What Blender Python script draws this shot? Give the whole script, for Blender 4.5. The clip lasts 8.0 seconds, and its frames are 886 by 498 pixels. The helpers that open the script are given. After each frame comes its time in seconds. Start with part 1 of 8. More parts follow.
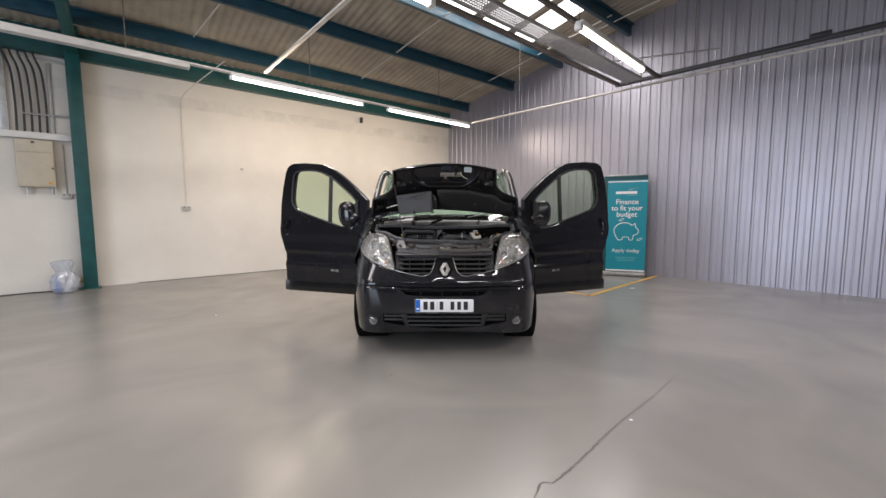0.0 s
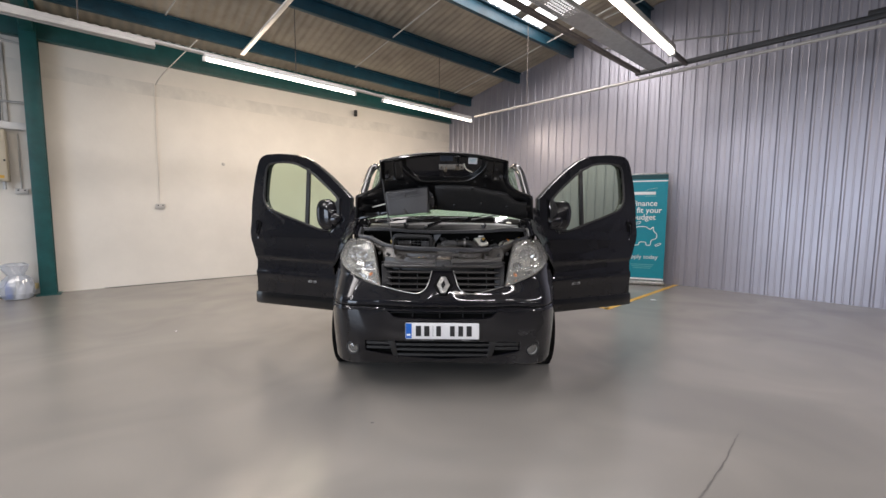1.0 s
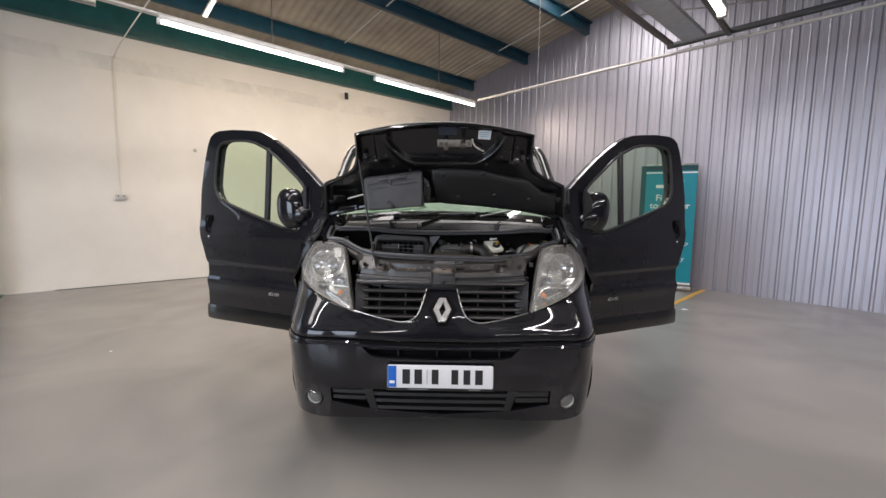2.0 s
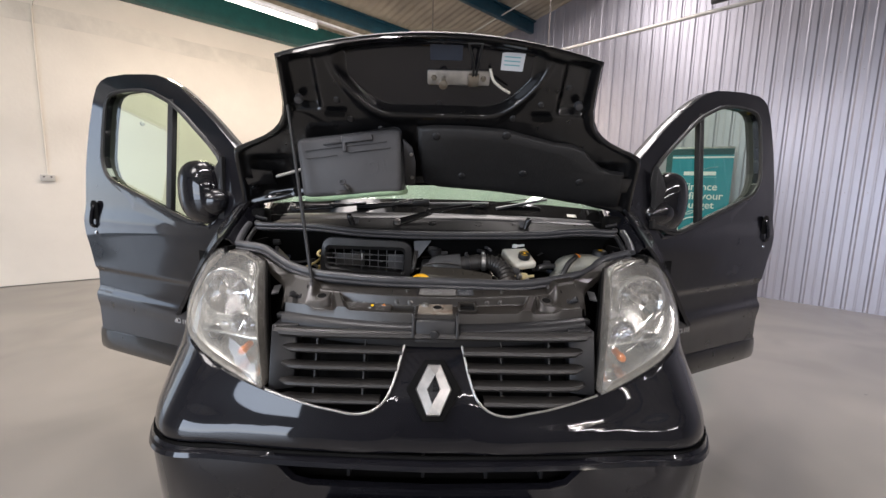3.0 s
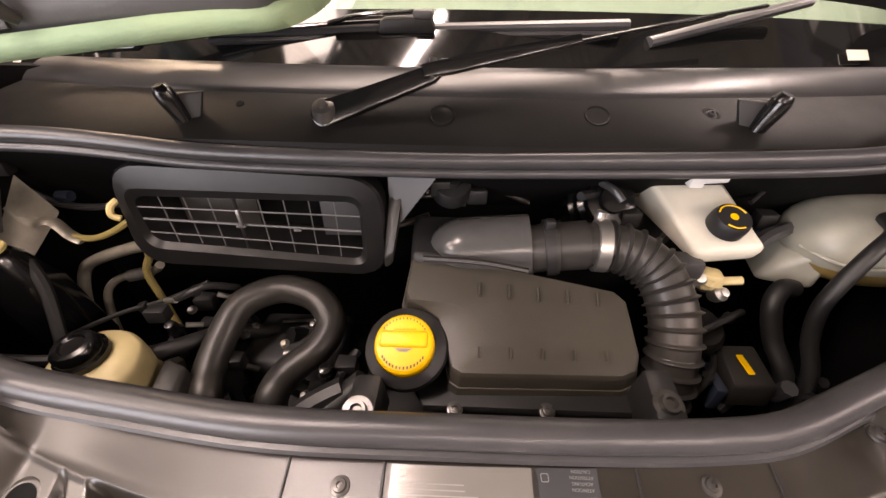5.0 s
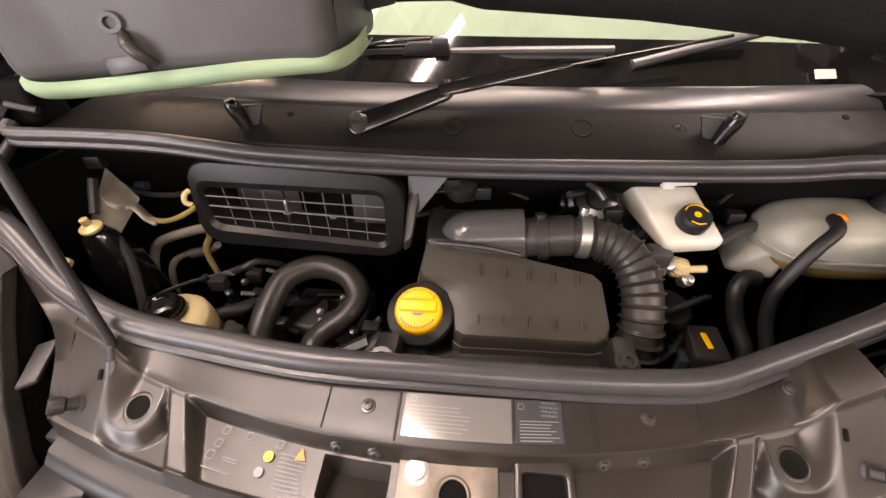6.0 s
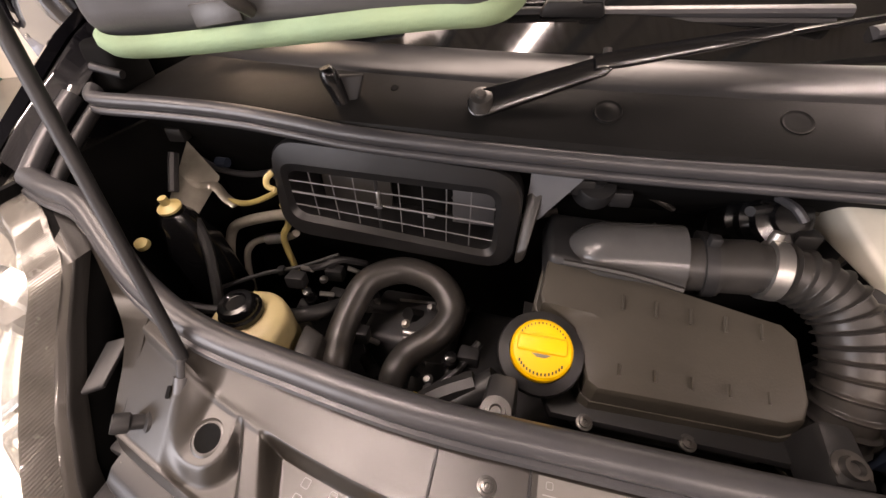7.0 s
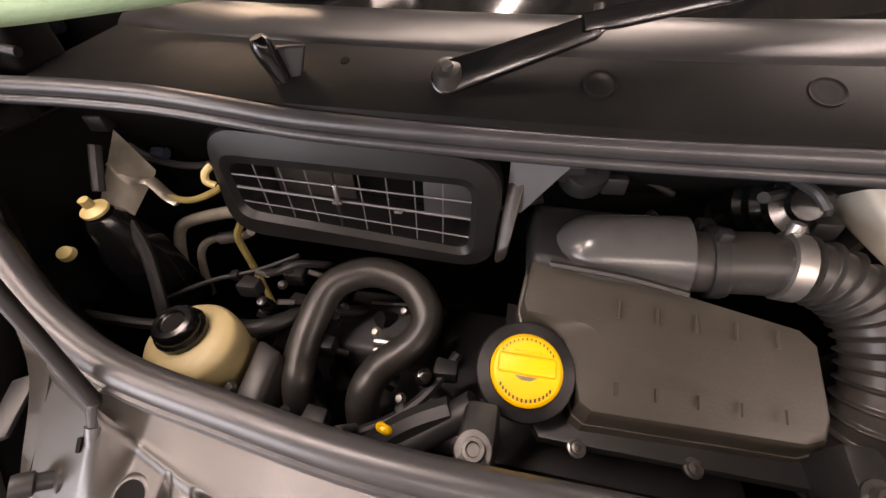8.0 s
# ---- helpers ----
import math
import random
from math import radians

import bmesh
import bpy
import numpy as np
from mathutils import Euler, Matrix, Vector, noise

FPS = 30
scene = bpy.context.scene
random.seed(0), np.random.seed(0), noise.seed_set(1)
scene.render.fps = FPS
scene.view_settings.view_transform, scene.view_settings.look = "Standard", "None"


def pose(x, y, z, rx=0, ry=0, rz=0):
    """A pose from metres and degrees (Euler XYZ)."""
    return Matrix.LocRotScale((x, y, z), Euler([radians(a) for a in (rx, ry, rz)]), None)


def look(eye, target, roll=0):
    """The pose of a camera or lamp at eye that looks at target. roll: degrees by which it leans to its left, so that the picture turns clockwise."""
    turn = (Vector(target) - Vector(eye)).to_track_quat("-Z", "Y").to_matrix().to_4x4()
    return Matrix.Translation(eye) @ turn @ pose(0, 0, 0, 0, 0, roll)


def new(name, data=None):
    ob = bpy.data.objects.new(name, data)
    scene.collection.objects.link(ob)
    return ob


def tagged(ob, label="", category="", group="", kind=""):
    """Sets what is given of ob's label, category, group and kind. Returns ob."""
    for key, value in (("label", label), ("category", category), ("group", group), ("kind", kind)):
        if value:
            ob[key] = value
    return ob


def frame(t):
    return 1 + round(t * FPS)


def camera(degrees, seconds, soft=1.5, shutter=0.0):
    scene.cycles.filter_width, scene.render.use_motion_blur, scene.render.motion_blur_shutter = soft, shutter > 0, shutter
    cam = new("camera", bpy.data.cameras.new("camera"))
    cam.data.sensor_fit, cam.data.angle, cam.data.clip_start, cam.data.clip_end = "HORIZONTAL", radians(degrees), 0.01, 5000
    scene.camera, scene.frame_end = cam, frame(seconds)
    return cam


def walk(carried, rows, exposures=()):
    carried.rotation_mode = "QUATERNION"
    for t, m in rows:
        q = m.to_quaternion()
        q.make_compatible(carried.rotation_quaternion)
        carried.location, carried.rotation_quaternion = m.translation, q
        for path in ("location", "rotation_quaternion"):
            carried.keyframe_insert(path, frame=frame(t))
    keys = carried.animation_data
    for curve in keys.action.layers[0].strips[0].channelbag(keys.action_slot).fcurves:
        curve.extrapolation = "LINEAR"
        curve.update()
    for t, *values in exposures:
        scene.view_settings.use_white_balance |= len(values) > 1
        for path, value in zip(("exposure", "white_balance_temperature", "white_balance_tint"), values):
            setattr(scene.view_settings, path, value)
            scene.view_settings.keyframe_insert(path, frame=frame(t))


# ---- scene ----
cam = camera(97.4, 8.0)
PATH = [
    (0, (0.041, 0.106, 1.313), (0.011, 2.098, 1.136), -0.2),
    (0.5, (0.014, 0.443, 1.328), (-0.003, 2.436, 1.157), 0.0),
    (1, (0.042, 0.838, 1.318), (0.013, 2.83, 1.145), 0.3),
    (1.5, (0.054, 1.237, 1.321), (0.015, 3.229, 1.141), 0.5),
    (2, (0.027, 1.692, 1.324), (0.004, 3.682, 1.121), 0.7),
    (2.2, (0.03, 1.878, 1.318), (0.009, 3.866, 1.1), 0.7),
    (3.3, (0.008, 2.925, 1.32), (0.034, 4.899, 0.999), 1.5),
    (3.5, (0.016, 3.078, 1.334), (0.008, 5.037, 0.932), 1.1),
    (4, (0.028, 3.406, 1.36), (-0.011, 5.285, 0.677), 0.9),
    (4.2, (0.017, 3.506, 1.353), (-0.027, 5.337, 0.55), 0.9),
    (5.3, (-0.001, 3.715, 1.381), (-0.067, 5.282, 0.14), 0.1),
    (5.5, (0.006, 3.685, 1.398), (-0.072, 5.251, 0.157), 0.0),
    (6, (0.014, 3.615, 1.416), (-0.125, 5.193, 0.196), -0.0),
    (6.5, (-0.022, 3.63, 1.403), (-0.287, 5.18, 0.167), -0.5),
    (7, (-0.086, 3.715, 1.377), (-0.472, 5.193, 0.086), -1.2),
    (7.5, (-0.117, 3.773, 1.365), (-0.547, 5.183, 0.013), -2.2),
    (8, (-0.08, 3.787, 1.355), (-0.399, 5.193, -0.031), -2.0),
]
walk(cam, [(t, look(eye, target, roll)) for t, eye, target, roll in PATH],
     exposures=[(0, -0.42, 6350, 14), (2.2, -0.38, 6350, 14), (3.5, 0.1, 6600, 18), (4.0, 0.35, 7600, 26), (5.3, 0.75, 7800, 26), (6.5, 0.7, 7800, 26), (7.5, 0.48, 7800, 26), (8, 0.68, 7800, 26)])

# ---- daylight and exposure ----
world = bpy.data.worlds.new("sky")
world.use_nodes = True
scene.world = world
wn = world.node_tree
sky = wn.nodes.new("ShaderNodeTexSky")
sky.sky_type, sky.sun_disc = "NISHITA", False
sky.sun_elevation, sky.sun_rotation = radians(38), radians(200)
wn.nodes["Background"].inputs["Strength"].default_value = 0.12
wn.links.new(sky.outputs["Color"], wn.nodes["Background"].inputs["Color"])
sun = new("sun", bpy.data.lights.new("sun", "SUN"))
sun.data.energy, sun.data.angle, sun.data.color = 0.8, radians(12), (1.0, 0.96, 0.9)
sun.matrix_world = look((0, 0, 20), (4, 14, 0))


def area_lamp(name, m, sx, sy, watts, colour):
    ob = new(name, bpy.data.lights.new(name, "AREA"))
    ob.data.shape, ob.data.size, ob.data.size_y, ob.data.energy, ob.data.color = "RECTANGLE", sx, sy, watts, colour
    ob.matrix_world = m
    return ob


# ---- plan of the hall: s runs along the white wall, d into the hall ----
CORNER = Vector((0.04, 12.75, 0))
A1, B1 = radians(40.5), radians(-45)
UA, NA = Vector((math.cos(A1), math.sin(A1), 0)), Vector((math.sin(A1), -math.cos(A1), 0))
UB, NB = Vector((math.cos(B1), math.sin(B1), 0)), Vector((math.sin(B1), -math.cos(B1), 0))


def W(s, d, z=0.0):
    return CORNER + UA * s + NA * d + Vector((0, 0, z))


def WB(k, e, z=0.0):
    """A point k metres along the steel wall from the corner, e metres in front of it."""
    return CORNER + UB * k + NB * e + Vector((0, 0, z))


def roof_z(d):
    return 4.5 + 0.155 * (d if d < 9.5 else 19.0 - d)


DOOR_LO, DOOR_HI, DOOR_TOP, BACK = 5.5, 11.5, 4.0, -16.0
area_lamp("daylight_at_door", look(W(BACK - 0.1, 8.5, 2.0), W(0, 8.5, 1.6)), 5.8, 3.8, 560, (0.74, 0.86, 1.0))
area_lamp("daylight_at_side_door", look(W(-12.3, -0.1, 1.8), W(-12.3, 5, 1.6)), 2.4, 3.4, 55, (0.74, 0.86, 1.0))


# ---- materials ----
def surface(name, col, rough=0.5, metal=0.0, var=0.12, scale=6.0, bump=0.0, bscale=80.0, coat=0.0, col2=None, rvar=0.1, spec=0.5, stains=0.0, stain_col=(0.1, 0.09, 0.08), stain_scale=1.2, stretch=None, soft=False, cloud=False):
    m = bpy.data.materials.new(name)
    m.use_nodes = True
    nt = m.node_tree
    b = nt.nodes["Principled BSDF"]
    co = nt.nodes.new("ShaderNodeTexCoord")
    src = co.outputs["Object"]
    if stretch:
        mp = nt.nodes.new("ShaderNodeMapping")
        mp.inputs["Scale"].default_value = stretch
        nt.links.new(src, mp.inputs["Vector"])
        src = mp.outputs["Vector"]

    def noise_node(sc, detail, rg=0.6):
        n = nt.nodes.new("ShaderNodeTexNoise")
        n.inputs["Scale"].default_value, n.inputs["Detail"].default_value, n.inputs["Roughness"].default_value = sc, detail, rg
        if cloud:
            n.inputs["Distortion"].default_value = 1.2
        nt.links.new(src, n.inputs["Vector"])
        return n.outputs["Fac"]

    def ramp(fac, lo, hi, c0, c1):
        r = nt.nodes.new("ShaderNodeValToRGB")
        r.color_ramp.elements[0].position, r.color_ramp.elements[1].position = lo, hi
        r.color_ramp.elements[0].color, r.color_ramp.elements[1].color = (*c0, 1), (*c1, 1)
        nt.links.new(fac, r.inputs["Fac"])
        return r.outputs["Color"]

    c2 = col2 or tuple(min(1, c * (1 + var)) for c in col)
    c1 = col if col2 else tuple(c * (1 - var) for c in col)
    big = noise_node(scale, 2 if cloud else 6, 0.45 if cloud else 0.6)
    colour = ramp(big, *((0.15, 0.85) if cloud else (0.32, 0.68)), c1, c2)
    fine = noise_node(bscale, 3)
    if stains:
        st = noise_node(stain_scale, *((2, 0.5) if cloud else (7, 0.65)))
        mask = ramp(st, *((0.2, 0.85) if cloud else (0.30, 0.80) if soft else (0.52, 0.72)), (0, 0, 0), (stains, stains, stains))
        mx = nt.nodes.new("ShaderNodeMix")
        mx.data_type = "RGBA"
        nt.links.new(mask, mx.inputs["Factor"])
        nt.links.new(colour, mx.inputs["A"])
        mx.inputs["B"].default_value = (*stain_col, 1)
        colour = mx.outputs["Result"]
    nt.links.new(colour, b.inputs["Base Color"])
    mr = nt.nodes.new("ShaderNodeMapRange")
    mr.inputs["From Min"].default_value, mr.inputs["From Max"].default_value = (0.15, 0.85) if cloud else (0.3, 0.7)
    mr.inputs["To Min"].default_value, mr.inputs["To Max"].default_value = max(0.02, rough * (1 - rvar)), min(1, rough * (1 + rvar))
    nt.links.new(noise_node(scale * 2.3, 2 if cloud else 5, 0.5), mr.inputs["Value"])
    nt.links.new(mr.outputs["Result"], b.inputs["Roughness"])
    b.inputs["Metallic"].default_value, b.inputs["Coat Weight"].default_value, b.inputs["Coat Roughness"].default_value = metal, coat, 0.04
    b.inputs["Specular IOR Level"].default_value = spec
    if bump:
        bp = nt.nodes.new("ShaderNodeBump")
        bp.inputs["Strength"].default_value, bp.inputs["Distance"].default_value = bump, 0.01
        nt.links.new(fine, bp.inputs["Height"])
        nt.links.new(bp.outputs["Normal"], b.inputs["Normal"])
    return m


def glowing(name, col, strength):
    m = bpy.data.materials.new(name)
    m.use_nodes = True
    b = m.node_tree.nodes["Principled BSDF"]
    b.inputs["Base Color"].default_value = (0.9, 0.9, 0.9, 1)
    b.inputs["Emission Color"].default_value, b.inputs["Emission Strength"].default_value = (*col, 1), strength
    return m


def pane(name, tint, gloss=0.06, rough=0.0, haze=0.0, film=(0.8, 0.8, 0.8)):
    """Thin glass: what lies behind it, tinted, under a mirror sheen that grows at a slant."""
    m = bpy.data.materials.new(name)
    m.use_nodes = True
    nt = m.node_tree
    nt.nodes.remove(nt.nodes["Principled BSDF"])
    tr, gl, mx, lw, pw, ad = (nt.nodes.new("ShaderNode" + k) for k in ("BsdfTransparent", "BsdfGlossy", "MixShader", "LayerWeight", "Math", "Math"))
    tr.inputs["Color"].default_value = (*tint, 1)
    gl.inputs["Roughness"].default_value = rough
    lw.inputs["Blend"].default_value = 0.5
    pw.operation, pw.inputs[1].default_value = "POWER", 5.0
    ad.operation, ad.inputs[1].default_value, ad.inputs[2].default_value = "MULTIPLY_ADD", 1.0 - gloss, gloss
    nt.links.new(lw.outputs["Facing"], pw.inputs[0])
    nt.links.new(pw.outputs[0], ad.inputs[0])
    nt.links.new(ad.outputs[0], mx.inputs["Fac"])
    nt.links.new(tr.outputs["BSDF"], mx.inputs[1])
    nt.links.new(gl.outputs["BSDF"], mx.inputs[2])
    out = mx.outputs["Shader"]
    if haze:
        df, m2 = nt.nodes.new("ShaderNodeBsdfDiffuse"), nt.nodes.new("ShaderNodeMixShader")
        df.inputs["Color"].default_value = (*film, 1)
        m2.inputs["Fac"].default_value = haze
        nt.links.new(out, m2.inputs[1])
        nt.links.new(df.outputs["BSDF"], m2.inputs[2])
        out = m2.outputs["Shader"]
    nt.links.new(out, nt.nodes["Material Output"].inputs["Surface"])
    return m


M_WALL = surface("white_painted_blockwork", (0.80, 0.755, 0.685), 0.65, var=0.05, scale=1.1, bump=0.2, bscale=22, stains=0.5, stain_col=(0.64, 0.60, 0.53), stain_scale=0.5, soft=True)
M_BAND = surface("greyer_band", (0.715, 0.68, 0.615), 0.7, var=0.12, scale=2.5, bump=0.2, bscale=30)
M_STEEL_WALL = surface("silver_steel_sheet", (0.362, 0.352, 0.400), 0.38, metal=0.5, var=0.04, scale=0.7, bump=0.02, bscale=5, rvar=0.06)
M_FLOOR = surface("grey_floor_paint", (0.280, 0.261, 0.234), 0.25, var=0.20, scale=0.45, bump=0.008, bscale=60, rvar=0.06, stains=0.9, stain_col=(0.175, 0.168, 0.155), stain_scale=0.9, cloud=True)
M_CRACK = surface("floor_crack", (0.12, 0.112, 0.104), 0.7)
M_YELLOW_LINE = surface("yellow_floor_paint", (0.62, 0.36, 0.05), 0.5, var=0.15, scale=9)
M_TEAL = surface("teal_steel_paint", (0.010, 0.080, 0.080), 0.42, var=0.2, scale=5, bump=0.05, bscale=40, stains=0.3, stain_col=(0.02, 0.05, 0.06))
M_BLUE_STEEL = surface("blue_green_purlin_paint", (0.008, 0.055, 0.088), 0.45, var=0.2, scale=5, stains=0.3, stain_col=(0.02, 0.035, 0.05))
M_ROOF = surface("fibre_cement_roof", (0.37, 0.325, 0.262), 0.85, var=0.2, scale=1.6, bump=0.2, bscale=25, stains=0.4, stain_col=(0.23, 0.195, 0.155), stain_scale=1.5)
M_PALE = surface("pale_grey_metal", (0.52, 0.50, 0.47), 0.45, metal=0.2, var=0.08, scale=8)
M_CONDUIT = surface("galvanised_conduit", (0.50, 0.50, 0.50), 0.42, metal=0.6, var=0.12, scale=14)
M_DARKBAR = surface("brown_steel_bar", (0.13, 0.11, 0.10), 0.55, metal=0.2, var=0.2, scale=10)
M_BLACKBAR = surface("black_trunking", (0.02, 0.02, 0.022), 0.5)
M_BEIGE = surface("beige_cabinet", (0.55, 0.49, 0.38), 0.5, var=0.06, scale=6)
M_WHITE = surface("white_plastic", (0.75, 0.74, 0.72), 0.45, var=0.05)
M_BAG = surface("clear_polythene", (0.55, 0.58, 0.64), 0.2, var=0.25, scale=14, bump=0.6, bscale=18)
M_TUBE = glowing("lit_tube", (1.0, 0.90, 0.74), 14.0)
M_SKYLIGHT = glowing("daylit_roof_sheet", (1.0, 0.97, 0.94), 4.2)
M_TEAL_BANNER = surface("teal_banner_print", (0.004, 0.255, 0.335), 0.45, var=0.04)
M_INK_WHITE = surface("white_print", (0.82, 0.84, 0.84), 0.5, var=0.02)
M_INK_PALE = surface("pale_teal_print", (0.12, 0.42, 0.46), 0.5, var=0.02)

M_PAINT = surface("black_metallic_paint", (0.0058, 0.0058, 0.0080), 0.35, metal=0.0, var=0.15, scale=3, coat=1.0, spec=0.08)
M_PAINT_INNER = surface("black_inner_paint", (0.0045, 0.0045, 0.005), 0.30, var=0.2, scale=7, coat=0.8, spec=0.12, stains=0.3, stain_col=(0.012, 0.011, 0.010), stain_scale=6)
M_TRIM = surface("black_textured_plastic", (0.014, 0.014, 0.0145), 0.46, var=0.15, scale=14, bump=0.06, bscale=500)
M_TRIM_SOFT = surface("dusty_black_plastic", (0.025, 0.0235, 0.022), 0.36, rvar=0.06, var=0.22, scale=9, bump=0.05, bscale=400, stains=0.4, stain_col=(0.065, 0.057, 0.048), stain_scale=9, soft=True)
M_SLAM = surface("satin_black_panel", (0.020, 0.0172, 0.0140), 0.35, var=0.15, scale=8, bump=0.012, bscale=300, rvar=0.10, spec=0.65)
M_DUSTY = surface("dust_covered_plastic", (0.040, 0.036, 0.029), 0.36, rvar=0.06, var=0.2, scale=9, bump=0.05, bscale=400, stains=0.5, stain_col=(0.070, 0.062, 0.050), stain_scale=7, soft=True)
M_SLAT = surface("grille_grey_plastic", (0.022, 0.0205, 0.019), 0.40, var=0.12, scale=10, bump=0.03, bscale=400)
M_RUBBER = surface("black_rubber", (0.042, 0.042, 0.045), 0.33, rvar=0.08, var=0.15, scale=16, bump=0.03, bscale=250, stains=0.3, stain_col=(0.07, 0.067, 0.064), stain_scale=12)
M_HOSE = surface("ribbed_rubber", (0.030, 0.028, 0.026), 0.38, rvar=0.06, var=0.2, scale=20, stains=0.4, stain_col=(0.09, 0.075, 0.06), stain_scale=14)
# stands in for shade in gaps, holes and depths; also on black parts
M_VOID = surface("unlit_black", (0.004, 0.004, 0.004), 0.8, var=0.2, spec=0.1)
M_CHROME = surface("chrome", (0.72, 0.72, 0.74), 0.07, metal=1.0, var=0.03)
M_ALU = surface("dull_aluminium", (0.46, 0.45, 0.43), 0.38, metal=0.9, var=0.2, scale=25)
M_STEEL = surface("bare_steel", (0.24, 0.22, 0.185), 0.35, metal=0.85, var=0.2, scale=30, stains=0.5, stain_col=(0.22, 0.11, 0.05), stain_scale=25)
M_RUSTY = surface("rusty_latch_plate", (0.20, 0.172, 0.138), 0.42, metal=0.3, var=0.25, scale=24, stains=1.0, stain_col=(0.13, 0.058, 0.026), stain_scale=18, bump=0.05, bscale=300)
M_PIPE = surface("dull_metal_pipe", (0.34, 0.315, 0.265), 0.34, metal=0.5, var=0.2, scale=25, rvar=0.06)
M_OLIVE = surface("olive_fuel_line", (0.30, 0.24, 0.09), 0.36, var=0.15, scale=30, rvar=0.06)
M_BRASS = surface("brass_cap", (0.58, 0.46, 0.20), 0.4, metal=0.1, var=0.15, scale=30)
M_YELLOW = surface("yellow_plastic", (0.88, 0.50, 0.004), 0.38, var=0.06, scale=20)
M_CREAM = surface("cream_plastic", (0.56, 0.46, 0.24), 0.42, var=0.12, scale=12)
M_MILK = surface("milky_plastic", (0.62, 0.59, 0.50), 0.34, var=0.12, scale=10)
M_TANK = surface("dull_milky_plastic", (0.34, 0.335, 0.28), 0.34, var=0.18, scale=9)
M_COWL = surface("cowl_black", (0.0095, 0.0093, 0.009), 0.42, spec=0.07, rvar=0.08, var=0.15, scale=9, bump=0.02, bscale=300)
M_SCREW = surface("dark_screw", (0.13, 0.125, 0.12), 0.32, metal=0.8, var=0.2, scale=40)
M_FARWALL = surface("dark_unseen_blockwork", (0.15, 0.145, 0.135), 0.7, var=0.08, scale=0.8, bump=0.2, bscale=20)
M_BROW = surface("satin_black_brow", (0.021, 0.021, 0.022), 0.32, spec=0.42, var=0.1, scale=9, rvar=0.06)
M_COOLANT = surface("amber_coolant_plastic", (0.26, 0.175, 0.06), 0.35, var=0.15, scale=14)
M_GREEN = surface("green_foam_strip", (0.23, 0.36, 0.235), 0.75, var=0.12, scale=14, bump=0.1, bscale=300, stains=0.5, stain_col=(0.33, 0.36, 0.16), stain_scale=5, soft=True)
M_GRILLE = surface("dark_intake_plastic", (0.011, 0.011, 0.0115), 0.34, var=0.15, scale=14, bump=0.03, bscale=400, stains=0.3, stain_col=(0.03, 0.028, 0.026), stain_scale=10)
M_FELT = surface("black_felt_pad", (0.011, 0.011, 0.0115), 0.55, var=0.2, scale=30, bump=0.12, bscale=160)
M_BEAM = surface("black_moulded_beam", (0.013, 0.013, 0.014), 0.36, spec=0.35, var=0.1, scale=9, rvar=0.05)
# paled so the view through the windscreen looks lit
M_DASH = surface("brightened_dash_top", (0.50, 0.50, 0.46), 0.75, var=0.06, scale=6)
M_BRIGHT = surface("bright_trim", (0.78, 0.78, 0.78), 0.29, metal=0.6, var=0.03, rvar=0.02)
M_FLANGE = surface("lamp_flange_plastic", (0.11, 0.102, 0.092), 0.30, coat=0.9, var=0.15, scale=14, rvar=0.05)
M_GREYBOX = surface("dark_grey_moulding", (0.052, 0.052, 0.055), 0.5, var=0.1, scale=12, bump=0.05, bscale=350)
M_GRIDBAR = surface("thin_grid_bar", (0.14, 0.14, 0.145), 0.36, metal=0.3, var=0.1, scale=20, rvar=0.05)
M_DUCT = surface("worn_grey_duct", (0.060, 0.060, 0.060), 0.22, var=0.15, scale=14, rvar=0.1)
M_SHELL = surface("reflector_silver", (0.60, 0.60, 0.58), 0.24, metal=0.75, var=0.06, scale=12)
M_LENS_EDGE = surface("frosted_lens_edge", (0.20, 0.188, 0.168), 0.26, metal=0.3, coat=0.9, var=0.2, scale=30, rvar=0.06)
M_ARM = surface("black_wiper_paint", (0.006, 0.006, 0.0065), 0.16, var=0.15, scale=20, rvar=0.1)
M_AMBER = surface("amber_bulb", (0.75, 0.22, 0.04), 0.3, var=0.1)
M_PLATE = surface("white_reflective_plate", (0.74, 0.74, 0.74), 0.4, var=0.03)
M_PLATE_BLUE = surface("blue_plate_band", (0.01, 0.12, 0.50), 0.4, var=0.03)
M_INK = surface("black_print", (0.015, 0.015, 0.016), 0.5)
M_LABEL = surface("dark_grey_label", (0.050, 0.053, 0.058), 0.16, var=0.1)
M_LABEL_SILVER = surface("silver_label", (0.27, 0.26, 0.245), 0.16, metal=0.45, var=0.1)
M_PRINT = surface("grey_print", (0.22, 0.22, 0.22), 0.5)
M_ORANGE = surface("orange_print", (0.80, 0.25, 0.01), 0.5)
M_TYRE = surface("tyre_rubber", (0.018, 0.018, 0.018), 0.75, bump=0.1, bscale=60)
M_CABIN = surface("grey_cabin_trim", (0.03, 0.03, 0.032), 0.7, var=0.1)
M_SEAT = surface("pale_seat_cloth", (0.55, 0.55, 0.52), 0.85, var=0.1)
M_BULKHEAD = surface("pale_bulkhead", (0.70, 0.71, 0.68), 0.7, var=0.06)
M_PAPER = surface("white_paper", (0.72, 0.73, 0.75), 0.6, var=0.04)
M_TAPE = surface("teal_grey_plastic", (0.022, 0.030, 0.048), 0.45, var=0.1)
G_DOOR = pane("green_tinted_glass", (0.66, 0.80, 0.66), 0.07)
# pale green film in the glass stands in for light seen through it
G_SCREEN = pane("brightened_screen_glass", (0.66, 0.76, 0.68), 0.06, 0.0, 0.08, (0.58, 0.68, 0.56))
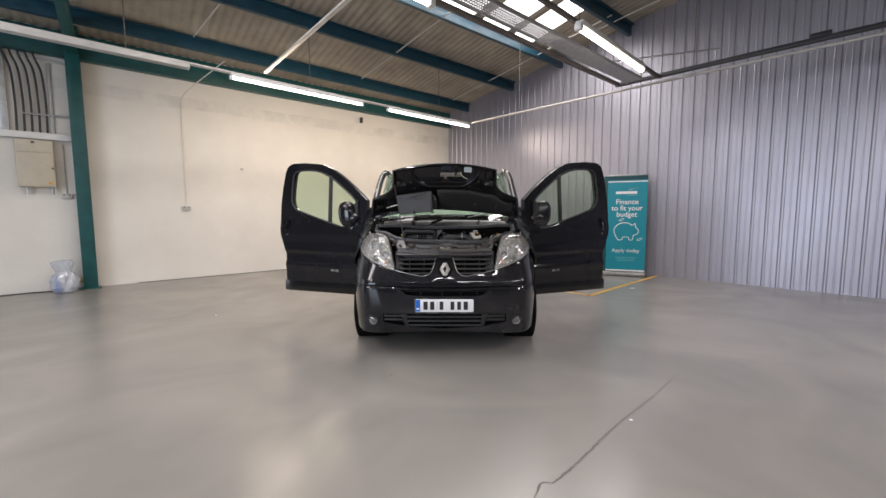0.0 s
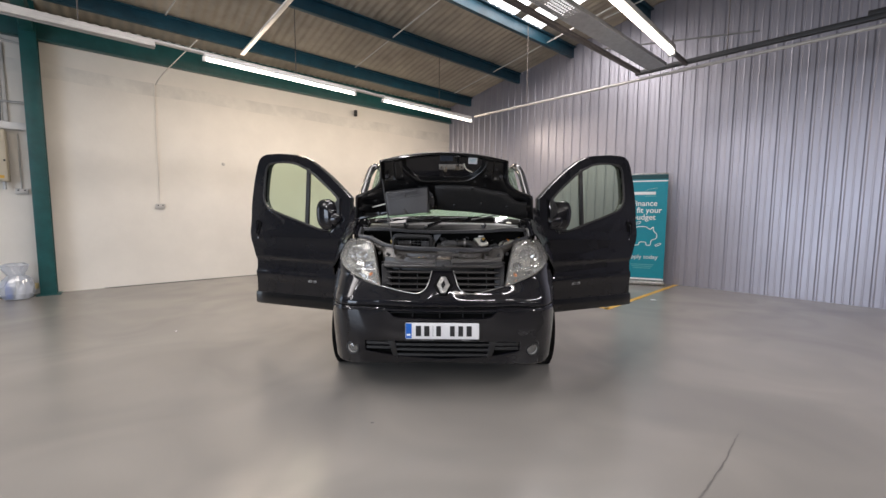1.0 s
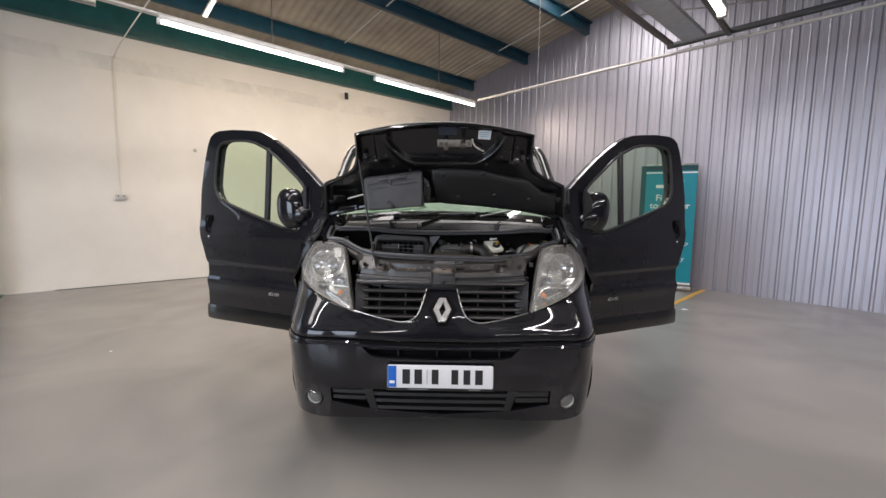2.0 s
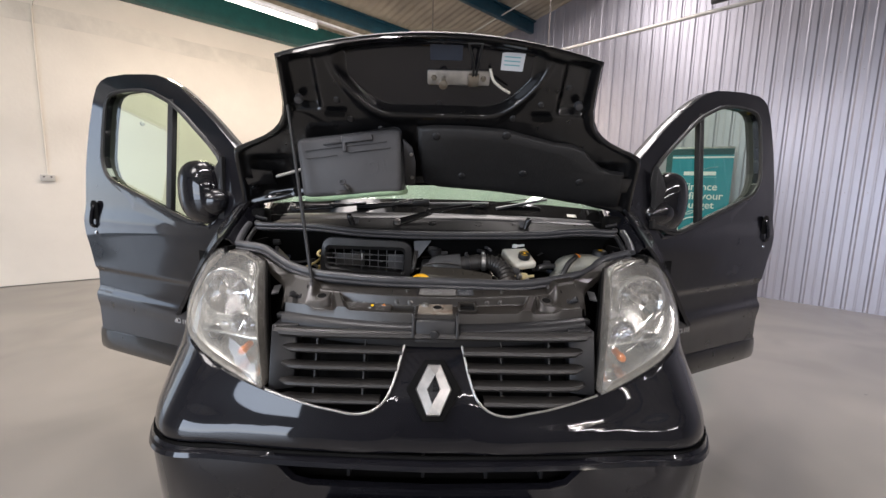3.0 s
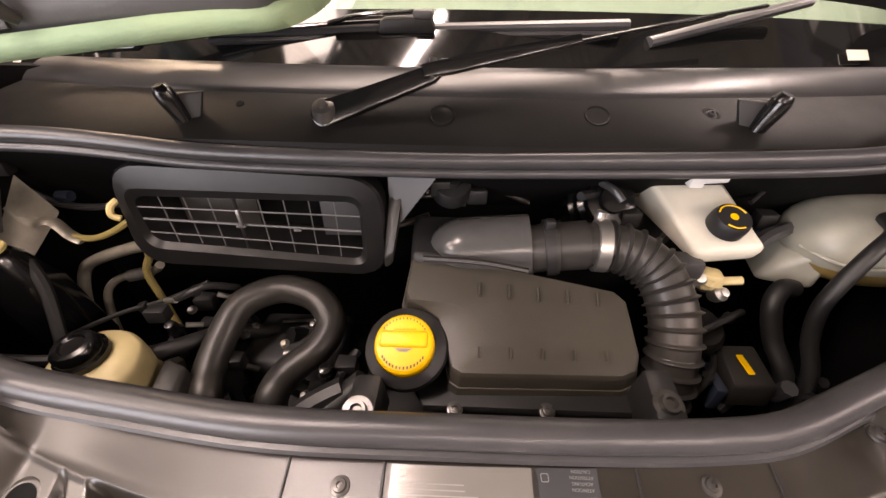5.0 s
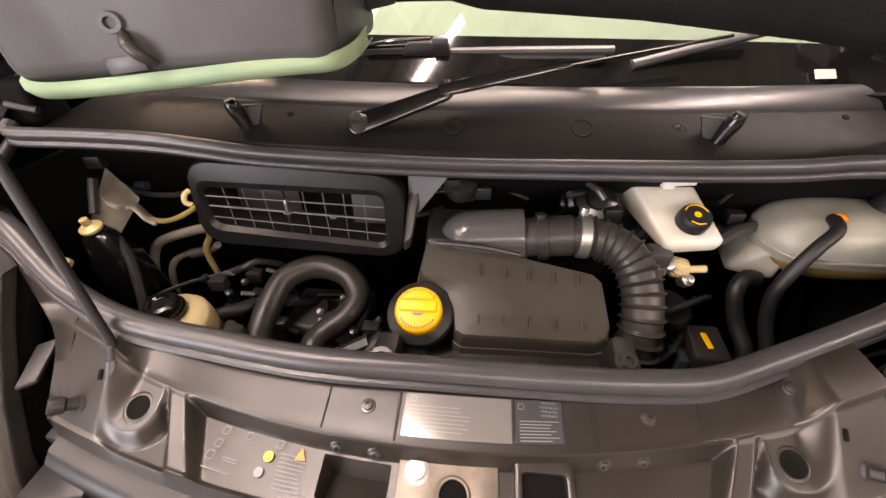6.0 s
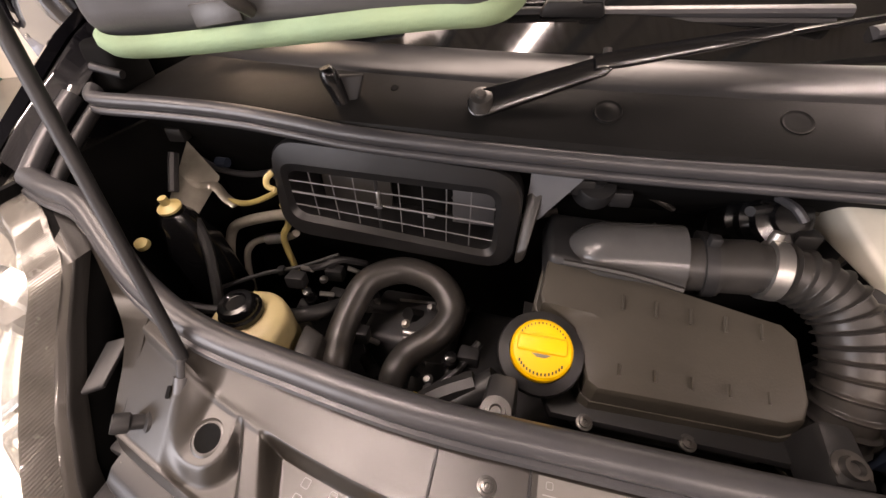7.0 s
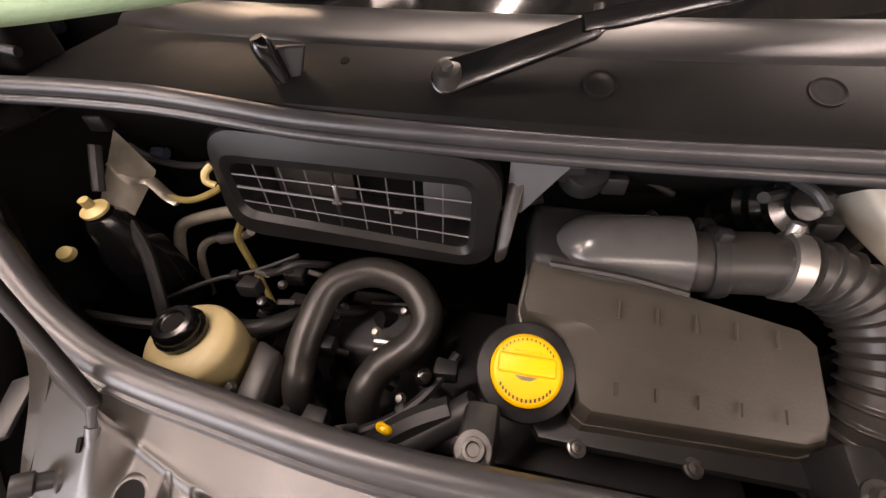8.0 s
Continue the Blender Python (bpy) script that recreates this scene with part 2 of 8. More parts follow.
G_LENS = pane("clear_lamp_lens", (0.96, 0.96, 0.94), 0.05, 0.0, 0.16, (0.62, 0.60, 0.55))


# ---- mesh builders ----
def finish(bm, name, mat, sharp=38):
    bmesh.ops.recalc_face_normals(bm, faces=bm.faces)
    for f in bm.faces:
        f.smooth = True
    for e in bm.edges:
        if len(e.link_faces) == 2 and e.calc_face_angle(0) > radians(sharp):
            e.smooth = False
    me = bpy.data.meshes.new(name)
    bm.to_mesh(me)
    bm.free()
    me.materials.append(mat)
    return me


def thing(name, label, category, group="", kind="", at=(0, 0, 0)):
    ob = new(name)
    ob.location = at
    ob.empty_display_size = 0.1
    return tagged(ob, label, category, group, kind)


def part(name, bm, mat, parent, label="", sharp=38):
    ob = new(name, finish(bm, name, mat, sharp))
    ob.parent = parent
    if parent.type == "EMPTY":
        ob.matrix_parent_inverse = Matrix.Translation(parent.location).inverted()
    return tagged(ob, label)


def solo(name, bm, mat, label, category, kind="", group="", sharp=38):
    return tagged(new(name, finish(bm, name, mat, sharp)), label, category, group, kind)


def merge(dst, src, m=None):
    me = bpy.data.meshes.new("tmp")
    src.to_mesh(me)
    src.free()
    if m is not None:
        me.transform(m)
    dst.from_mesh(me)
    bpy.data.meshes.remove(me)
    return dst


def box(c, s, bevel=0.0, seg=2, m=None):
    bm = bmesh.new()
    bmesh.ops.create_cube(bm, size=1.0)
    bmesh.ops.scale(bm, vec=s, verts=bm.verts)
    if bevel:
        bmesh.ops.bevel(bm, geom=bm.edges[:], offset=bevel, segments=seg, affect="EDGES", profile=0.5)
    bmesh.ops.transform(bm, matrix=(m or Matrix()) @ Matrix.Translation(c) if m is None else m @ Matrix.Translation(c), verts=bm.verts)
    return bm


def hexa(p, bevel=0.0, seg=2):
    """A solid from eight corners: four below, four above, each round the same way."""
    bm = bmesh.new()
    v = [bm.verts.new(q) for q in p]
    for f in ((3, 2, 1, 0), (4, 5, 6, 7), (0, 1, 5, 4), (1, 2, 6, 5), (2, 3, 7, 6), (3, 0, 4, 7)):
        bm.faces.new([v[i] for i in f])
    if bevel:
        bmesh.ops.bevel(bm, geom=bm.edges[:], offset=bevel, segments=seg, affect="EDGES", profile=0.5)
    return bm


def spline(pts, n=6, closed=False):
    pts = [Vector(p) for p in pts]
    out, k = [], len(pts)
    for i in range(k if closed else k - 1):
        g = lambda j: pts[j % k] if closed else pts[max(0, min(k - 1, j))]
        a, b, c, d = g(i - 1), g(i), g(i + 1), g(i + 2)
        for q in range(n):
            t = q / n
            out.append(0.5 * (2 * b + (c - a) * t + (2 * a - 5 * b + 4 * c - d) * t * t + (3 * b - a - 3 * c + d) * t ** 3))
    if not closed:
        out.append(pts[-1])
    return out


def tube(pts, r, n=10, closed=False, sub=6, flat=1.0, raw=False):
    """A round bar along a smooth line; r may be a list, one for each point of the finished line."""
    line = [Vector(p) for p in pts] if raw else spline(pts, sub, closed)
    k = len(line)
    radii = r if isinstance(r, (list, tuple)) else [r] * k
    if len(radii) != k:
        radii = [np.interp(i / (k - 1), np.linspace(0, 1, len(radii)), radii) for i in range(k)]
    bm, rings, up = bmesh.new(), [], None
    for i, p in enumerate(line):
        nx = line[(i + 1) % k] if closed or i < k - 1 else p
        pv = line[i - 1] if closed or i > 0 else p
        t = (nx - pv).normalized()
        if up is None:
            up = t.orthogonal().normalized() if abs(t.z) > 0.9 else (Vector((0, 0, 1)) - t * t.z).normalized()
        up = (up - t * up.dot(t)).normalized()
        side = t.cross(up)
        rings.append([bm.verts.new(p + (up * math.sin(a) * flat + side * math.cos(a)) * radii[i]) for a in (2 * math.pi * j / n for j in range(n))])
    for i in range(k if closed else k - 1):
        a, b = rings[i], rings[(i + 1) % k]
        for j in range(n):
            bm.faces.new((a[j], a[(j + 1) % n], b[(j + 1) % n], b[j]))
    if not closed:
        bm.faces.new(rings[0][::-1])
        bm.faces.new(rings[-1])
    return bm


def axis(p, d):
    """A frame at p whose z runs along d."""
    return Matrix.Translation(p) @ Vector(d).to_track_quat("Z", "Y").to_matrix().to_4x4()


def lathe(profile, m=None, n=24, sx=1.0):
    bm = bmesh.new()
    rings = []
    for r, h in profile:
        rings.append([bm.verts.new((0, 0, h))] if r < 1e-6 else [bm.verts.new((r * sx * math.cos(2 * math.pi * j / n), r * math.sin(2 * math.pi * j / n), h)) for j in range(n)])
    for a, b in zip(rings, rings[1:]):
        if len(a) == 1 and len(b) == 1:
            continue
        for j in range(n):
            q = [a[0]] if len(a) == 1 else [a[j], a[(j + 1) % n]]
            q += [b[0]] if len(b) == 1 else [b[(j + 1) % n], b[j]]
            bm.faces.new(q)
    if m is not None:
        bmesh.ops.transform(bm, matrix=m, verts=bm.verts)
    return bm


def rod(p, q, r, n=10, r2=None):
    p, q = Vector(p), Vector(q)
    h = (q - p).length
    return lathe([(0, 0), (r, 0), (r2 or r, h), (0, h)], axis(p, q - p), n)


def grid(rows, skip=(), thick=0.0):
    """A sheet over rows of points; skip holds (row, column) of the cells left open."""
    bm = bmesh.new()
    v = [[bm.verts.new(p) for p in r] for r in rows]
    for i in range(len(v) - 1):
        for j in range(len(v[0]) - 1):
            if (i, j) not in skip:
                bm.faces.new((v[i][j], v[i][j + 1], v[i + 1][j + 1], v[i + 1][j]))
    loose = [q for q in bm.verts if not q.link_faces]
    bmesh.ops.delete(bm, geom=loose, context="VERTS")
    if thick:
        bm.normal_update()
        faces, rim = bm.faces[:], [e for e in bm.edges if len(e.link_faces) == 1]
        twin = {q: bm.verts.new(q.co + q.normal * thick) for q in bm.verts[:]}
        for f in faces:
            bm.faces.new([twin[q] for q in reversed(f.verts)])
        for e in rim:
            a, b = e.verts
            bm.faces.new((a, b, twin[b], twin[a]))
    return bm


def slab(outline, thick, m=None, bevel=0.0):
    """A plate: a flat outline in x and y, thickened along z."""
    bm = bmesh.new()
    f = bm.faces.new([bm.verts.new((x, y, 0)) for x, y in outline])
    if f.normal.z < 0:
        f.normal_flip()
    r = bmesh.ops.extrude_face_region(bm, geom=[f])
    top = [g for g in r["geom"] if isinstance(g, bmesh.types.BMVert)]
    bmesh.ops.translate(bm, vec=(0, 0, thick), verts=top)
    if bevel:
        es = [e for e in bm.edges if all(q in top for q in e.verts)]
        bmesh.ops.bevel(bm, geom=es, offset=bevel, segments=2, affect="EDGES", profile=0.5)
    if m is not None:
        bmesh.ops.transform(bm, matrix=m, verts=bm.verts)
    return bm


def ring(outer, inner, thick, m=None, bevel=0.0):
    """A frame between two outlines with the same number of points."""
    bm = bmesh.new()
    k = len(outer)
    a, b = [[bm.verts.new((x, y, 0)) for x, y in o] for o in (outer, inner)]
    c, d = [[bm.verts.new((x, y, thick)) for x, y in o] for o in (outer, inner)]
    for i in range(k):
        j = (i + 1) % k
        for q in ((a[i], b[i], b[j], a[j]), (c[i], c[j], d[j], d[i]), (a[i], a[j], c[j], c[i]), (b[i], d[i], d[j], b[j])):
            bm.faces.new(q)
    if bevel:
        es = [e for e in bm.edges if (all(q in c for q in e.verts) or all(q in d for q in e.verts))]
        bmesh.ops.bevel(bm, geom=es, offset=bevel, segments=2, affect="EDGES", profile=0.5)
    if m is not None:
        bmesh.ops.transform(bm, matrix=m, verts=bm.verts)
    return bm


def rounded(w, h, r, n=5, cx=0.0, cy=0.0):
    out = []
    for sx, sy, a0 in ((1, 1, 0), (-1, 1, 90), (-1, -1, 180), (1, -1, 270)):
        for i in range(n + 1):
            a = radians(a0 + 90 * i / n)
            out.append((cx + sx * (w / 2 - r) + r * math.cos(a), cy + sy * (h / 2 - r) + r * math.sin(a)))
    return out


def frame3(p, x, y):
    """A frame at p with its x and y along the given directions."""
    x = Vector(x).normalized()
    z = x.cross(Vector(y)).normalized()
    y = z.cross(x)
    return Matrix.Translation(p) @ Matrix((x, y, z)).transposed().to_4x4()


def lettering(name, text, size, m, mat, parent, align="CENTER", depth=0.0006, bold=0.0):
    cu = bpy.data.curves.new(name, "FONT")
    cu.body, cu.size, cu.extrude, cu.align_x, cu.align_y = text, size, depth, align, "CENTER"
    cu.offset = bold
    tmp = new(name, cu)
    me = bpy.data.meshes.new_from_object(tmp.evaluated_get(bpy.context.evaluated_depsgraph_get()))
    bpy.data.objects.remove(tmp)
    bpy.data.curves.remove(cu)
    me.transform(m)
    me.materials.append(mat)
    ob = new(name, me)
    ob.parent = parent
    if parent.type == "EMPTY":
        ob.matrix_parent_inverse = Matrix.Translation(parent.location).inverted()
    return ob


# ---- the hall ----
bm = bmesh.new()
far = [W(-19, -4), W(6, -4), W(6, 22), W(-19, 22)]
bm.faces.new([bm.verts.new(p) for p in far])
floor = solo("floor", bm, M_FLOOR, "grey painted concrete floor, worn and faintly shiny", "floor", "structure")

# outside ground beyond the open door
bm = bmesh.new()
bm.faces.new([bm.verts.new(W(s, d, -0.02)) for s, d in ((-400, -400), (-19, -400), (-19, 400), (-400, 400))])
solo("ground", bm, surface("yard_concrete", (0.24, 0.23, 0.22), 0.85, stains=0.3), "pale concrete yard outside the open door", "ground", "structure")


def wall_prism(name, p, q, out, z0, z1, mat, label, thick=0.2, z1b=None):
    """A wall from p to q; its inner face stands on that line and its body lies outwards."""
    z1b = z1 if z1b is None else z1b
    o = Vector(out) * thick
    lo, hi = Vector((0, 0, z0)), Vector((0, 0, z1))
    hb = Vector((0, 0, z1b))
    bm = hexa([p + lo, q + lo, q + o + lo, p + o + lo, p + hi, q + hb, q + o + hb, p + o + hi])
    return solo(name, bm, mat, label, "wall", "structure")


# white wall, with a ragged foot where paint meets the floor
rows = []
random.seed(4)
for z in (0.0, 0.012, 0.03, 0.6, 1.2, 1.8, 2.4, 3.0, 3.6, 4.2, 4.62):
    rows.append([W(BACK + 0.2 * i, 0.0 if z > 0.02 else 0.006 * random.random(), z + (0.006 * random.random() if 0 < z < 0.1 else 0)) for i in range(int(16.4 / 0.2) + 1)])
wall_a = solo("wall_north", grid(rows, {(i, j) for i in range(8) for j in range(12, 25)}, thick=-0.2), M_WALL, "white painted block wall with faint stains and a ragged foot", "wall", "structure")
rows = [[W(-9.0 + 0.3 * i, 0.004, z + 0.012 * math.sin(i * 0.9)) for i in range(31)] for z in (3.47, 3.70)]
part("wall_top_band", grid(rows, thick=0.003), M_BAND, wall_a, "slightly greyer band along the wall top")
rows = [[W(BACK + 0.1 * i, 0.008 + 0.006 * math.sin(i * 1.7), z) for i in range(80, 160)] for z in (0.0, 0.010)]
part("foot_gap", grid(rows, thick=0.004), M_CRACK, wall_a, "dark ragged gap at the floor")

# steel sheet wall: ribbed cladding that rises to the sloping roof
PITCH = 0.20
prof = [(0.0005, 0.0), (0.060, 0.0), (0.068, 0.003), (0.080, 0.003), (0.088, 0.0), (0.146, 0.0), (0.162, -0.014), (0.184, -0.014), (0.1995, 0.0)]
lo, hi = [], []
for i in range(90):
    for a, e in prof:
        k = i * PITCH + a
        lo.append(WB(k, e, 0.0))
        d = (WB(k, e) - CORNER).dot(NA)
        hi.append(WB(k, e, roof_z(d) + 0.03))
wall_b = solo("wall_east", grid([lo, hi], thick=-0.004), M_STEEL_WALL, "silver grey ribbed steel sheet wall", "wall", "structure", sharp=10)
for z, e in ((1.5, 0), (3.0, 0)):
    bm = bmesh.new()
    for i in range(6, 56):
        merge(bm, lathe([(0, 0.004), (0.006, 0.003), (0.006, 0)], axis(WB(i * PITCH + 0.03, 0.001, z), NB), 6))
    part("screw_row", bm, M_STEEL, wall_b, "row of small screw heads")

# unseen walls behind the camera close the hall, dark to deepen the paint's reflections; the one facing the steel wall
# has a wide open door
wall_prism("wall_west_low", W(BACK, -0.2), W(BACK, DOOR_LO), -UA, 0, 6.2, M_FARWALL, "unseen dark grey wall beside the open door")
wall_prism("wall_west_high", W(BACK, DOOR_HI), W(BACK, 19.2), -UA, 0, 6.2, M_FARWALL, "unseen dark grey wall beyond the open door")
wall_prism("wall_west_over", W(BACK, DOOR_LO), W(BACK, DOOR_HI), -UA, DOOR_TOP, 6.2, M_FARWALL, "unseen dark grey wall over the wide open door")
wall_prism("wall_south", W(BACK, 19.0), W(3.2, 19.0), NA, 0, 4.9, M_FARWALL, "plain dark grey far wall, unseen")

# roof: corrugated sheets on both slopes, with daylit sheets left open
# sheets below s = -4 lie out of view, added to light the bay
SKY = [(-7.6, -6.6, 3.95, 5.40), (-6.3, -5.3, 3.95, 5.40), (-5.0, -4.0, 3.95, 5.40), (-3.65, -2.75, 3.95, 5.40), (-2.50, -1.75, 3.95, 5.40), (-1.55, -0.95, 3.95, 5.40), (-12.6, -9.8, 3.95, 5.40)]


def sheet(s0, s1, d0, d1, mat=None):
    n = int((s1 - s0) / 0.0243) + 1
    rows = []
    for d in (d0, d1):
        rows.append([W(s0 + (s1 - s0) * i / n, d, roof_z(d) + 0.010 * math.cos((s0 + (s1 - s0) * i / n) * 2 * math.pi / 0.146)) for i in range(n + 1)])
    return grid(rows)


bm = bmesh.new()
S0, S1 = BACK - 0.3, 2.4
for d0, d1 in ((-0.3, 3.95), (3.95, 5.40), (5.40, 9.5), (9.5, 19.3)):
    cuts = [(a, b) for a, b, c, d in SKY if c <= d0 + 1e-6 and d >= d1 - 1e-6]
    at = S0
    for a, b in sorted(cuts):
        merge(bm, sheet(at, a, d0, d1))
        at = b
    merge(bm, sheet(at, S1, d0, d1))
ceiling = solo("ceiling", bm, M_ROOF, "brown grey corrugated fibre cement roof, underside", "ceiling", "structure", sharp=60)
for i, (a, b, c, d) in enumerate(SKY):
    sk = solo("window_%d" % (i + 1), sheet(a, b, c, d), M_SKYLIGHT, "bright daylit translucent roof sheet", "skylight", "structure", sharp=60)
    mid = W((a + b) / 2, (c + d) / 2, roof_z((c + d) / 2) - 0.08)
    area_lamp("daylight_at_skylight", look(mid, mid - Vector((0, 0, 1))), b - a, d - c, 30 * (b - a) * (d - c), (1.0, 0.93, 0.86))

# teal frame: eaves beam, post and purlins
bm = hexa([W(s, d, z) for z in (4.035, 4.46) for s, d in ((BACK, 0.02), (-0.02, 0.02), (-0.02, 0.10), (BACK, 0.10))], 0.004)
beam = solo("eaves_beam", bm, M_TEAL, "dark teal painted steel eaves beam", "beam", "structure")
part("lower_flange", hexa([W(s, d, z) for z in (4.020, 4.037) for s, d in ((BACK, 0.02), (-0.02, 0.02), (-0.02, 0.17), (BACK, 0.17))], 0.003), M_TEAL, beam)
bm = bmesh.new()
for d0, d1, s0, s1 in ((0.05, 0.065, -8.77, -8.58), (0.235, 0.25, -8.77, -8.58), (0.065, 0.235, -8.685, -8.665)):
    merge(bm, hexa([W(s, d, z) for z in (0.0, 4.60) for s, d in ((s0, d0), (s1, d0), (s1, d1), (s0, d1))], 0.003))
post = solo("steel_post", bm, M_TEAL, "teal painted steel column at the white wall", "column", "structure")
part("base_plate", hexa([W(s, d, z) for z in (0.0, 0.015) for s, d in ((-8.82, 0.02), (-8.53, 0.02), (-8.53, 0.28), (-8.82, 0.28))], 0.003), M_TEAL, post)
for d in (0.86, 2.48, 3.92, 5.50, 7.0, 8.5, 10.5, 12.0, 13.6, 15.2, 16.8):
    z = roof_z(d) - 0.03
    bm = hexa([W(s, e, zz) for zz, w in ((z - 0.22, 0), (z, 0)) for s, e in ((BACK, d - 0.012), ((WB(d, 0) - CORNER).dot(UA), d - 0.012), ((WB(d, 0) - CORNER).dot(UA), d + 0.012), (BACK, d + 0.012))], 0.002)
    for zz, dd in ((z - 0.22, -0.035), (z - 0.02, 0.035)):
        merge(bm, hexa([W(s, e, q) for q in (zz, zz + 0.02) for s, e in ((BACK, d + min(0, 2 * dd)), ((WB(d, 0) - CORNER).dot(UA), d + min(0, 2 * dd)), ((WB(d, 0) - CORNER).dot(UA), d + max(0, 2 * dd)), (BACK, d + max(0, 2 * dd)))], 0.002))
    solo("purlin", bm, M_BLUE_STEEL, "blue green painted steel roof purlin", "purlin", "structure", "roof purlins")
# rafter over the post
for s in (-8.67,):
    bm = hexa([W(q, d, roof_z(d) - h) for h in (0.46, 0.24) for q, d in ((s - 0.07, 0.1), (s + 0.07, 0.1), (s + 0.07, 9.4), (s - 0.07, 9.4))], 0.004)
    solo("rafter", bm, M_TEAL, "teal painted sloping steel rafter", "rafter", "structure")
# thin stay rods between purlins
for s, d0, d1 in ((-3.66, 1.15, 4.2), (-0.85, 1.2, 5.6), (-7.0, 1.2, 2.48), (-0.4, 5.0, 6.9), (-6.7, 4.0, 5.5)):
    solo("stay_rod", rod(W(s, d0, roof_z(d0) - 0.20), W(s + 0.25, d1, roof_z(d1) - 0.20), 0.013, 8), M_PALE, "thin pale steel stay rod under the roof", "rod", "structure", "roof stay rods")

# ---- lighting rows ----
RAIL_A, RAIL_B = Vector((0.61, 9.96, 3.56)), Vector((7.0, 3.88, 3.56))
rail = solo("lighting_rail", rod(RAIL_A, RAIL_B, 0.022, 10), M_PALE, "pale painted steel rail hung along the steel wall", "rail", "structure")
bm = hexa([Vector((x, y, z)) for z in (3.60, 3.66) for x, y in ((3.05, 7.43), (7.0, 3.66), (7.05, 3.71), (3.10, 7.48))], 0.004)
solo("cable_trunking", bm, M_BLACKBAR, "black cable trunking above the pale rail", "trunking", "structure")
solo("junction_box", box((0, 0, 0), (0.22, 0.07, 0.07), 0.008, m=frame3((5.05, 5.65, 3.70), UB, (0, 0, 1))), M_BLACKBAR, "black junction box on the trunking", "junction box")
for x, y in ((1.58, 8.86), (3.96, 6.62), (6.0, 4.75)):
    d = (Vector((x, y, 0)) - CORNER).dot(NA)
    solo("hanger_rod", rod((x, y, 3.57), (x, y, roof_z(d) - 0.05), 0.007, 8), M_DARKBAR, "thin hanging rod for the lighting rail", "rod", "structure", "hanger rods")

ROW0, ROW1 = Vector((-5.9, 4.42, 3.62)), Vector((0.56, 10.30, 3.62))
ROWD = (ROW1 - ROW0).normalized()
ROWN = Vector((0, 0, 1)).cross(ROWD)


def bar(p, q, w, h, bevel=0.004):
    p, q = Vector(p), Vector(q)
    u = (q - p).normalized()
    n = Vector((0, 0, 1)).cross(u) * w / 2
    k = Vector((0, 0, h / 2))
    return hexa([p - n - k, q - n - k, q + n - k, p + n - k, p - n + k, q - n + k, q + n + k, p + n + k], bevel)


solo("lighting_trunking", bar(ROW0, ROW1, 0.07, 0.035), M_PALE, "pale steel trunking that carries the tube lights", "trunking", "structure")
for s0, s1, lit in ((-6.68, -4.26, True), (-3.65, -1.19, True), (-9.35, -7.25, False)):
    near = lambda s: ROW0 + ROWD * ((W(s, 2.4) - Vector((ROW0.x, ROW0.y, 0))).dot(ROWD)) + Vector((0, 0, -0.03))
    p, q = near(s0), near(s1)
    lamp = thing("tube_light", "white batten tube light, lit, hung under pale trunking" if lit else "white batten tube light, unlit, hung under pale trunking", "tube light", "tube lights", at=tuple(p))
    part("batten", bar(p, q, 0.075, 0.05, 0.006), M_WHITE if lit else M_PALE, lamp)
    if lit:
        part("tube", rod(p + Vector((0, 0, -0.05)) + ROWD * 0.02, q + Vector((0, 0, -0.05)) - ROWD * 0.02, 0.019, 12), M_TUBE, lamp, "glowing white tube")
        for e in (p, q):
            part("end_cap", bar(e + Vector((0, 0, -0.045)) - ROWD * 0.02, e + Vector((0, 0, -0.045)) + ROWD * 0.02, 0.05, 0.06, 0.004), M_WHITE, lamp)
        mid = (p + q) / 2 + Vector((0, 0, -0.09))
        for side in (-1, 1):
            area_lamp("tube_glow", look(mid + ROWN * side * 0.03, mid + ROWN * side * 0.85 + Vector((0, 0, -0.6))), (q - p).length, 0.05, 44, (1.0, 0.83, 0.62))
    else:
        for w in (-0.045, 0.045):
            part("channel", bar(p + ROWN * w + Vector((0, 0, -0.035)), q + ROWN * w + Vector((0, 0, -0.035)), 0.02, 0.04, 0.003), M_PALE, lamp)
for s in (-5.35, -2.2, -8.0):
    p = ROW0 + ROWD * ((W(s, 2.4) - Vector((ROW0.x, ROW0.y, 0))).dot(ROWD))
    d = (p - CORNER).dot(NA)
    solo("hanger_rod", rod(p, (p.x, p.y, roof_z(d) - 0.05), 0.007, 8), M_DARKBAR, "thin hanging rod for the tube lights", "rod", "structure", "hanger rods")
# cross spar from the tube row to the next one
solo("cross_spar", bar((-2.95, 6.63, 3.62), (0.35, 2.95, 3.62), 0.05, 0.03), M_PALE, "pale steel spar between the lighting rows", "spar", "structure")
# second row: two bars, a perforated tray and a lit batten
solo("lighting_bar", bar((3.07, 7.35, 3.62), (-3.5, 1.55, 3.62), 0.06, 0.05), M_DARKBAR, "brown steel bar of the second lighting row", "bar", "structure", "lighting bars")
solo("lighting_bar", bar((3.63, 7.01, 3.62), (-2.8, 0.85, 3.62), 0.05, 0.05), M_DARKBAR, "brown steel bar of the second lighting row", "bar", "structure", "lighting bars")
T0, T1 = Vector((-3.2, 1.45, 3.60)), Vector((3.25, 7.12, 3.60))
TU = (T1 - T0).normalized()
TN = Vector((0, 0, 1)).cross(TU)
bm, L = bmesh.new(), (T1 - T0).length
nx, ny = 460, 13
rows = [[T0 + TU * (L * i / nx) + TN * (0.26 * (j / ny - 0.5)) for i in range(nx + 1)] for j in range(ny + 1)]
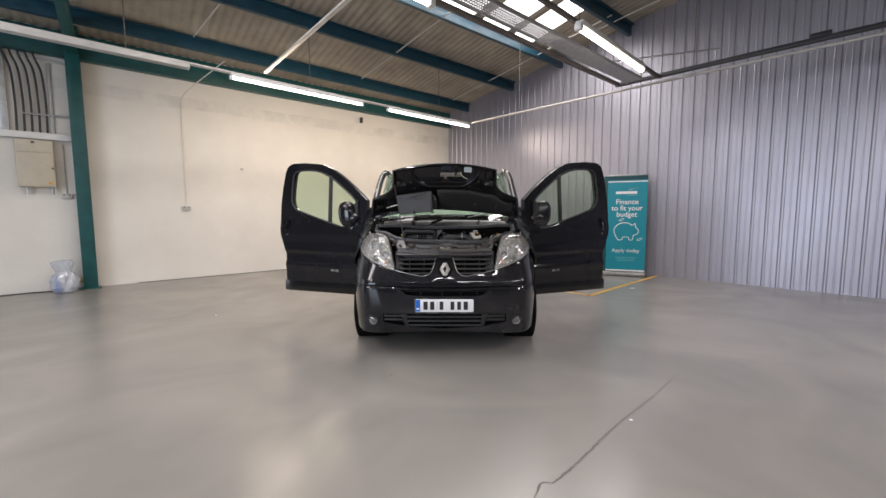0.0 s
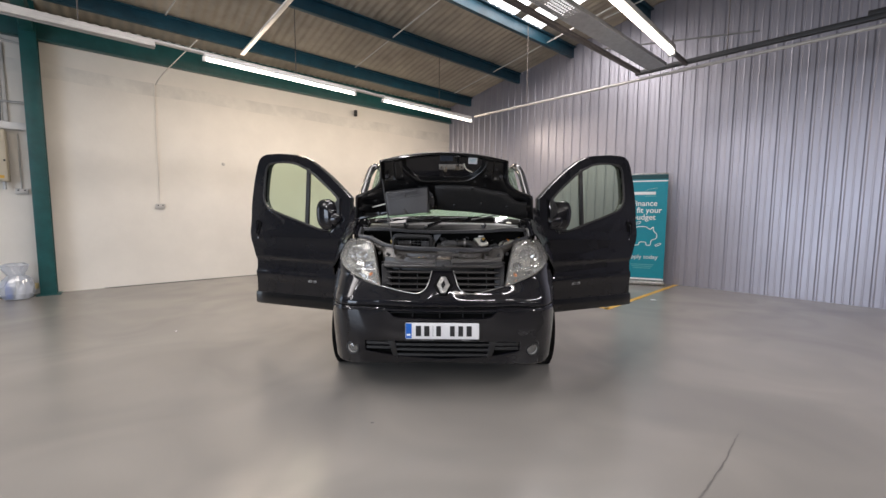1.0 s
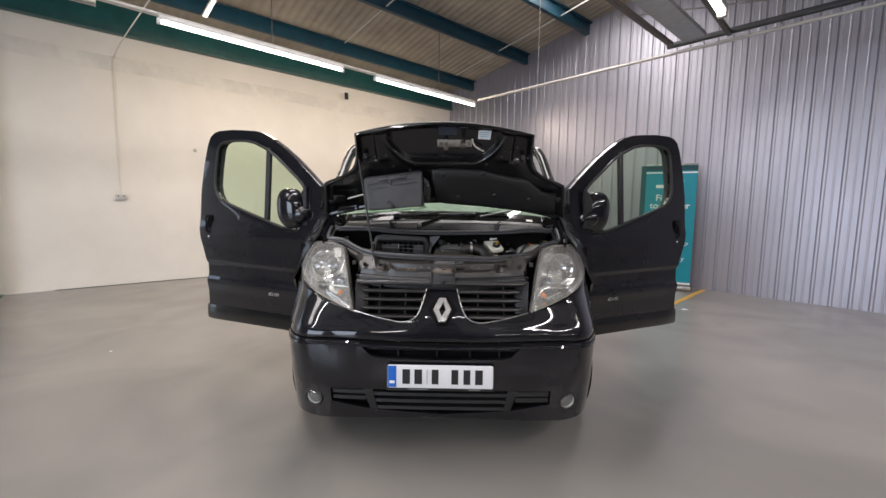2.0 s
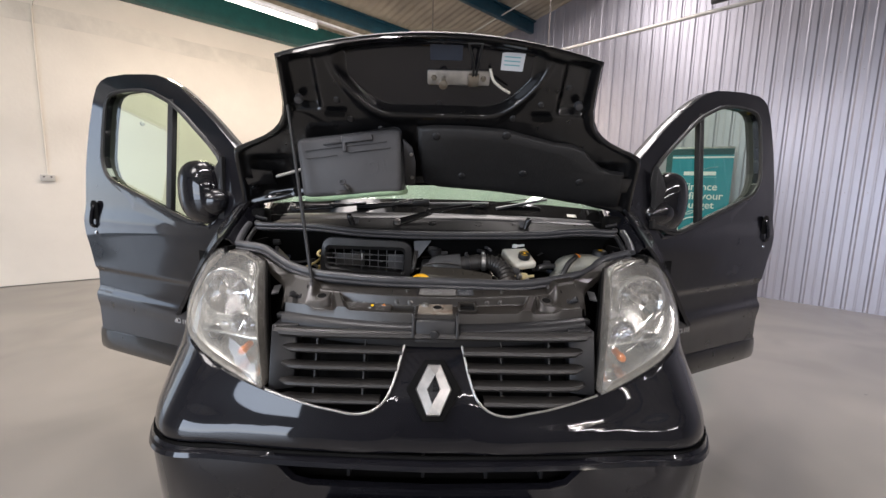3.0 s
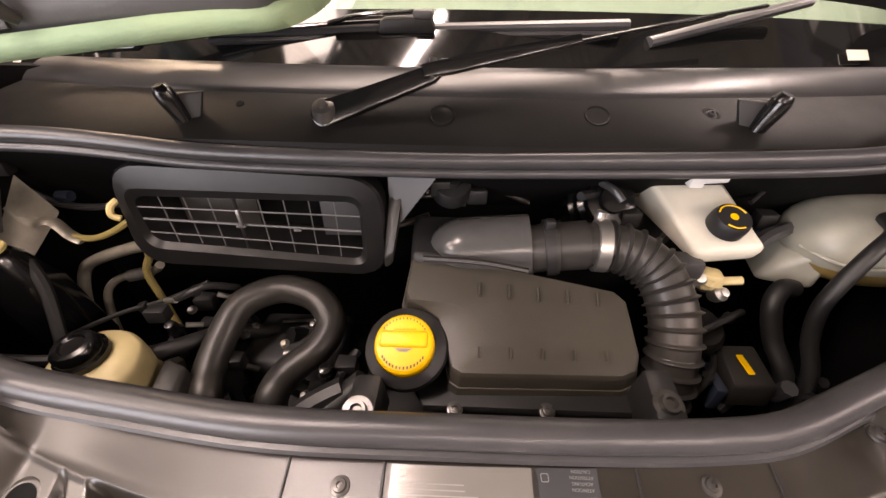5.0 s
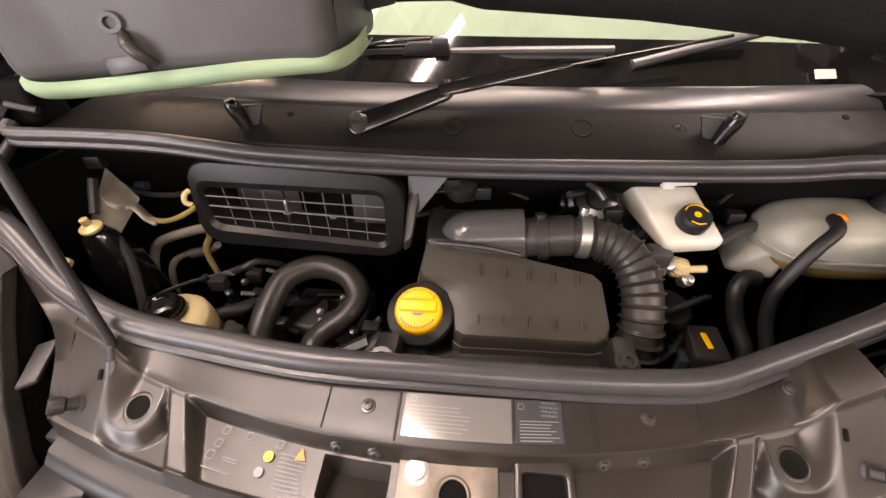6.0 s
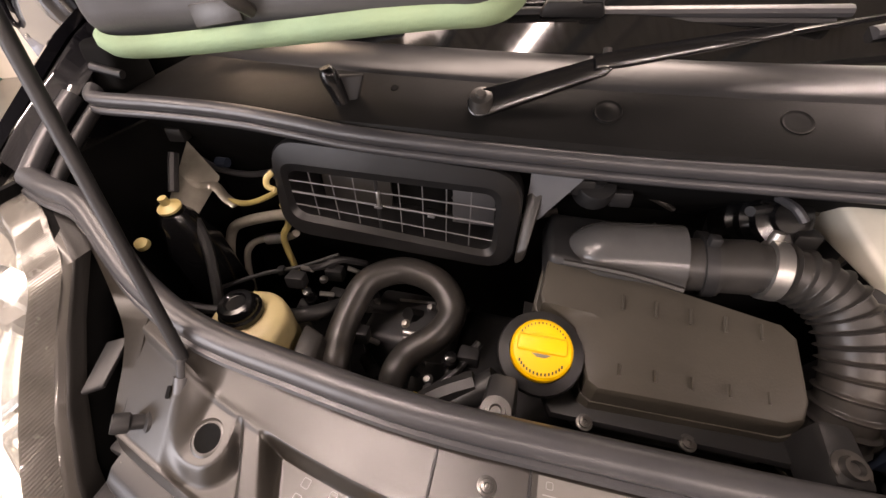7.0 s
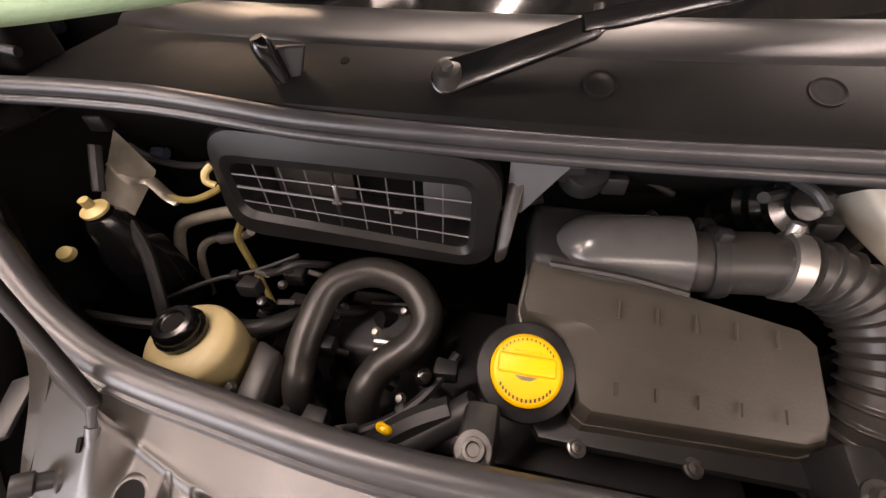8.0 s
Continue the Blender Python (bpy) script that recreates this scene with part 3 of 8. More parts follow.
skip = {(j, i) for j in range(1, ny - 1) for i in range(60, 330) if j % 2 and i % 2}
tray = solo("cable_tray", grid(rows, skip, thick=0.004), M_CONDUIT, "perforated galvanised steel cable tray", "cable tray", "structure")
for e in (-0.13, 0.13):
    part("tray_lip", bar(T0 + TN * e + Vector((0, 0, 0.02)), T1 + TN * e + Vector((0, 0, 0.02)), 0.006, 0.05, 0.001), M_CONDUIT, tray)
# two unseen rows, added to light the van's nose and bay
ADDED_ROWS = [(W(s0, 10.7, 3.44), W(s0 + 2.0, 10.7, 3.44), 70) for s0 in (-12.2, -9.4, -6.6, -3.8)] + [(W(s0, 14.9, 3.44), W(s0 + 2.0, 14.9, 3.44), 70) for s0 in (-10.8, -8.0, -5.2)]
for p, q in ((W(-13.5, 10.7, 3.60), W(-1.0, 10.7, 3.60)), (W(-12.0, 14.9, 3.60), W(-2.5, 14.9, 3.60))):
    solo("lighting_bar", bar(p, q, 0.06, 0.05), M_DARKBAR, "brown steel bar of an added, unseen lighting row", "bar", "structure", "lighting bars")
# the third tube and the added rows lie out of view, to light the van
for p, q, watts in [(Vector((1.50, 4.68, 3.44)), Vector((2.86, 6.02, 3.44)), 40), (Vector((-1.66, 2.80, 3.44)), Vector((-0.13, 4.15, 3.44)), 50), (Vector((-3.9, 0.85, 3.44)), Vector((-2.5, 2.08, 3.44)), 40)] + ADDED_ROWS:
    lamp = thing("tube_light", "white batten tube light, lit, under the cable tray and in added unseen rows", "tube light", "tube lights", at=tuple(p))
    u = (q - p).normalized()
    part("batten", bar(p, q, 0.09, 0.06, 0.008), M_WHITE, lamp)
    part("tube", rod(p + Vector((0, 0, -0.055)) + u * 0.02, q + Vector((0, 0, -0.055)) - u * 0.02, 0.028, 12), M_TUBE, lamp, "glowing white tube")
    for e in (p, q):
        part("end_cap", bar(e + Vector((0, 0, -0.045)) - u * 0.03, e + Vector((0, 0, -0.045)) + u * 0.03, 0.08, 0.08, 0.006), M_WHITE, lamp)
        part("hanger", rod(e + Vector((0, 0, 0.02)), e + Vector((0, 0, 0.16)), 0.006, 8), M_DARKBAR, lamp)
    area_lamp("tube_glow", frame3((p + q) / 2 + Vector((0, 0, -0.1)), u, Vector((0, 0, 1)).cross(u)), (q - p).length, 0.06, watts, (0.98, 0.95, 0.95))
solo("side_conduit", rod((2.2, 7.1, 3.85), (4.6, 6.9, 4.05), 0.012, 8), M_CONDUIT, "thin galvanised conduit across the row", "conduit", "structure")

# ---- fittings on the white wall ----
def on_wall(name, s, z, w, h, dep, mat, label, category, bevel=0.008, d=0.0):
    return solo(name, hexa([W(q, e, zz) for zz in (z - h / 2, z + h / 2) for q, e in ((s - w / 2, d), (s + w / 2, d), (s + w / 2, d + dep), (s - w / 2, d + dep))], bevel), mat, label, category)


def socket(s, z, label):
    ob = thing("wall_socket", label, "socket", "wall sockets", at=tuple(W(s, 0, z)))
    part("back_box", hexa([W(q, e, zz) for zz in (z - 0.043, z + 0.043) for q, e in ((s - 0.073, 0.0), (s + 0.073, 0.0), (s + 0.073, 0.038), (s - 0.073, 0.038))], 0.006), M_CONDUIT, ob)
    part("face_plate", hexa([W(q, e, zz) for zz in (z - 0.041, z + 0.041) for q, e in ((s - 0.071, 0.038), (s + 0.071, 0.038), (s + 0.071, 0.046), (s - 0.071, 0.046))], 0.003), M_PALE, ob)
    for dx in (-0.036, 0.036):
        part("switch", hexa([W(q, e, zz) for zz in (z + 0.005, z + 0.025) for q, e in ((s + dx - 0.01, 0.046), (s + dx + 0.01, 0.046), (s + dx + 0.01, 0.050), (s + dx - 0.01, 0.050))], 0.002), M_BLACKBAR, ob)
    return ob


socket(-7.13, 1.46, "metal double wall socket under a conduit")
socket(-8.9, 1.66, "metal double wall socket below the white trunking")
solo("wall_conduit", tube([W(-7.13, 0.02, 1.5), W(-7.13, 0.02, 2.6), W(-7.12, 0.02, 3.60), W(-7.10, 0.03, 3.68), W(-7.02, 0.6, 3.74), W(-6.75, 2.3, 3.80)], 0.008, 8), M_WALL, "painted conduit rising from the socket to the roof", "conduit")
solo("wall_conduit", rod(W(-8.9, 0.02, 1.70), W(-8.9, 0.02, 2.55), 0.010, 8), M_PALE, "painted conduit rising to the white trunking", "conduit")
solo("wall_conduit", rod(W(-9.35, 0.05, 3.02), W(-8.77, 0.05, 3.03), 0.018, 8), M_CONDUIT, "short galvanised conduit beside the post", "conduit")
solo("wall_conduit", rod(W(-9.4, 0.05, 3.98), W(-8.77, 0.05, 3.92), 0.018, 8), M_PALE, "pale conduit under the eaves beam", "conduit")
solo("wall_sensor", lathe([(0, 0.03), (0.02, 0.028), (0.03, 0.012), (0.032, 0)], axis(W(-6.05, 0, 2.33), NA), 16), M_PALE, "small round grey sensor on the wall", "sensor")
on_wall("sensor_box", -3.14, 3.80, 0.07, 0.14, 0.06, M_BLACKBAR, "small dark box under the eaves beam", "sensor", d=0.10)
on_wall("switch_box", -8.75, 2.50, 0.11, 0.09, 0.05, M_WHITE, "small white switch box under the trunking", "switch box")
on_wall("wall_trunking", -9.75, 2.66, 1.95, 0.11, 0.09, M_WHITE, "white painted wall trunking", "trunking", d=0.02)
cab = thing("fuse_cabinet", "beige steel electrical cabinet under the white trunking", "cabinet", at=tuple(W(-9.21, 0, 1.76)))
part("body", hexa([W(q, e, zz) for zz in (1.80, 2.58) for q, e in ((-9.47, 0), (-9.01, 0), (-9.01, 0.17), (-9.47, 0.17))], 0.01), M_BEIGE, cab)
dr = part("door", hexa([W(q, e, zz) for zz in (1.82, 2.36) for q, e in ((-9.46, 0.17), (-9.02, 0.17), (-9.02, 0.185), (-9.46, 0.185))], 0.005), M_BEIGE, cab)
part("top_panel", hexa([W(q, e, zz) for zz in (2.375, 2.57) for q, e in ((-9.46, 0.17), (-9.02, 0.17), (-9.02, 0.182), (-9.46, 0.182))], 0.005), M_BEIGE, cab)
part("lock", hexa([W(q, e, zz) for zz in (2.10, 2.13) for q, e in ((-9.045, 0.185), (-9.025, 0.185), (-9.025, 0.195), (-9.045, 0.195))], 0.002), M_BLACKBAR, dr, "small black lock")
part("badge", hexa([W(q, e, zz) for zz in (2.52, 2.55) for q, e in ((-9.27, 0.182), (-9.23, 0.182), (-9.23, 0.186), (-9.27, 0.186))], 0.001), M_BLACKBAR, cab, "small black badge")
part("warning_sticker", hexa([W(q, e, zz) for zz in (1.845, 1.89) for q, e in ((-9.1, 0.185), (-9.05, 0.185), (-9.05, 0.187), (-9.1, 0.187))]), M_YELLOW_LINE, dr, "small yellow sticker")
for s in (-9.37, -9.07):
    part("gland", rod(W(s, 0.08, 1.80), W(s, 0.08, 1.68), 0.022, 10), M_CONDUIT, cab, "grey cable gland")
for i in range(5):
    s = -9.43 + 0.09 * i
    solo("riser_cable", tube([W(s, 0.05, 2.72), W(s + 0.01, 0.05, 3.2), W(s - 0.01, 0.06, 3.7), W(s - 0.08, 0.06, 3.95), W(s - 0.1, 0.06, 4.1)], 0.016, 8), M_BLACKBAR, "black armoured cable clipped up the wall", "cable", group="riser cables")
solo("cable_channel", hexa([W(q, e, zz) for zz in (2.72, 4.1) for q, e in ((-9.61, 0), (-9.51, 0), (-9.51, 0.06), (-9.61, 0.06))], 0.004), M_CONDUIT, "grey steel channel beside the riser cables", "channel")
solo("perforated_strut", hexa([W(q, e, zz) for zz in (2.72, 3.9) for q, e in ((-9.03, 0), (-8.98, 0), (-8.98, 0.03), (-9.03, 0.03))], 0.003), M_PALE, "pale perforated strut beside the riser cables", "strut")
# clear bag of bottles by the post
random.seed(11)
bag = thing("rubbish_bag", "clear polythene bag of empty bottles on the floor", "bag", at=tuple(W(-9.0, 0.35, 0)))
prof = [(0.0, 0.0), (0.15, 0.01), (0.19, 0.09), (0.185, 0.2), (0.15, 0.30), (0.10, 0.37), (0.13, 0.44), (0.15, 0.52), (0.08, 0.55), (0, 0.54)]
bm = lathe(prof, Matrix.Translation(W(-9.0, 0.35, 0)), 22)
for v in bm.verts:
    v.co += Vector((random.uniform(-1, 1), random.uniform(-1, 1), random.uniform(-0.3, 0.5) if v.co.z > 0.05 else 0)) * 0.022
part("bag", bm, pane("bag_film", (0.93, 0.95, 0.98), 0.2, 0.15, 0.28, (0.80, 0.84, 0.92)), bag, sharp=20)
for i in range(5):
    a = i * 1.3
    c = W(-9.0 + 0.09 * math.cos(a), 0.35 + 0.09 * math.sin(a), 0.02)
    part("bottle", lathe([(0, 0), (0.04, 0), (0.042, 0.16), (0.015, 0.23), (0.015, 0.27), (0, 0.27)], axis(c, (0.3 * math.cos(a), 0.3 * math.sin(a), 1)), 12), (M_BAG, M_WHITE, M_PLATE_BLUE, M_BAG, M_LABEL)[i], bag)
solo("floor_cable", tube([W(-10.6, 0.12, 0.008), W(-10.0, 0.16, 0.008), W(-9.5, 0.10, 0.008), W(-9.15, 0.14, 0.008)], 0.008, 8), M_BLACKBAR, "dark cable lying along the foot of the wall", "cable")
solo("sponge", box(W(-8.82, 0.20, 0.16), (0.05, 0.08, 0.10), 0.02), M_CREAM, "yellowish sponge wedged behind the post", "sponge")

# ---- floor marks ----
def strip(a, b, w, mat, name, label, z=0.003):
    a, b = Vector((*a, z)), Vector((*b, z))
    n = Vector((0, 0, 1)).cross((b - a).normalized()) * w / 2
    bm = bmesh.new()
    bm.faces.new([bm.verts.new(p) for p in (a - n, b - n, b + n, a + n)])
    return solo(name, bm, mat, label, "floor line", "structure")


strip((2.28, 6.30), (4.44, 8.33), 0.075, M_YELLOW_LINE, "floor_line", "yellow painted line on the floor")
strip((2.33, 6.32), (1.45, 7.25), 0.075, M_YELLOW_LINE, "floor_line", "yellow painted line on the floor")
rows = [[], []]
random.seed(21)
crack = spline([(0.20, 0.9, 0), (0.441, 1.812, 0), (0.564, 1.922, 0), (0.705, 2.056, 0), (0.902, 2.259, 0), (1.041, 2.398, 0), (1.165, 2.519, 0), (1.462, 2.784, 0), (1.818, 3.13, 0)], 12)
for i, p in enumerate(crack):
    w = 0.0034 * (0.5 + random.random()) * (1.0 if i < 70 else 0.75)
    o = Vector((random.uniform(-0.004, 0.004), random.uniform(-0.004, 0.004), 0.0015))
    rows[0].append(p + o + Vector((w, -w, 0)))
    rows[1].append(p + o - Vector((w, -w, 0)))
solo("floor_crack", grid(rows), M_CRACK, "thin dark crack across the painted floor", "crack", "structure")
solo("paper_scrap", box((3.28, 6.94, 0.004), (0.07, 0.05, 0.006), 0.002), M_PAPER, "small scrap of white paper on the floor", "scrap")
random.seed(5)
for i in range(12):
    p = W(random.uniform(-12, -2), random.uniform(1.5, 11), 0.002)
    solo("floor_speck", lathe([(0, 0.002), (0.006, 0.0015), (0.008, 0)], Matrix.Translation(p), 6, 1.6), M_CRACK if i % 3 else M_PAPER, "tiny fleck of dirt on the floor", "speck", group="floor specks")

# ---- banner stand ----
ban = thing("banner_stand", "teal pull-up advertising banner with white lettering", "banner", at=(3.70, 8.42, 0))
BX = Vector((0.93, -0.36, 0)).normalized()
BM = frame3((3.70, 8.42, 0), BX, (0, 0, 1)) @ Matrix.Diagonal((0.957, 0.975, 1, 1))  # x across, y up, z towards the viewer
part("foot", box((0.055, 0.045, 0), (0.89, 0.08, 0.22), 0.02, m=BM), M_ALU, ban)
part("back_sheet", box((0.0, 1.12, -0.02), (0.76, 2.08, 0.004), 0, m=BM), M_TEAL, ban, "dark teal back sheet")
BM = BM @ Matrix.Translation((0.095, 0, 0))
part("sheet", box((0, 1.14, 0), (0.79, 2.08, 0.004), 0, m=BM), M_TEAL_BANNER, ban)
part("top_bar", box((0, 2.17, 0), (0.80, 0.03, 0.03), 0.006, m=BM), M_ALU, ban)
part("top_band", box((0, 2.11, 0.004), (0.79, 0.08, 0.004), 0, m=BM), surface("dark_teal_print", (0.004, 0.06, 0.07), 0.5), ban)
part("stripe", box((0, 2.035, 0.005), (0.79, 0.022, 0.003), 0, m=BM), M_INK_WHITE, ban)
part("bottom_band", box((0, 0.115, 0.005), (0.79, 0.03, 0.003), 0, m=BM), M_INK_WHITE, ban)
part("pole", rod(BM @ Vector((0, 0.05, -0.03)), BM @ Vector((0, 2.15, -0.03)), 0.012, 8), M_ALU, ban)
for i, line in enumerate(("Finance", "to fit your", "budget")):
    lettering("headline", line, 0.150, BM @ Matrix.Translation((0, 1.60 - 0.135 * i, 0.006)), M_INK_WHITE, ban, bold=0.0018)
lettering("call_line", "Apply today", 0.115, BM @ Matrix.Translation((0, 0.55, 0.006)), M_INK_WHITE, ban)
part("logo_bar", box((-0.02, 1.80, 0.006), (0.42, 0.055, 0.002), 0, m=BM), M_INK_WHITE, ban, "plain white bar in place of a logo")
part("logo_swoosh", tube([BM @ Vector((x, 1.845 + 0.05 * math.sin((x + 0.02) * 7), 0.006)) for x in (0.0, 0.07, 0.14, 0.21)], 0.007, 6, flat=0.3), M_INK_WHITE, ban)
part("logo_line", box((0.10, 1.745, 0.006), (0.2, 0.018, 0.002), 0, m=BM), M_INK_PALE, ban)
outline = [(-0.22, 0.90), (-0.24, 1.02), (-0.14, 1.13), (0.02, 1.15), (0.12, 1.10), (0.17, 1.14), (0.19, 1.06), (0.24, 1.00), (0.23, 0.92), (0.15, 0.88), (0.13, 0.79), (0.06, 0.79), (0.05, 0.84), (-0.06, 0.84), (-0.08, 0.79), (-0.16, 0.79)]
part("money_box_drawing", tube([BM @ Vector((x, y, 0.006)) for x, y in outline], 0.007, 6, closed=True, flat=0.3), M_INK_WHITE, ban, "white line drawing of a money box")
for cx, cy in ((-0.10, 1.22), (0.27, 0.80)):
    part("coin_drawing", tube([BM @ Vector((cx + 0.05 * math.cos(a), cy + 0.02 * math.sin(a) + 0.02 * math.cos(a), 0.006)) for a in (i * math.pi / 4 for i in range(8))], 0.005, 6, closed=True, flat=0.3), M_INK_WHITE, ban)
for i in range(3):
    part("small_print", box((0, 0.40 - 0.035 * i, 0.006), (0.42 - 0.05 * i, 0.014, 0.002), 0, m=BM), M_INK_PALE, ban)


# ---- the van: x across, front towards -y ----
van = thing("van", "black van with bonnet raised and both front doors open", "van", at=(0, 5.9, 0))


def lean(z):
    return max(0, 0.45 - z) * 0.25 + max(0, z - 0.62) * 0.35 + 2.2 * max(0, z - 0.9) ** 2


def front_y(x, z):
    """The line of the van's nose: how far back it lies at this width and height."""
    k = max(0.0, min(1.0, (z - 0.60) / 0.25))
    shoulder = max(0.0, min(1.0, (abs(x) - 0.5) / 0.3))
    return 3.575 + (0.62 - 0.02 * k) * min(abs(x) / 0.95, 1.05) ** (9.5 - 3.3 * k) + 0.02 * (x / 0.7) ** 2 * (1 - k) + 0.024 * k * math.exp(-((abs(x) - 0.56) / 0.14) ** 2) - 0.035 * shoulder ** 2 * (3 - 2 * shoulder) * math.exp(-((z - 0.69) / 0.14) ** 2) + lean(z)


def curve(table, x):
    return float(np.interp(x, [a for a, b in table], [b for a, b in table]))


HALF = [0, 0.045, 0.075, 0.082, 0.092, 0.103, 0.118, 0.14, 0.17, 0.21, 0.26, 0.31, 0.355, 0.41, 0.44, 0.47, 0.52, 0.565, 0.5875, 0.61, 0.635, 0.66, 0.685, 0.71, 0.735, 0.76, 0.78, 0.80, 0.82, 0.84, 0.855, 0.87, 0.885, 0.90, 0.91, 0.92, 0.93, 0.94, 0.95]
XS = [-x for x in HALF[:0:-1]] + HALF

# lower bumper with its mouth, grille and lamp openings
def bumper_levels(x):
    a = abs(x)
    zm = curve([(0, 0.572), (0.31, 0.578), (0.355, 0.590), (0.41, 0.640)], a)
    zt = curve([(0, 0.640), (0.41, 0.648), (0.6, 0.653), (0.95, 0.635)], a)
    zb = curve([(0, 0.232), (0.5, 0.215), (0.8, 0.20), (0.95, 0.22)], a)
    lo = curve([(0, 0.262), (0.355, 0.285), (0.565, 0.325), (0.95, 0.33)], a)
    up = curve([(0, 0.408), (0.355, 0.408), (0.565, 0.405), (0.95, 0.40)], a)
    return [zb - 0.012, zb, zb + 0.012, lo, (lo + up) / 2, up, up + 0.02, (up + zm) / 2, zm - 0.008, zm, zt - 0.014, zt - 0.004, zt]


rows = []
for i in range(13):
    r = []
    for x in XS:
        z = bumper_levels(x)[i]
        back = {0: 0.05, 1: 0.012, 9: -0.002, 10: -0.010, 11: -0.008, 12: 0.014}.get(i, 0.0)
        r.append(Vector((x, front_y(x, z) + back, z)))
    rows.append(r)
mid = lambda j: abs((XS[j] + XS[j + 1]) / 2)
skip = {(i, j) for j in range(len(XS) - 1) for i in range(12) if (i in (3, 4) and mid(j) < 0.565) or (i == 9 and mid(j) < 0.41)}
bumper = part("front_bumper", grid(rows, skip, thick=-0.018), M_PAINT, van, "glossy black front bumper", 30)
part("bumper_top_gap", tube([(x, front_y(x, 0.652) + 0.012, bumper_levels(x)[12] + 0.003) for x in XS[2:-2:2]], 0.006, 6, sub=2), M_VOID, van)
# near-black sheets stand in for the shade inside the openings
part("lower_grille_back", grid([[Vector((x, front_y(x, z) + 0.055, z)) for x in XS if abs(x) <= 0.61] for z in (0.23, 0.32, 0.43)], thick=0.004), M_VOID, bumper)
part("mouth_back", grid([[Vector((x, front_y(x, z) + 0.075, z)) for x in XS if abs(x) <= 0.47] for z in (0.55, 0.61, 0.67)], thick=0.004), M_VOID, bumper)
for z0, w in ((0.295, 0.345), (0.338, 0.345), (0.378, 0.345)):
    rows = []
    for dz, dy in ((-0.008, 0.012), (-0.006, 0.0), (0.006, 0.002), (0.009, 0.045)):
        rows.append([Vector((w * (i / 10 - 1), front_y(w * (i / 10 - 1), z0) + 0.006 + dy, z0 + dz)) for i in range(21)])
    part("lower_slat", grid(rows, thick=0.003), M_TRIM, bumper)
for sgn in (-1, 1):
    for z0 in (0.352, 0.388):
        rows = [[Vector((sgn * (0.385 + 0.17 * i / 6), front_y(0.385 + 0.17 * i / 6, z0) + 0.004 + dy, z0 + dz)) for i in range(7)] for dz, dy in ((-0.012, 0.02), (-0.010, 0.0), (0.009, 0.0), (0.012, 0.04))]
        part("side_slat", grid(rows, thick=0.003), M_TRIM, bumper)
    part("slat_divider", hexa([Vector((sgn * x, front_y(x, z) + o, z)) for z, xs in ((0.268, (0.325, 0.36)), (0.41, (0.345, 0.395))) for x, o in ((xs[0], 0.0), (xs[1], 0.0), (xs[1], 0.05), (xs[0], 0.05))], 0.003), M_TRIM, bumper)
for x in (-0.22, -0.02, 0.15, 0.3):
    part("mouth_rib", hexa([Vector((x + dx, front_y(x, 0.6) + dy, z)) for z in (0.570, 0.645) for dx, dy in ((-0.004, 0.045), (0.004, 0.045), (0.004, 0.07), (-0.004, 0.07))]), M_INK, bumper)
part("mouth_bar", tube([(x, front_y(x, 0.605) + 0.035, 0.612) for x in (-0.4, -0.2, 0, 0.2, 0.4)], 0.005, 6), M_INK, bumper)
# fog lamps
for sgn in (-1, 1):
    c = Vector((sgn * 0.662, front_y(0.662, 0.34) - 0.004, 0.340))
    d = Vector((sgn * 0.18, -1, 0.02)).normalized()
    fog = part("fog_lamp", lathe([(0.052, -0.03), (0.052, 0.0), (0.048, 0.007), (0.043, 0.007), (0.040, 0.0), (0.038, -0.012)], axis(c, d), 28), M_TRIM, bumper, "round clear fog lamp")
    part("reflector", lathe([(0, -0.040), (0.016, -0.036), (0.032, -0.022), (0.040, -0.004)], axis(c, d), 14), M_BRIGHT, bumper, "silver fog lamp bowl", 6)
    part("lens", lathe([(0, 0.008), (0.025, 0.006), (0.0405, 0.0)], axis(c, d), 24), G_LENS, bumper)

# upper nose: painted panel between bumper line, grille and headlamps
def collar(x, z):
    """The badge panel leans back more than the rest of the nose."""
    return 0.36 * max(0.0, z - 0.795) * max(0.0, min(1.0, (0.16 - abs(x)) / 0.05))


NOSE_TOP = [(0, 0.912), (0.075, 0.912), (0.082, 0.900), (0.092, 0.862), (0.103, 0.825), (0.118, 0.792), (0.14, 0.768), (0.17, 0.754), (0.21, 0.750), (0.31, 0.767), (0.44, 0.797), (0.55, 0.824), (0.66, 0.862), (0.77, 0.908), (0.84, 0.950), (0.87, 0.978), (0.92, 1.02), (0.95, 1.05)]
rows = []
for f in (0, 0.03, 0.07, 0.12, 0.18, 0.25, 0.33, 0.42, 0.5, 0.58, 0.67, 0.75, 0.83, 0.90, 0.96, 1.0):
    r = []
    for x in XS:
        z0 = curve([(0, 0.650), (0.41, 0.656), (0.6, 0.660), (0.95, 0.645)], abs(x))
        z = z0 + (curve(NOSE_TOP, abs(x)) - z0) * f
        bulge = -0.007 * math.exp(-((z - 0.700) / 0.035) ** 2) * min(1, abs(x) / 0.4)
        r.append(Vector((x, front_y(x, z) + bulge + curve([(0, 0.022), (0.03, 0.010), (0.07, 0.0055), (0.12, 0.0035), (0.25, 0.001), (0.33, 0.0)], f) + collar(x, z) + (0.008 if f == 1.0 else 0), z)))
    rows.append(r)
nose = part("nose_panel", grid(rows, thick=-0.016), M_PAINT, van, "glossy black nose panel", 30)
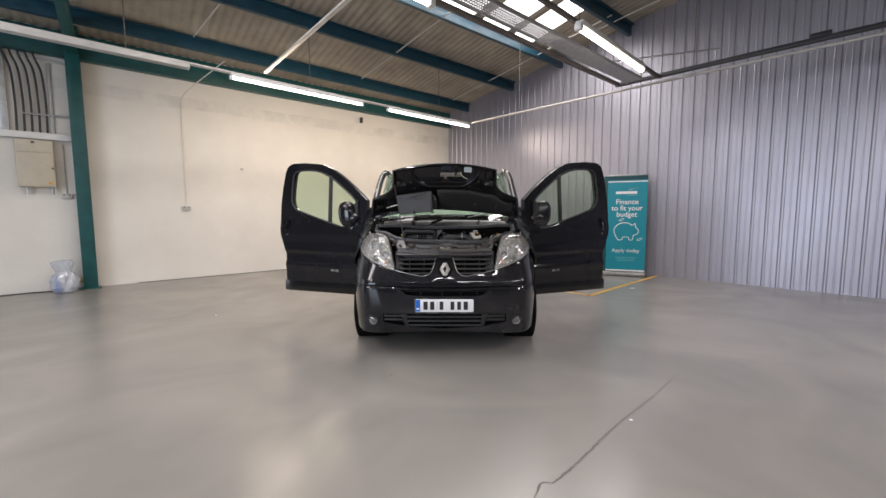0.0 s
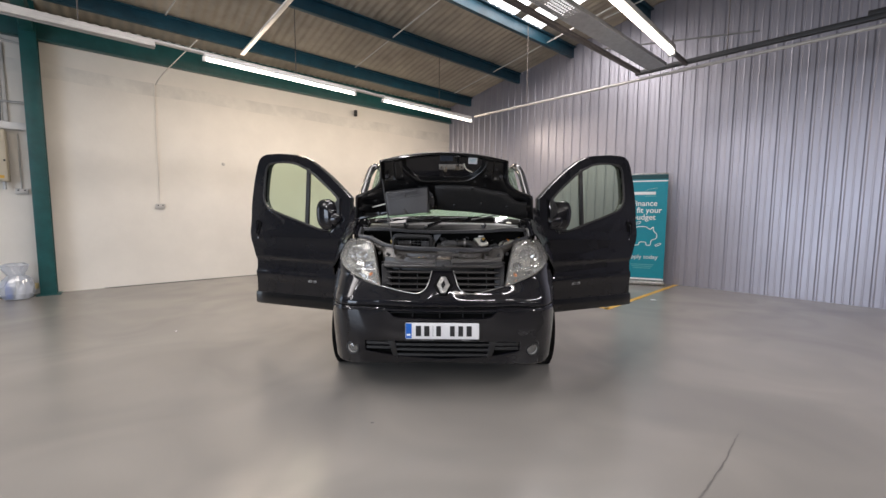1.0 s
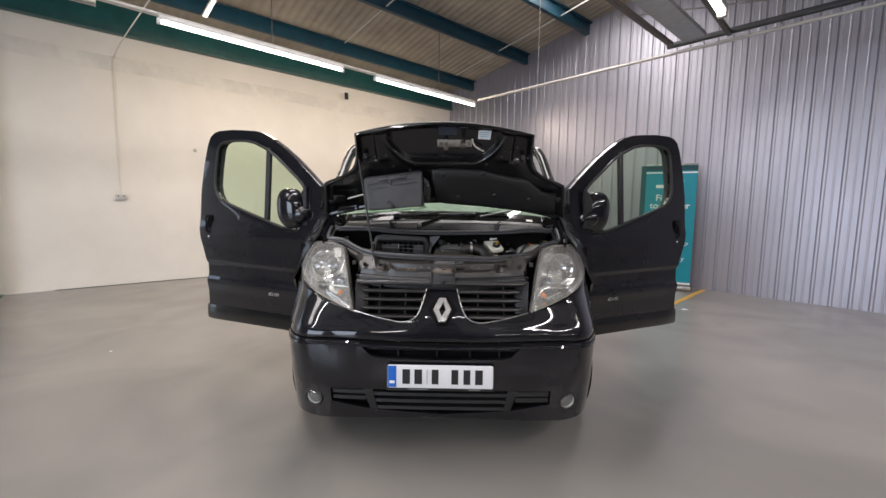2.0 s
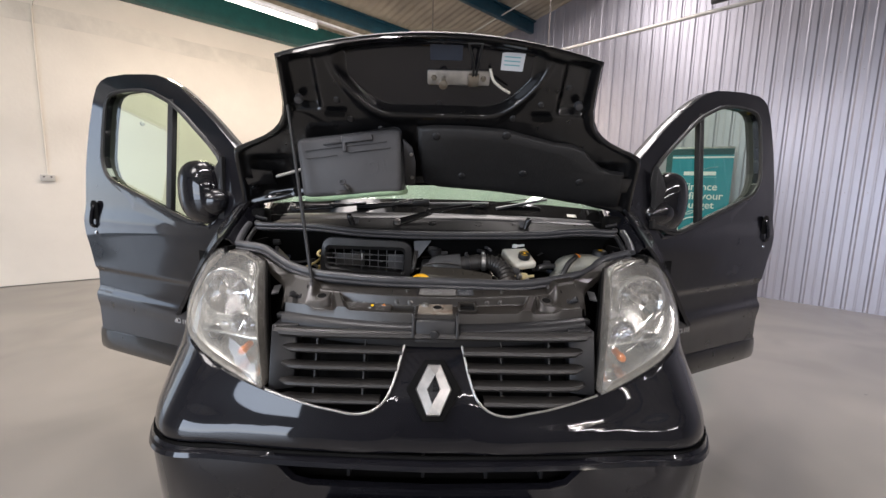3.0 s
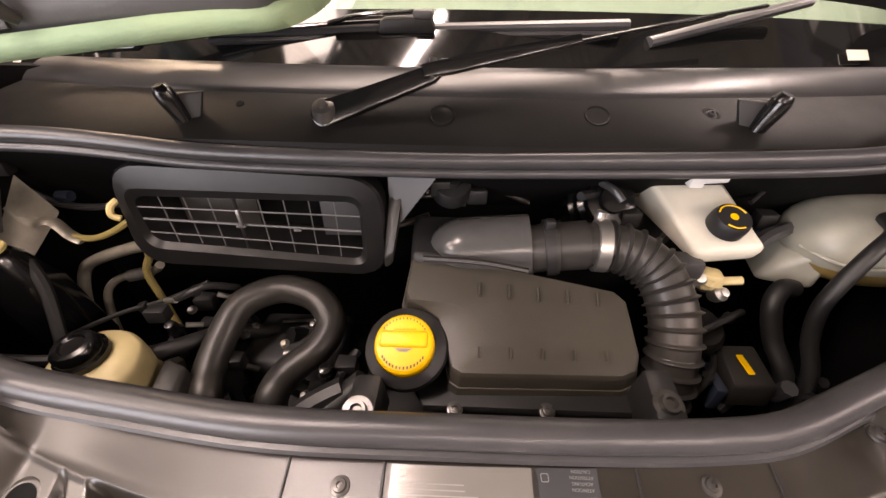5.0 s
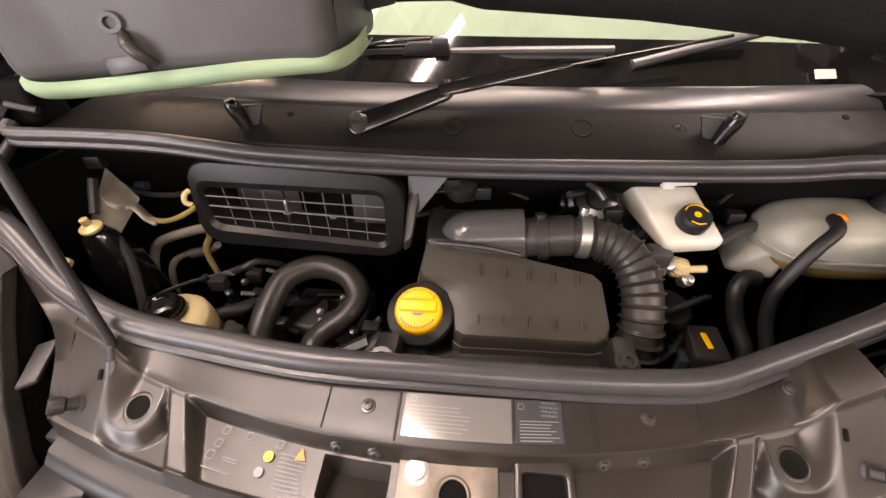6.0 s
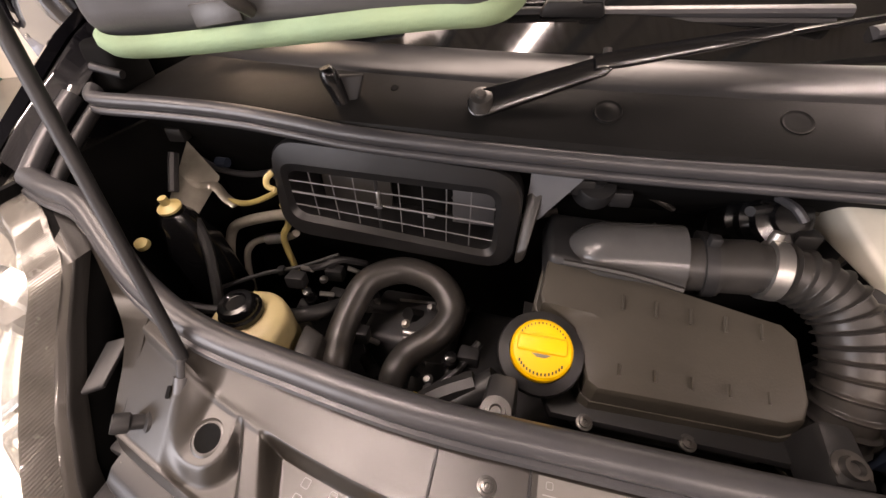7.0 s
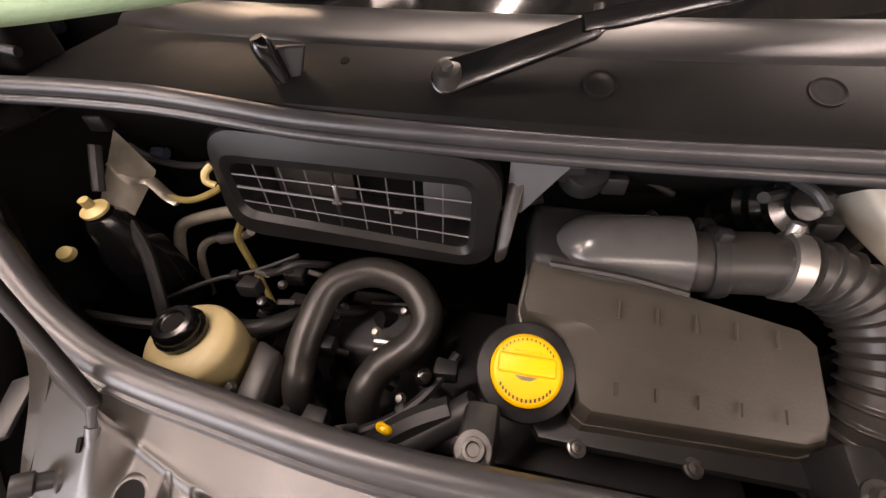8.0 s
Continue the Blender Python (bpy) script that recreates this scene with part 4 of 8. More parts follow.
for sgn in (-1, 1):
    line = [(x, curve(NOSE_TOP, x)) for x in (0.079, 0.082, 0.092, 0.103, 0.118, 0.14, 0.17, 0.21, 0.26, 0.31, 0.38, 0.445)]
    part("chrome_strip", tube([(sgn * x, front_y(x, z) + collar(x, z) - 0.007, z + 0.003) for x, z in line], [0.0034, 0.0034, 0.0032, 0.0030, 0.0028], 8, sub=3), M_ALU, van, "chrome strip along the grille foot")
# badge
bc = Vector((0.005, 3.641, 0.811))
BF = frame3(bc, (1, 0, 0), (0, 0.62, 1))
part("badge_surround", slab([(0.026, 0.078), (0.072, 0.004), (0.072, -0.004), (0.026, -0.078), (-0.026, -0.078), (-0.072, -0.004), (-0.072, 0.004), (-0.026, 0.078)], 0.026, BF @ Matrix.Translation((0, 0, -0.024)), 0.005), M_VOID, van, "black badge surround")
# chrome diamond with cut tips: folded facets round a small open lozenge
bm = bmesh.new()
d_out = [bm.verts.new(BF @ Vector(p)) for p in ((0.017, 0.065, 0.002), (0.0485, 0.0, 0.002), (0.017, -0.065, 0.002), (-0.017, -0.065, 0.002), (-0.0485, 0.0, 0.002), (-0.017, 0.065, 0.002))]
d_mid = [bm.verts.new(BF @ Vector(p)) for p in ((0.0165, 0.062, 0.010), (0.045, 0.0, 0.007), (0.0165, -0.062, 0.010), (-0.0165, -0.062, 0.010), (-0.045, 0.0, 0.007), (-0.0165, 0.062, 0.010))]
d_top = [bm.verts.new(BF @ Vector(p)) for p in ((0.004, 0.036, 0.014), (0.018, 0.0, 0.012), (-0.003, -0.036, 0.014), (-0.004, -0.036, 0.014), (-0.018, 0.0, 0.012), (0.003, 0.036, 0.014))]
d_low = [bm.verts.new(BF @ Vector(p)) for p in ((0.003, 0.033, 0.001), (0.016, 0.0, 0.001), (-0.002, -0.033, 0.001), (-0.003, -0.033, 0.001), (-0.016, 0.0, 0.001), (0.002, 0.033, 0.001))]
for p, q in ((d_out, d_mid), (d_mid, d_top), (d_top, d_low)):
    for i in range(6):
        bm.faces.new((p[i], p[(i + 1) % 6], q[(i + 1) % 6], q[i]))
badge = part("badge", bm, M_ALU, van, "chrome diamond badge", 8)
part("badge_heart", slab([(0.003, 0.032), (0.016, 0.0), (-0.002, -0.032), (-0.016, 0.0)], 0.002, BF), M_GREYBOX, badge)

# grille slats
for sgn in (-1, 1):
    for k, z0 in enumerate((0.938, 0.899, 0.857, 0.815, 0.776)):
        x0 = {0: 0.0, 1: 0.084, 2: 0.095, 3: 0.108, 4: 0.140}[k]
        x1 = 0.420 if k else 0.43
        if k == 0 and sgn < 0:
            continue
        pts = [x0 + (x1 - x0) * i / 12 for i in range(13)] if k else [x1 * (i / 12 - 1) for i in range(25)]
        rows = []
        for dz, dy in ((-0.006, 0.034), (-0.009, 0.018), (-0.009, 0.005), (-0.003, 0.0), (0.003, 0.003), (0.006, 0.018), (0.005, 0.036)):
            rows.append([Vector((sgn * x, front_y(x, z0) + 0.002 + (dy if abs(x) < x1 - 0.001 or not k else 0.016 + dy * 0.4), z0 + (dz if abs(x) < x1 - 0.001 or not k else dz * 0.2))) for x in pts])
        part("grille_slat", grid(rows, thick=0.002), M_SLAT, van, "dark grey grille slat")
    for x in (0.19, 0.325):
        part("grille_rib", hexa([Vector((sgn * x + dx, front_y(x, z) + dy, z)) for z in (0.76, 0.935) for dx, dy in ((-0.002, 0.03), (0.002, 0.03), (0.002, 0.07), (-0.002, 0.07))]), M_TRIM, van)
    part("grille_side", hexa([Vector((sgn * x, front_y(x, z) + o, z)) for z, xs in ((0.785, (0.385, 0.449)), (0.948, (0.390, 0.462))) for x, o in ((xs[0], 0.046), (xs[1], 0.020), (xs[1], 0.09), (xs[0], 0.09))], 0.004), M_BEAM, van, "dark plate beside the grille")
# near-black back and wall put the shade behind the grille into colour
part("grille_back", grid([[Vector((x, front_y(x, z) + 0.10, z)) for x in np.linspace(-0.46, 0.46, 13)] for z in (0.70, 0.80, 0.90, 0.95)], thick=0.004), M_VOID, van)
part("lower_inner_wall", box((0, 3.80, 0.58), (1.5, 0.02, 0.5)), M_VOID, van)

# number plate
pm = frame3((0, front_y(0, 0.49) - 0.016, 0.4935), (1, 0, 0), (0, 0.04, 1))
plate = part("number_plate", slab(rounded(0.525, 0.116, 0.008), 0.006, pm, 0.001), M_PLATE, van, "white number plate with a blue end band")
part("plate_holder", slab(rounded(0.540, 0.130, 0.01), 0.008, pm @ Matrix.Translation((0, -0.010, -0.009)), 0.002), M_TRIM, van)
part("blue_band", box((-0.240, 0, 0.0065), (0.042, 0.108, 0.001), m=pm), M_PLATE_BLUE, plate)
part("band_mark", box((-0.240, -0.028, 0.0072), (0.026, 0.014, 0.001), m=pm), M_INK_WHITE, plate)
for x, w in ((-0.170, 0.052), (-0.110, 0.052), (-0.066, 0.016), (-0.026, 0.048), (0.072, 0.048), (0.132, 0.048), (0.192, 0.052)):
    part("plate_bar", box((x, 0, 0.0068), (w - 0.014, 0.074, 0.0012), 0, m=pm), M_INK, plate)
part("maker_line", box((-0.11, -0.066, 0.001), (0.10, 0.004, 0.002), m=pm), M_PRINT, plate)
part("maker_line", box((0.17, -0.066, 0.001), (0.06, 0.004, 0.002), m=pm), M_PRINT, plate)

# headlamps
LAMP = [(0.459, 0.799), (0.50, 0.810), (0.55, 0.826), (0.60, 0.843), (0.66, 0.866), (0.72, 0.890), (0.77, 0.912), (0.82, 0.942), (0.855, 0.975), (0.872, 1.01), (0.871, 1.055), (0.852, 1.097), (0.802, 1.121), (0.72, 1.126), (0.64, 1.125), (0.602, 1.115), (0.560, 1.097), (0.535, 1.05), (0.514, 1.00), (0.495, 0.94), (0.477, 0.87)]
LC = (0.655, 0.985)


def lamp_point(x, z, f, depth):
    px, pz = LC[0] + (x - LC[0]) * f, LC[1] + (z - LC[1]) * f
    return Vector((px, front_y(px, pz) + depth, pz))


for sgn in (-1, 1):
    mir = Matrix.Diagonal((sgn, 1, 1, 1))
    hl = None
    n = len(LAMP)

    def rings(spec, cap=True):
        """Loops round the lamp; an open one keeps close to the lens on the outer side."""
        bm = bmesh.new()
        vs = [[bm.verts.new(mir @ lamp_point(x, z, f if cap or x < 0.60 else min(f, 0.985), dp)) for x, z in LAMP] for f, dp in spec]
        for a, b in zip(vs, vs[1:]):
            for i in range(n):
                bm.faces.new((a[i], a[(i + 1) % n], b[(i + 1) % n], b[i]))
        if cap:
            bm.faces.new(vs[-1])
        return bm

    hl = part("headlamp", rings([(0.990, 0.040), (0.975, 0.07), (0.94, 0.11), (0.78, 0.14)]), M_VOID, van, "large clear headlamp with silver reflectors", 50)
    part("lens", rings([(1.0, 0.012), (1.0, 0.0), (0.985, -0.006), (0.93, -0.010), (0.75, -0.014), (0.5, -0.016), (0.25, -0.017)]), G_LENS, hl, "slightly hazed clear lens", 170)
    part("bezel", rings([(0.995, 0.008), (0.955, 0.016), (0.90, 0.060), (0.86, 0.095), (0.6, 0.110)]), M_SHELL, hl, "silver inner bezel", 170)
    dense = [(p.x, p.y) for p in spline([(x, z, 0) for x, z in LAMP], 36, True)]
    bm = bmesh.new()
    vs = []
    for f, dp, saw in ((1.008, 0.036, 0.0), (1.007, 0.030, 0.0030), (1.004, 0.010, 0.0030), (0.998, 0.002, 0.001), (0.958, 0.006, 0.0), (0.948, 0.020, 0.0)):
        vs.append([bm.verts.new(mir @ lamp_point(x, z, f - saw * (i % 2), dp)) for i, (x, z) in enumerate(dense)])
    for a, b in zip(vs, vs[1:]):
        for i in range(len(dense)):
            bm.faces.new((a[i], a[(i + 1) % len(dense)], b[(i + 1) % len(dense)], b[i]))
    part("lens_edge", bm, M_LENS_EDGE, hl, "pale ribbed lens edge", 12)
    part("lamp_flange", rings([(1.004, 0.034), (1.011, 0.036), (1.014, 0.040), (1.014, 0.049)], False), M_FLANGE, hl, "grey lamp flange", 40)
    part("lamp_rim", rings([(1.012, 0.047), (1.018, 0.049), (1.019, 0.053), (1.012, 0.056), (1.012, 0.066), (1.0, 0.072)], False), M_SLAT, hl, "dark rim behind the lamp flange", 40)
    for cx, cz, r, dz in ((0.668, 1.000, 0.074, 0.078), (0.566, 0.930, 0.036, 0.050), (0.655, 0.900, 0.026, 0.050)):
        c = Vector((sgn * cx, front_y(cx, cz) + dz, cz))
        part("reflector_bowl", lathe([(0, 0.05), (r * 0.25, 0.045), (r * 0.6, 0.030), (r * 0.9, 0.006), (r, 0.0), (r * 1.06, 0.004), (r * 1.06, 0.03)], axis(c, (sgn * -0.05, 1, 0.05)), 18), M_CHROME, hl, "round faceted silver reflector", 6)
        part("bowl_ring", lathe([(r * 1.02, 0.0), (r * 1.06, -0.004), (r * 1.12, 0.0), (r * 1.12, 0.02)], axis(c, (sgn * -0.05, 1, 0.05)), 30), M_SHELL, hl)
        part("bulb", lathe([(0, 0.0), (0.008, 0.002), (0.011, 0.012), (0.011, 0.05)], axis(c + Vector((0, 0.004, 0)), (sgn * -0.12, 1, 0.05)), 14), M_ALU if cx > 0.59 else M_CHROME, hl)
    c = Vector((sgn * 0.545, front_y(0.545, 0.875) + 0.030, 0.872))
    part("indicator", lathe([(0, -0.016), (0.009, -0.012), (0.012, -0.002), (0.010, 0.01), (0.010, 0.04)], axis(c, (0, 1, 0.1)), 16), M_AMBER, hl, "orange indicator bulb")
    part("indicator_shelf", hexa([Vector((sgn * x, front_y(x, z) + o, z)) for z in (0.905, 0.912) for x, o in ((0.50, 0.02), (0.70, 0.03), (0.70, 0.08), (0.50, 0.08))], 0.002), M_SHELL, hl)

    # near-black tray and wall stand in for the shade round the lamp
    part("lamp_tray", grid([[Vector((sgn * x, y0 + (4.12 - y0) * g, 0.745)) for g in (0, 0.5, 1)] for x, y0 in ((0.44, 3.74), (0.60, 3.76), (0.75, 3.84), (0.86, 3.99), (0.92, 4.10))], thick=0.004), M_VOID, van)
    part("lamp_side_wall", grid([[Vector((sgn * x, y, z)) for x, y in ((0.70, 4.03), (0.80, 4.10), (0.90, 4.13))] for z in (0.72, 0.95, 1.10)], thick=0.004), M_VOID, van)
# front wings
WING = {4.01: [(0.734, 1.161), (0.744, 1.155), (0.772, 1.120), (0.803, 1.066), (0.846, 1.0), (0.882, 0.93), (0.910, 0.88)],
        4.09: [(0.735, 1.211), (0.749, 1.203), (0.796, 1.152), (0.850, 1.080), (0.882, 1.0), (0.908, 0.93), (0.925, 0.88)],
        4.17: [(0.736, 1.260), (0.756, 1.250), (0.824, 1.190), (0.886, 1.095), (0.918, 0.98), (0.938, 0.88), (0.946, 0.80)],
        4.30: [(0.755, 1.312), (0.795, 1.296), (0.870, 1.205), (0.912, 1.095), (0.935, 0.98), (0.948, 0.88), (0.953, 0.80)],
        4.42: [(0.802, 1.360), (0.850, 1.318), (0.898, 1.215), (0.925, 1.110), (0.944, 0.99), (0.953, 0.88), (0.956, 0.80)],
        4.50: [(0.832, 1.392), (0.874, 1.335), (0.910, 1.235), (0.932, 1.125), (0.948, 1.00), (0.955, 0.88), (0.957, 0.80)]}
for sgn in (-1, 1):
    rows = [[Vector((sgn * x, y, z)) for x, z in sec] for y, sec in WING.items()]
    part("front_wing", grid(rows, thick=0.012 * sgn), M_PAINT, van, "glossy black front wing", 50)
    # side below, round the wheel arch
    rows = []
    for i in range(13):
        a = radians(180 - 180 * i / 12)
        arch = Vector((sgn * (0.953 - 0.090 * (1 - math.sin(a))), 4.43 + 0.375 * math.cos(a), 0.33 + 0.375 * math.sin(a)))
        y = 4.24 + 0.62 * i / 12
        rows.append([Vector((sgn * 0.952, min(y, 4.86), 0.90)), arch.lerp(Vector((sgn * 0.956, y, 0.90)), 0.5), arch, arch + Vector((-sgn * 0.06, 0, 0))])
    part("wheel_arch", grid(rows, thick=0.004), M_PAINT, van, sharp=50)
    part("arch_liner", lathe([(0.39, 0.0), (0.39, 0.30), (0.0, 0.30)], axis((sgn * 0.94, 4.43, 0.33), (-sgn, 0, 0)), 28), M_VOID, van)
    whl = part("wheel", lathe([(0.10, 0.0), (0.20, -0.01), (0.235, 0.0), (0.262, 0.004), (0.30, 0.0), (0.318, 0.02), (0.325, 0.05), (0.325, 0.16), (0.318, 0.19), (0.30, 0.205), (0.10, 0.2)], axis((sgn * 0.850, 4.43, 0.325), (-sgn, 0, 0)), 40), M_TYRE, van, "black road tyre")
    part("rim", lathe([(0, -0.005), (0.06, -0.006), (0.19, 0.012), (0.215, -0.004), (0.225, 0.01)], axis((sgn * 0.853, 4.43, 0.325), (-sgn, 0, 0)), 30), M_ALU, whl)
    rb = part("wheel", lathe([(0.10, 0.0), (0.235, 0.0), (0.30, 0.0), (0.325, 0.05), (0.325, 0.16), (0.30, 0.205), (0.10, 0.2)], axis((sgn * 0.905, 7.53, 0.325), (-sgn, 0, 0)), 32), M_TYRE, van, "black road tyre")
    part("rim", lathe([(0, -0.005), (0.06, -0.006), (0.19, 0.012), (0.225, 0.01)], axis((sgn * 0.908, 7.53, 0.325), (-sgn, 0, 0)), 24), M_ALU, rb)

# body behind the doors, roof and screen pillars
SEC = [(0.94, 0.30), (0.955, 0.60), (0.957, 0.95), (0.935, 1.22), (0.875, 1.52), (0.805, 1.74), (0.74, 1.86), (0.60, 1.935), (0.35, 1.962), (0.0, 1.970)]
full = [(-x, z) for x, z in SEC] + [(x, z) for x, z in SEC[-2::-1]]
rows = [[Vector((x * f, y, z if z < 0.5 else 0.5 + (z - 0.5) * g)) for x, z in full] for y, f, g in ((5.62, 1, 1), (5.72, 1, 1), (6.85, 1, 1), (6.95, 1, 1), (7.95, 1, 1), (8.15, 0.985, 0.99), (8.27, 0.95, 0.95))]
# unseen side openings, added to let light in behind the windscreen
bm = grid(rows, {(i, k) for i in (1, 3) for k in (3, 4, 13, 14)}, thick=-0.02)
part("body_shell", bm, M_PAINT, van, "glossy black load body", 50)
# rear left open in the middle, unseen, for the same light
for c, sz in (((0, 8.28, 0.72), (1.76, 0.03, 0.84)), ((0, 8.28, 1.80), (1.30, 0.03, 0.14)), ((-0.74, 8.28, 1.42), (0.20, 0.03, 0.60)), ((0.74, 8.28, 1.42), (0.20, 0.03, 0.60))):
    part("rear_panel", box(c, sz, 0.01), M_PAINT, van)
top = [(x, z) for x, z in full if z > 1.7]
rows = []
for y, f, dz in ((4.93, 0.93, -0.130), (5.0, 0.95, -0.095), (5.12, 0.975, -0.055), (5.3, 0.99, -0.02), (5.62, 1.0, 0.0)):
    rows.append([Vector((x * f, y + 0.35 * (x * f) ** 2 * (5.62 - y), z + dz)) for x, z in top])
part("roof", grid(rows, thick=-0.02), M_PAINT, van, "glossy black cab roof", 50)


def screen(x, f):
    """A point of the windscreen: x from -1 to 1, f from foot to top."""
    w = 0.77 - 0.04 * f
    px = x * w
    y0, z0 = 4.222 + 0.36 * px * px, 1.250 - 0.05 * px * px
    y1, z1 = 4.93 + 0.30 * px * px, 1.845 - 0.06 * px * px
    return Vector((px, y0 + (y1 - y0) * f, z0 + (z1 - z0) * f + 0.03 * math.sin(math.pi * f) * (1 - x * x)))


glass = part("windscreen", grid([[screen(-1 + 2 * i / 20, f) for i in range(21)] for f in np.linspace(0.085, 1.0, 10)], thick=0.004), G_SCREEN, van, "green tinted windscreen", 60)
glass.visible_shadow = False
part("screen_border", grid([[screen(-1 + 2 * i / 20, f) for i in range(21)] for f in (-0.02, 0.03, 0.085)], thick=0.005), surface("black_glass_border", (0.006, 0.006, 0.006), 0.06, var=0.1), van, "black border at the screen foot", 60)
for sgn in (-1, 1):
    part("screen_pillar", tube([Vector((sgn * 0.795, 4.46, 1.325)), Vector((sgn * 0.803, 4.60, 1.455)), Vector((sgn * 0.800, 4.78, 1.600)), Vector((sgn * 0.790, 4.96, 1.752)), Vector((sgn * 0.762, 5.08, 1.832)), Vector((sgn * 0.755, 5.3, 1.850)), Vector((sgn * 0.77, 5.7, 1.82))], 0.037, 12), M_PAINT, van)
    part("sill", hexa([Vector((sgn * x, y, z)) for z in (0.32, 0.50) for x, y in ((0.80, 4.80), (0.95, 4.80), (0.95, 5.7), (0.80, 5.7))], 0.02), M_PAINT, van)
part("paper_on_screen", grid([[screen(0.725 + 0.030 * i, f) + Vector((0, -0.006, 0.008)) for i in range(3)] for f in (0.010, 0.028)], thick=0.001), M_MILK, van, "small pale sticker at the screen foot")
# cab inside; the dash is coloured pale to stand in for light there
part("cab_floor", box((0, 5.1, 0.42), (1.75, 1.6, 0.04)), M_CABIN, van)
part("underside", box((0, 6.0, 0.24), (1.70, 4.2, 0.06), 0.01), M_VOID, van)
part("dashboard", grid([[Vector((x, y + 0.25 * x * x, z)) for x in np.linspace(-0.78, 0.78, 13)] for y, z in ((4.30, 1.18), (4.38, 1.28), (4.50, 1.345), (4.66, 1.365), (4.76, 1.33), (4.80, 1.22), (4.82, 0.7))], thick=0.02), M_DASH, van, "pale grey dashboard top")
part("rear_floor", box((0, 6.95, 0.45), (1.80, 2.5, 0.04)), M_BULKHEAD, van, "pale load floor")
part("headlining", grid([[Vector((x, y, z - 0.10 * x * x)) for x in np.linspace(-0.66, 0.66, 9)] for y, z in ((5.02, 1.80), (5.3, 1.90), (5.9, 1.92))], thick=0.01), M_BULKHEAD, van)
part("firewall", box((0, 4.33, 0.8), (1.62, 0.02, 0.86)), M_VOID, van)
for x in (-0.48, 0.12, 0.52):
    part("seat", hexa([Vector((x + a, y, z)) for z, y0, y1 in ((0.80, 5.55, 5.68), (1.24, 5.66, 5.78)) for a, y in ((-0.21, y0), (0.21, y0), (0.21, y1), (-0.21, y1))], 0.05, 3), M_SEAT, van, "pale grey seat back")
part("steering_wheel", tube([Vector((0.46 + 0.18 * math.cos(a), 4.86 + 0.07 * math.sin(a), 1.14 + 0.16 * math.sin(a))) for a in (i * math.pi / 8 for i in range(16))], 0.014, 8, closed=True, sub=2), M_CABIN, van)

# doors
D_OUT = [(1.112, 1.929), (1.049, 1.943), (0.88, 1.940), (0.709, 1.922), (0.60, 1.908), (0.532, 1.888), (0.42, 1.838), (0.313, 1.775), (0.20, 1.700), (0.109, 1.632), (0.0, 1.545), (-0.083, 1.475), (-0.09, 1.25), (-0.09, 0.90), (-0.07, 0.46), (0.3, 0.44), (0.7, 0.42), (1.175, 0.40), (1.165, 0.62), (1.168, 0.84), (1.205, 0.95), (1.235, 1.05), (1.242, 1.22), (1.235, 1.45), (1.212, 1.66), (1.182, 1.83), (1.155, 1.90)]
D_IN = [(1.030, 1.795), (1.005, 1.830), (0.96, 1.845), (0.808, 1.845), (0.70, 1.836), (0.60, 1.815), (0.454, 1.755), (0.36, 1.700), (0.267, 1.632), (0.18, 1.568), (0.114, 1.518), (0.052, 1.462), (0.045, 1.38), (0.085, 1.22), (0.14, 1.165), (0.29, 1.183), (0.457, 1.228), (0.754, 1.310), (0.93, 1.363), (0.985, 1.392), (1.025, 1.44), (1.045, 1.50), (1.043, 1.65)]
DC = (0.60, 1.52)


def hit_outline(outline, ang):
    dx, dz = math.cos(ang), math.sin(ang)
    best = None
    for (ax, az), (bx, bz) in zip(outline, outline[1:] + outline[:1]):
        ex, ez = bx - ax, bz - az
        det = dx * -ez + dz * ex
        if abs(det) < 1e-9:
            continue
        rx, rz = ax - DC[0], az - DC[1]
        k = (rx * -ez + rz * ex) / det
        m = (dx * rz - dz * rx) / det
        if k > 0 and -1e-6 <= m <= 1 + 1e-6 and (best is None or k < best):
            best = k
    return DC[0] + dx * best, DC[1] + dz * best


angles = sorted({round(math.atan2(z - DC[1], a - DC[0]), 3) for a, z in D_OUT + D_IN} | {round(-math.pi + i * math.pi / 360, 4) for i in range(720)})
ring_in, ring_out = [hit_outline(D_IN, g) for g in angles], [hit_outline(D_OUT, g) for g in angles]


def door_bulge(z):
    b = 0.045 * (1 - ((z - 0.80) / 0.85) ** 2)
    b += 0.013 * math.exp(-((z - 1.135) / (0.11 if z < 1.135 else 0.060)) ** 2)
    k = max(0.0, min(1.0, (z - 0.715) / 0.036)) * max(0.0, min(1.0, (0.880 - z) / 0.036))
    return b - 0.011 * k * k * (3 - 2 * k) + 0.010 * math.exp(-((z - 0.70) / 0.05) ** 2)


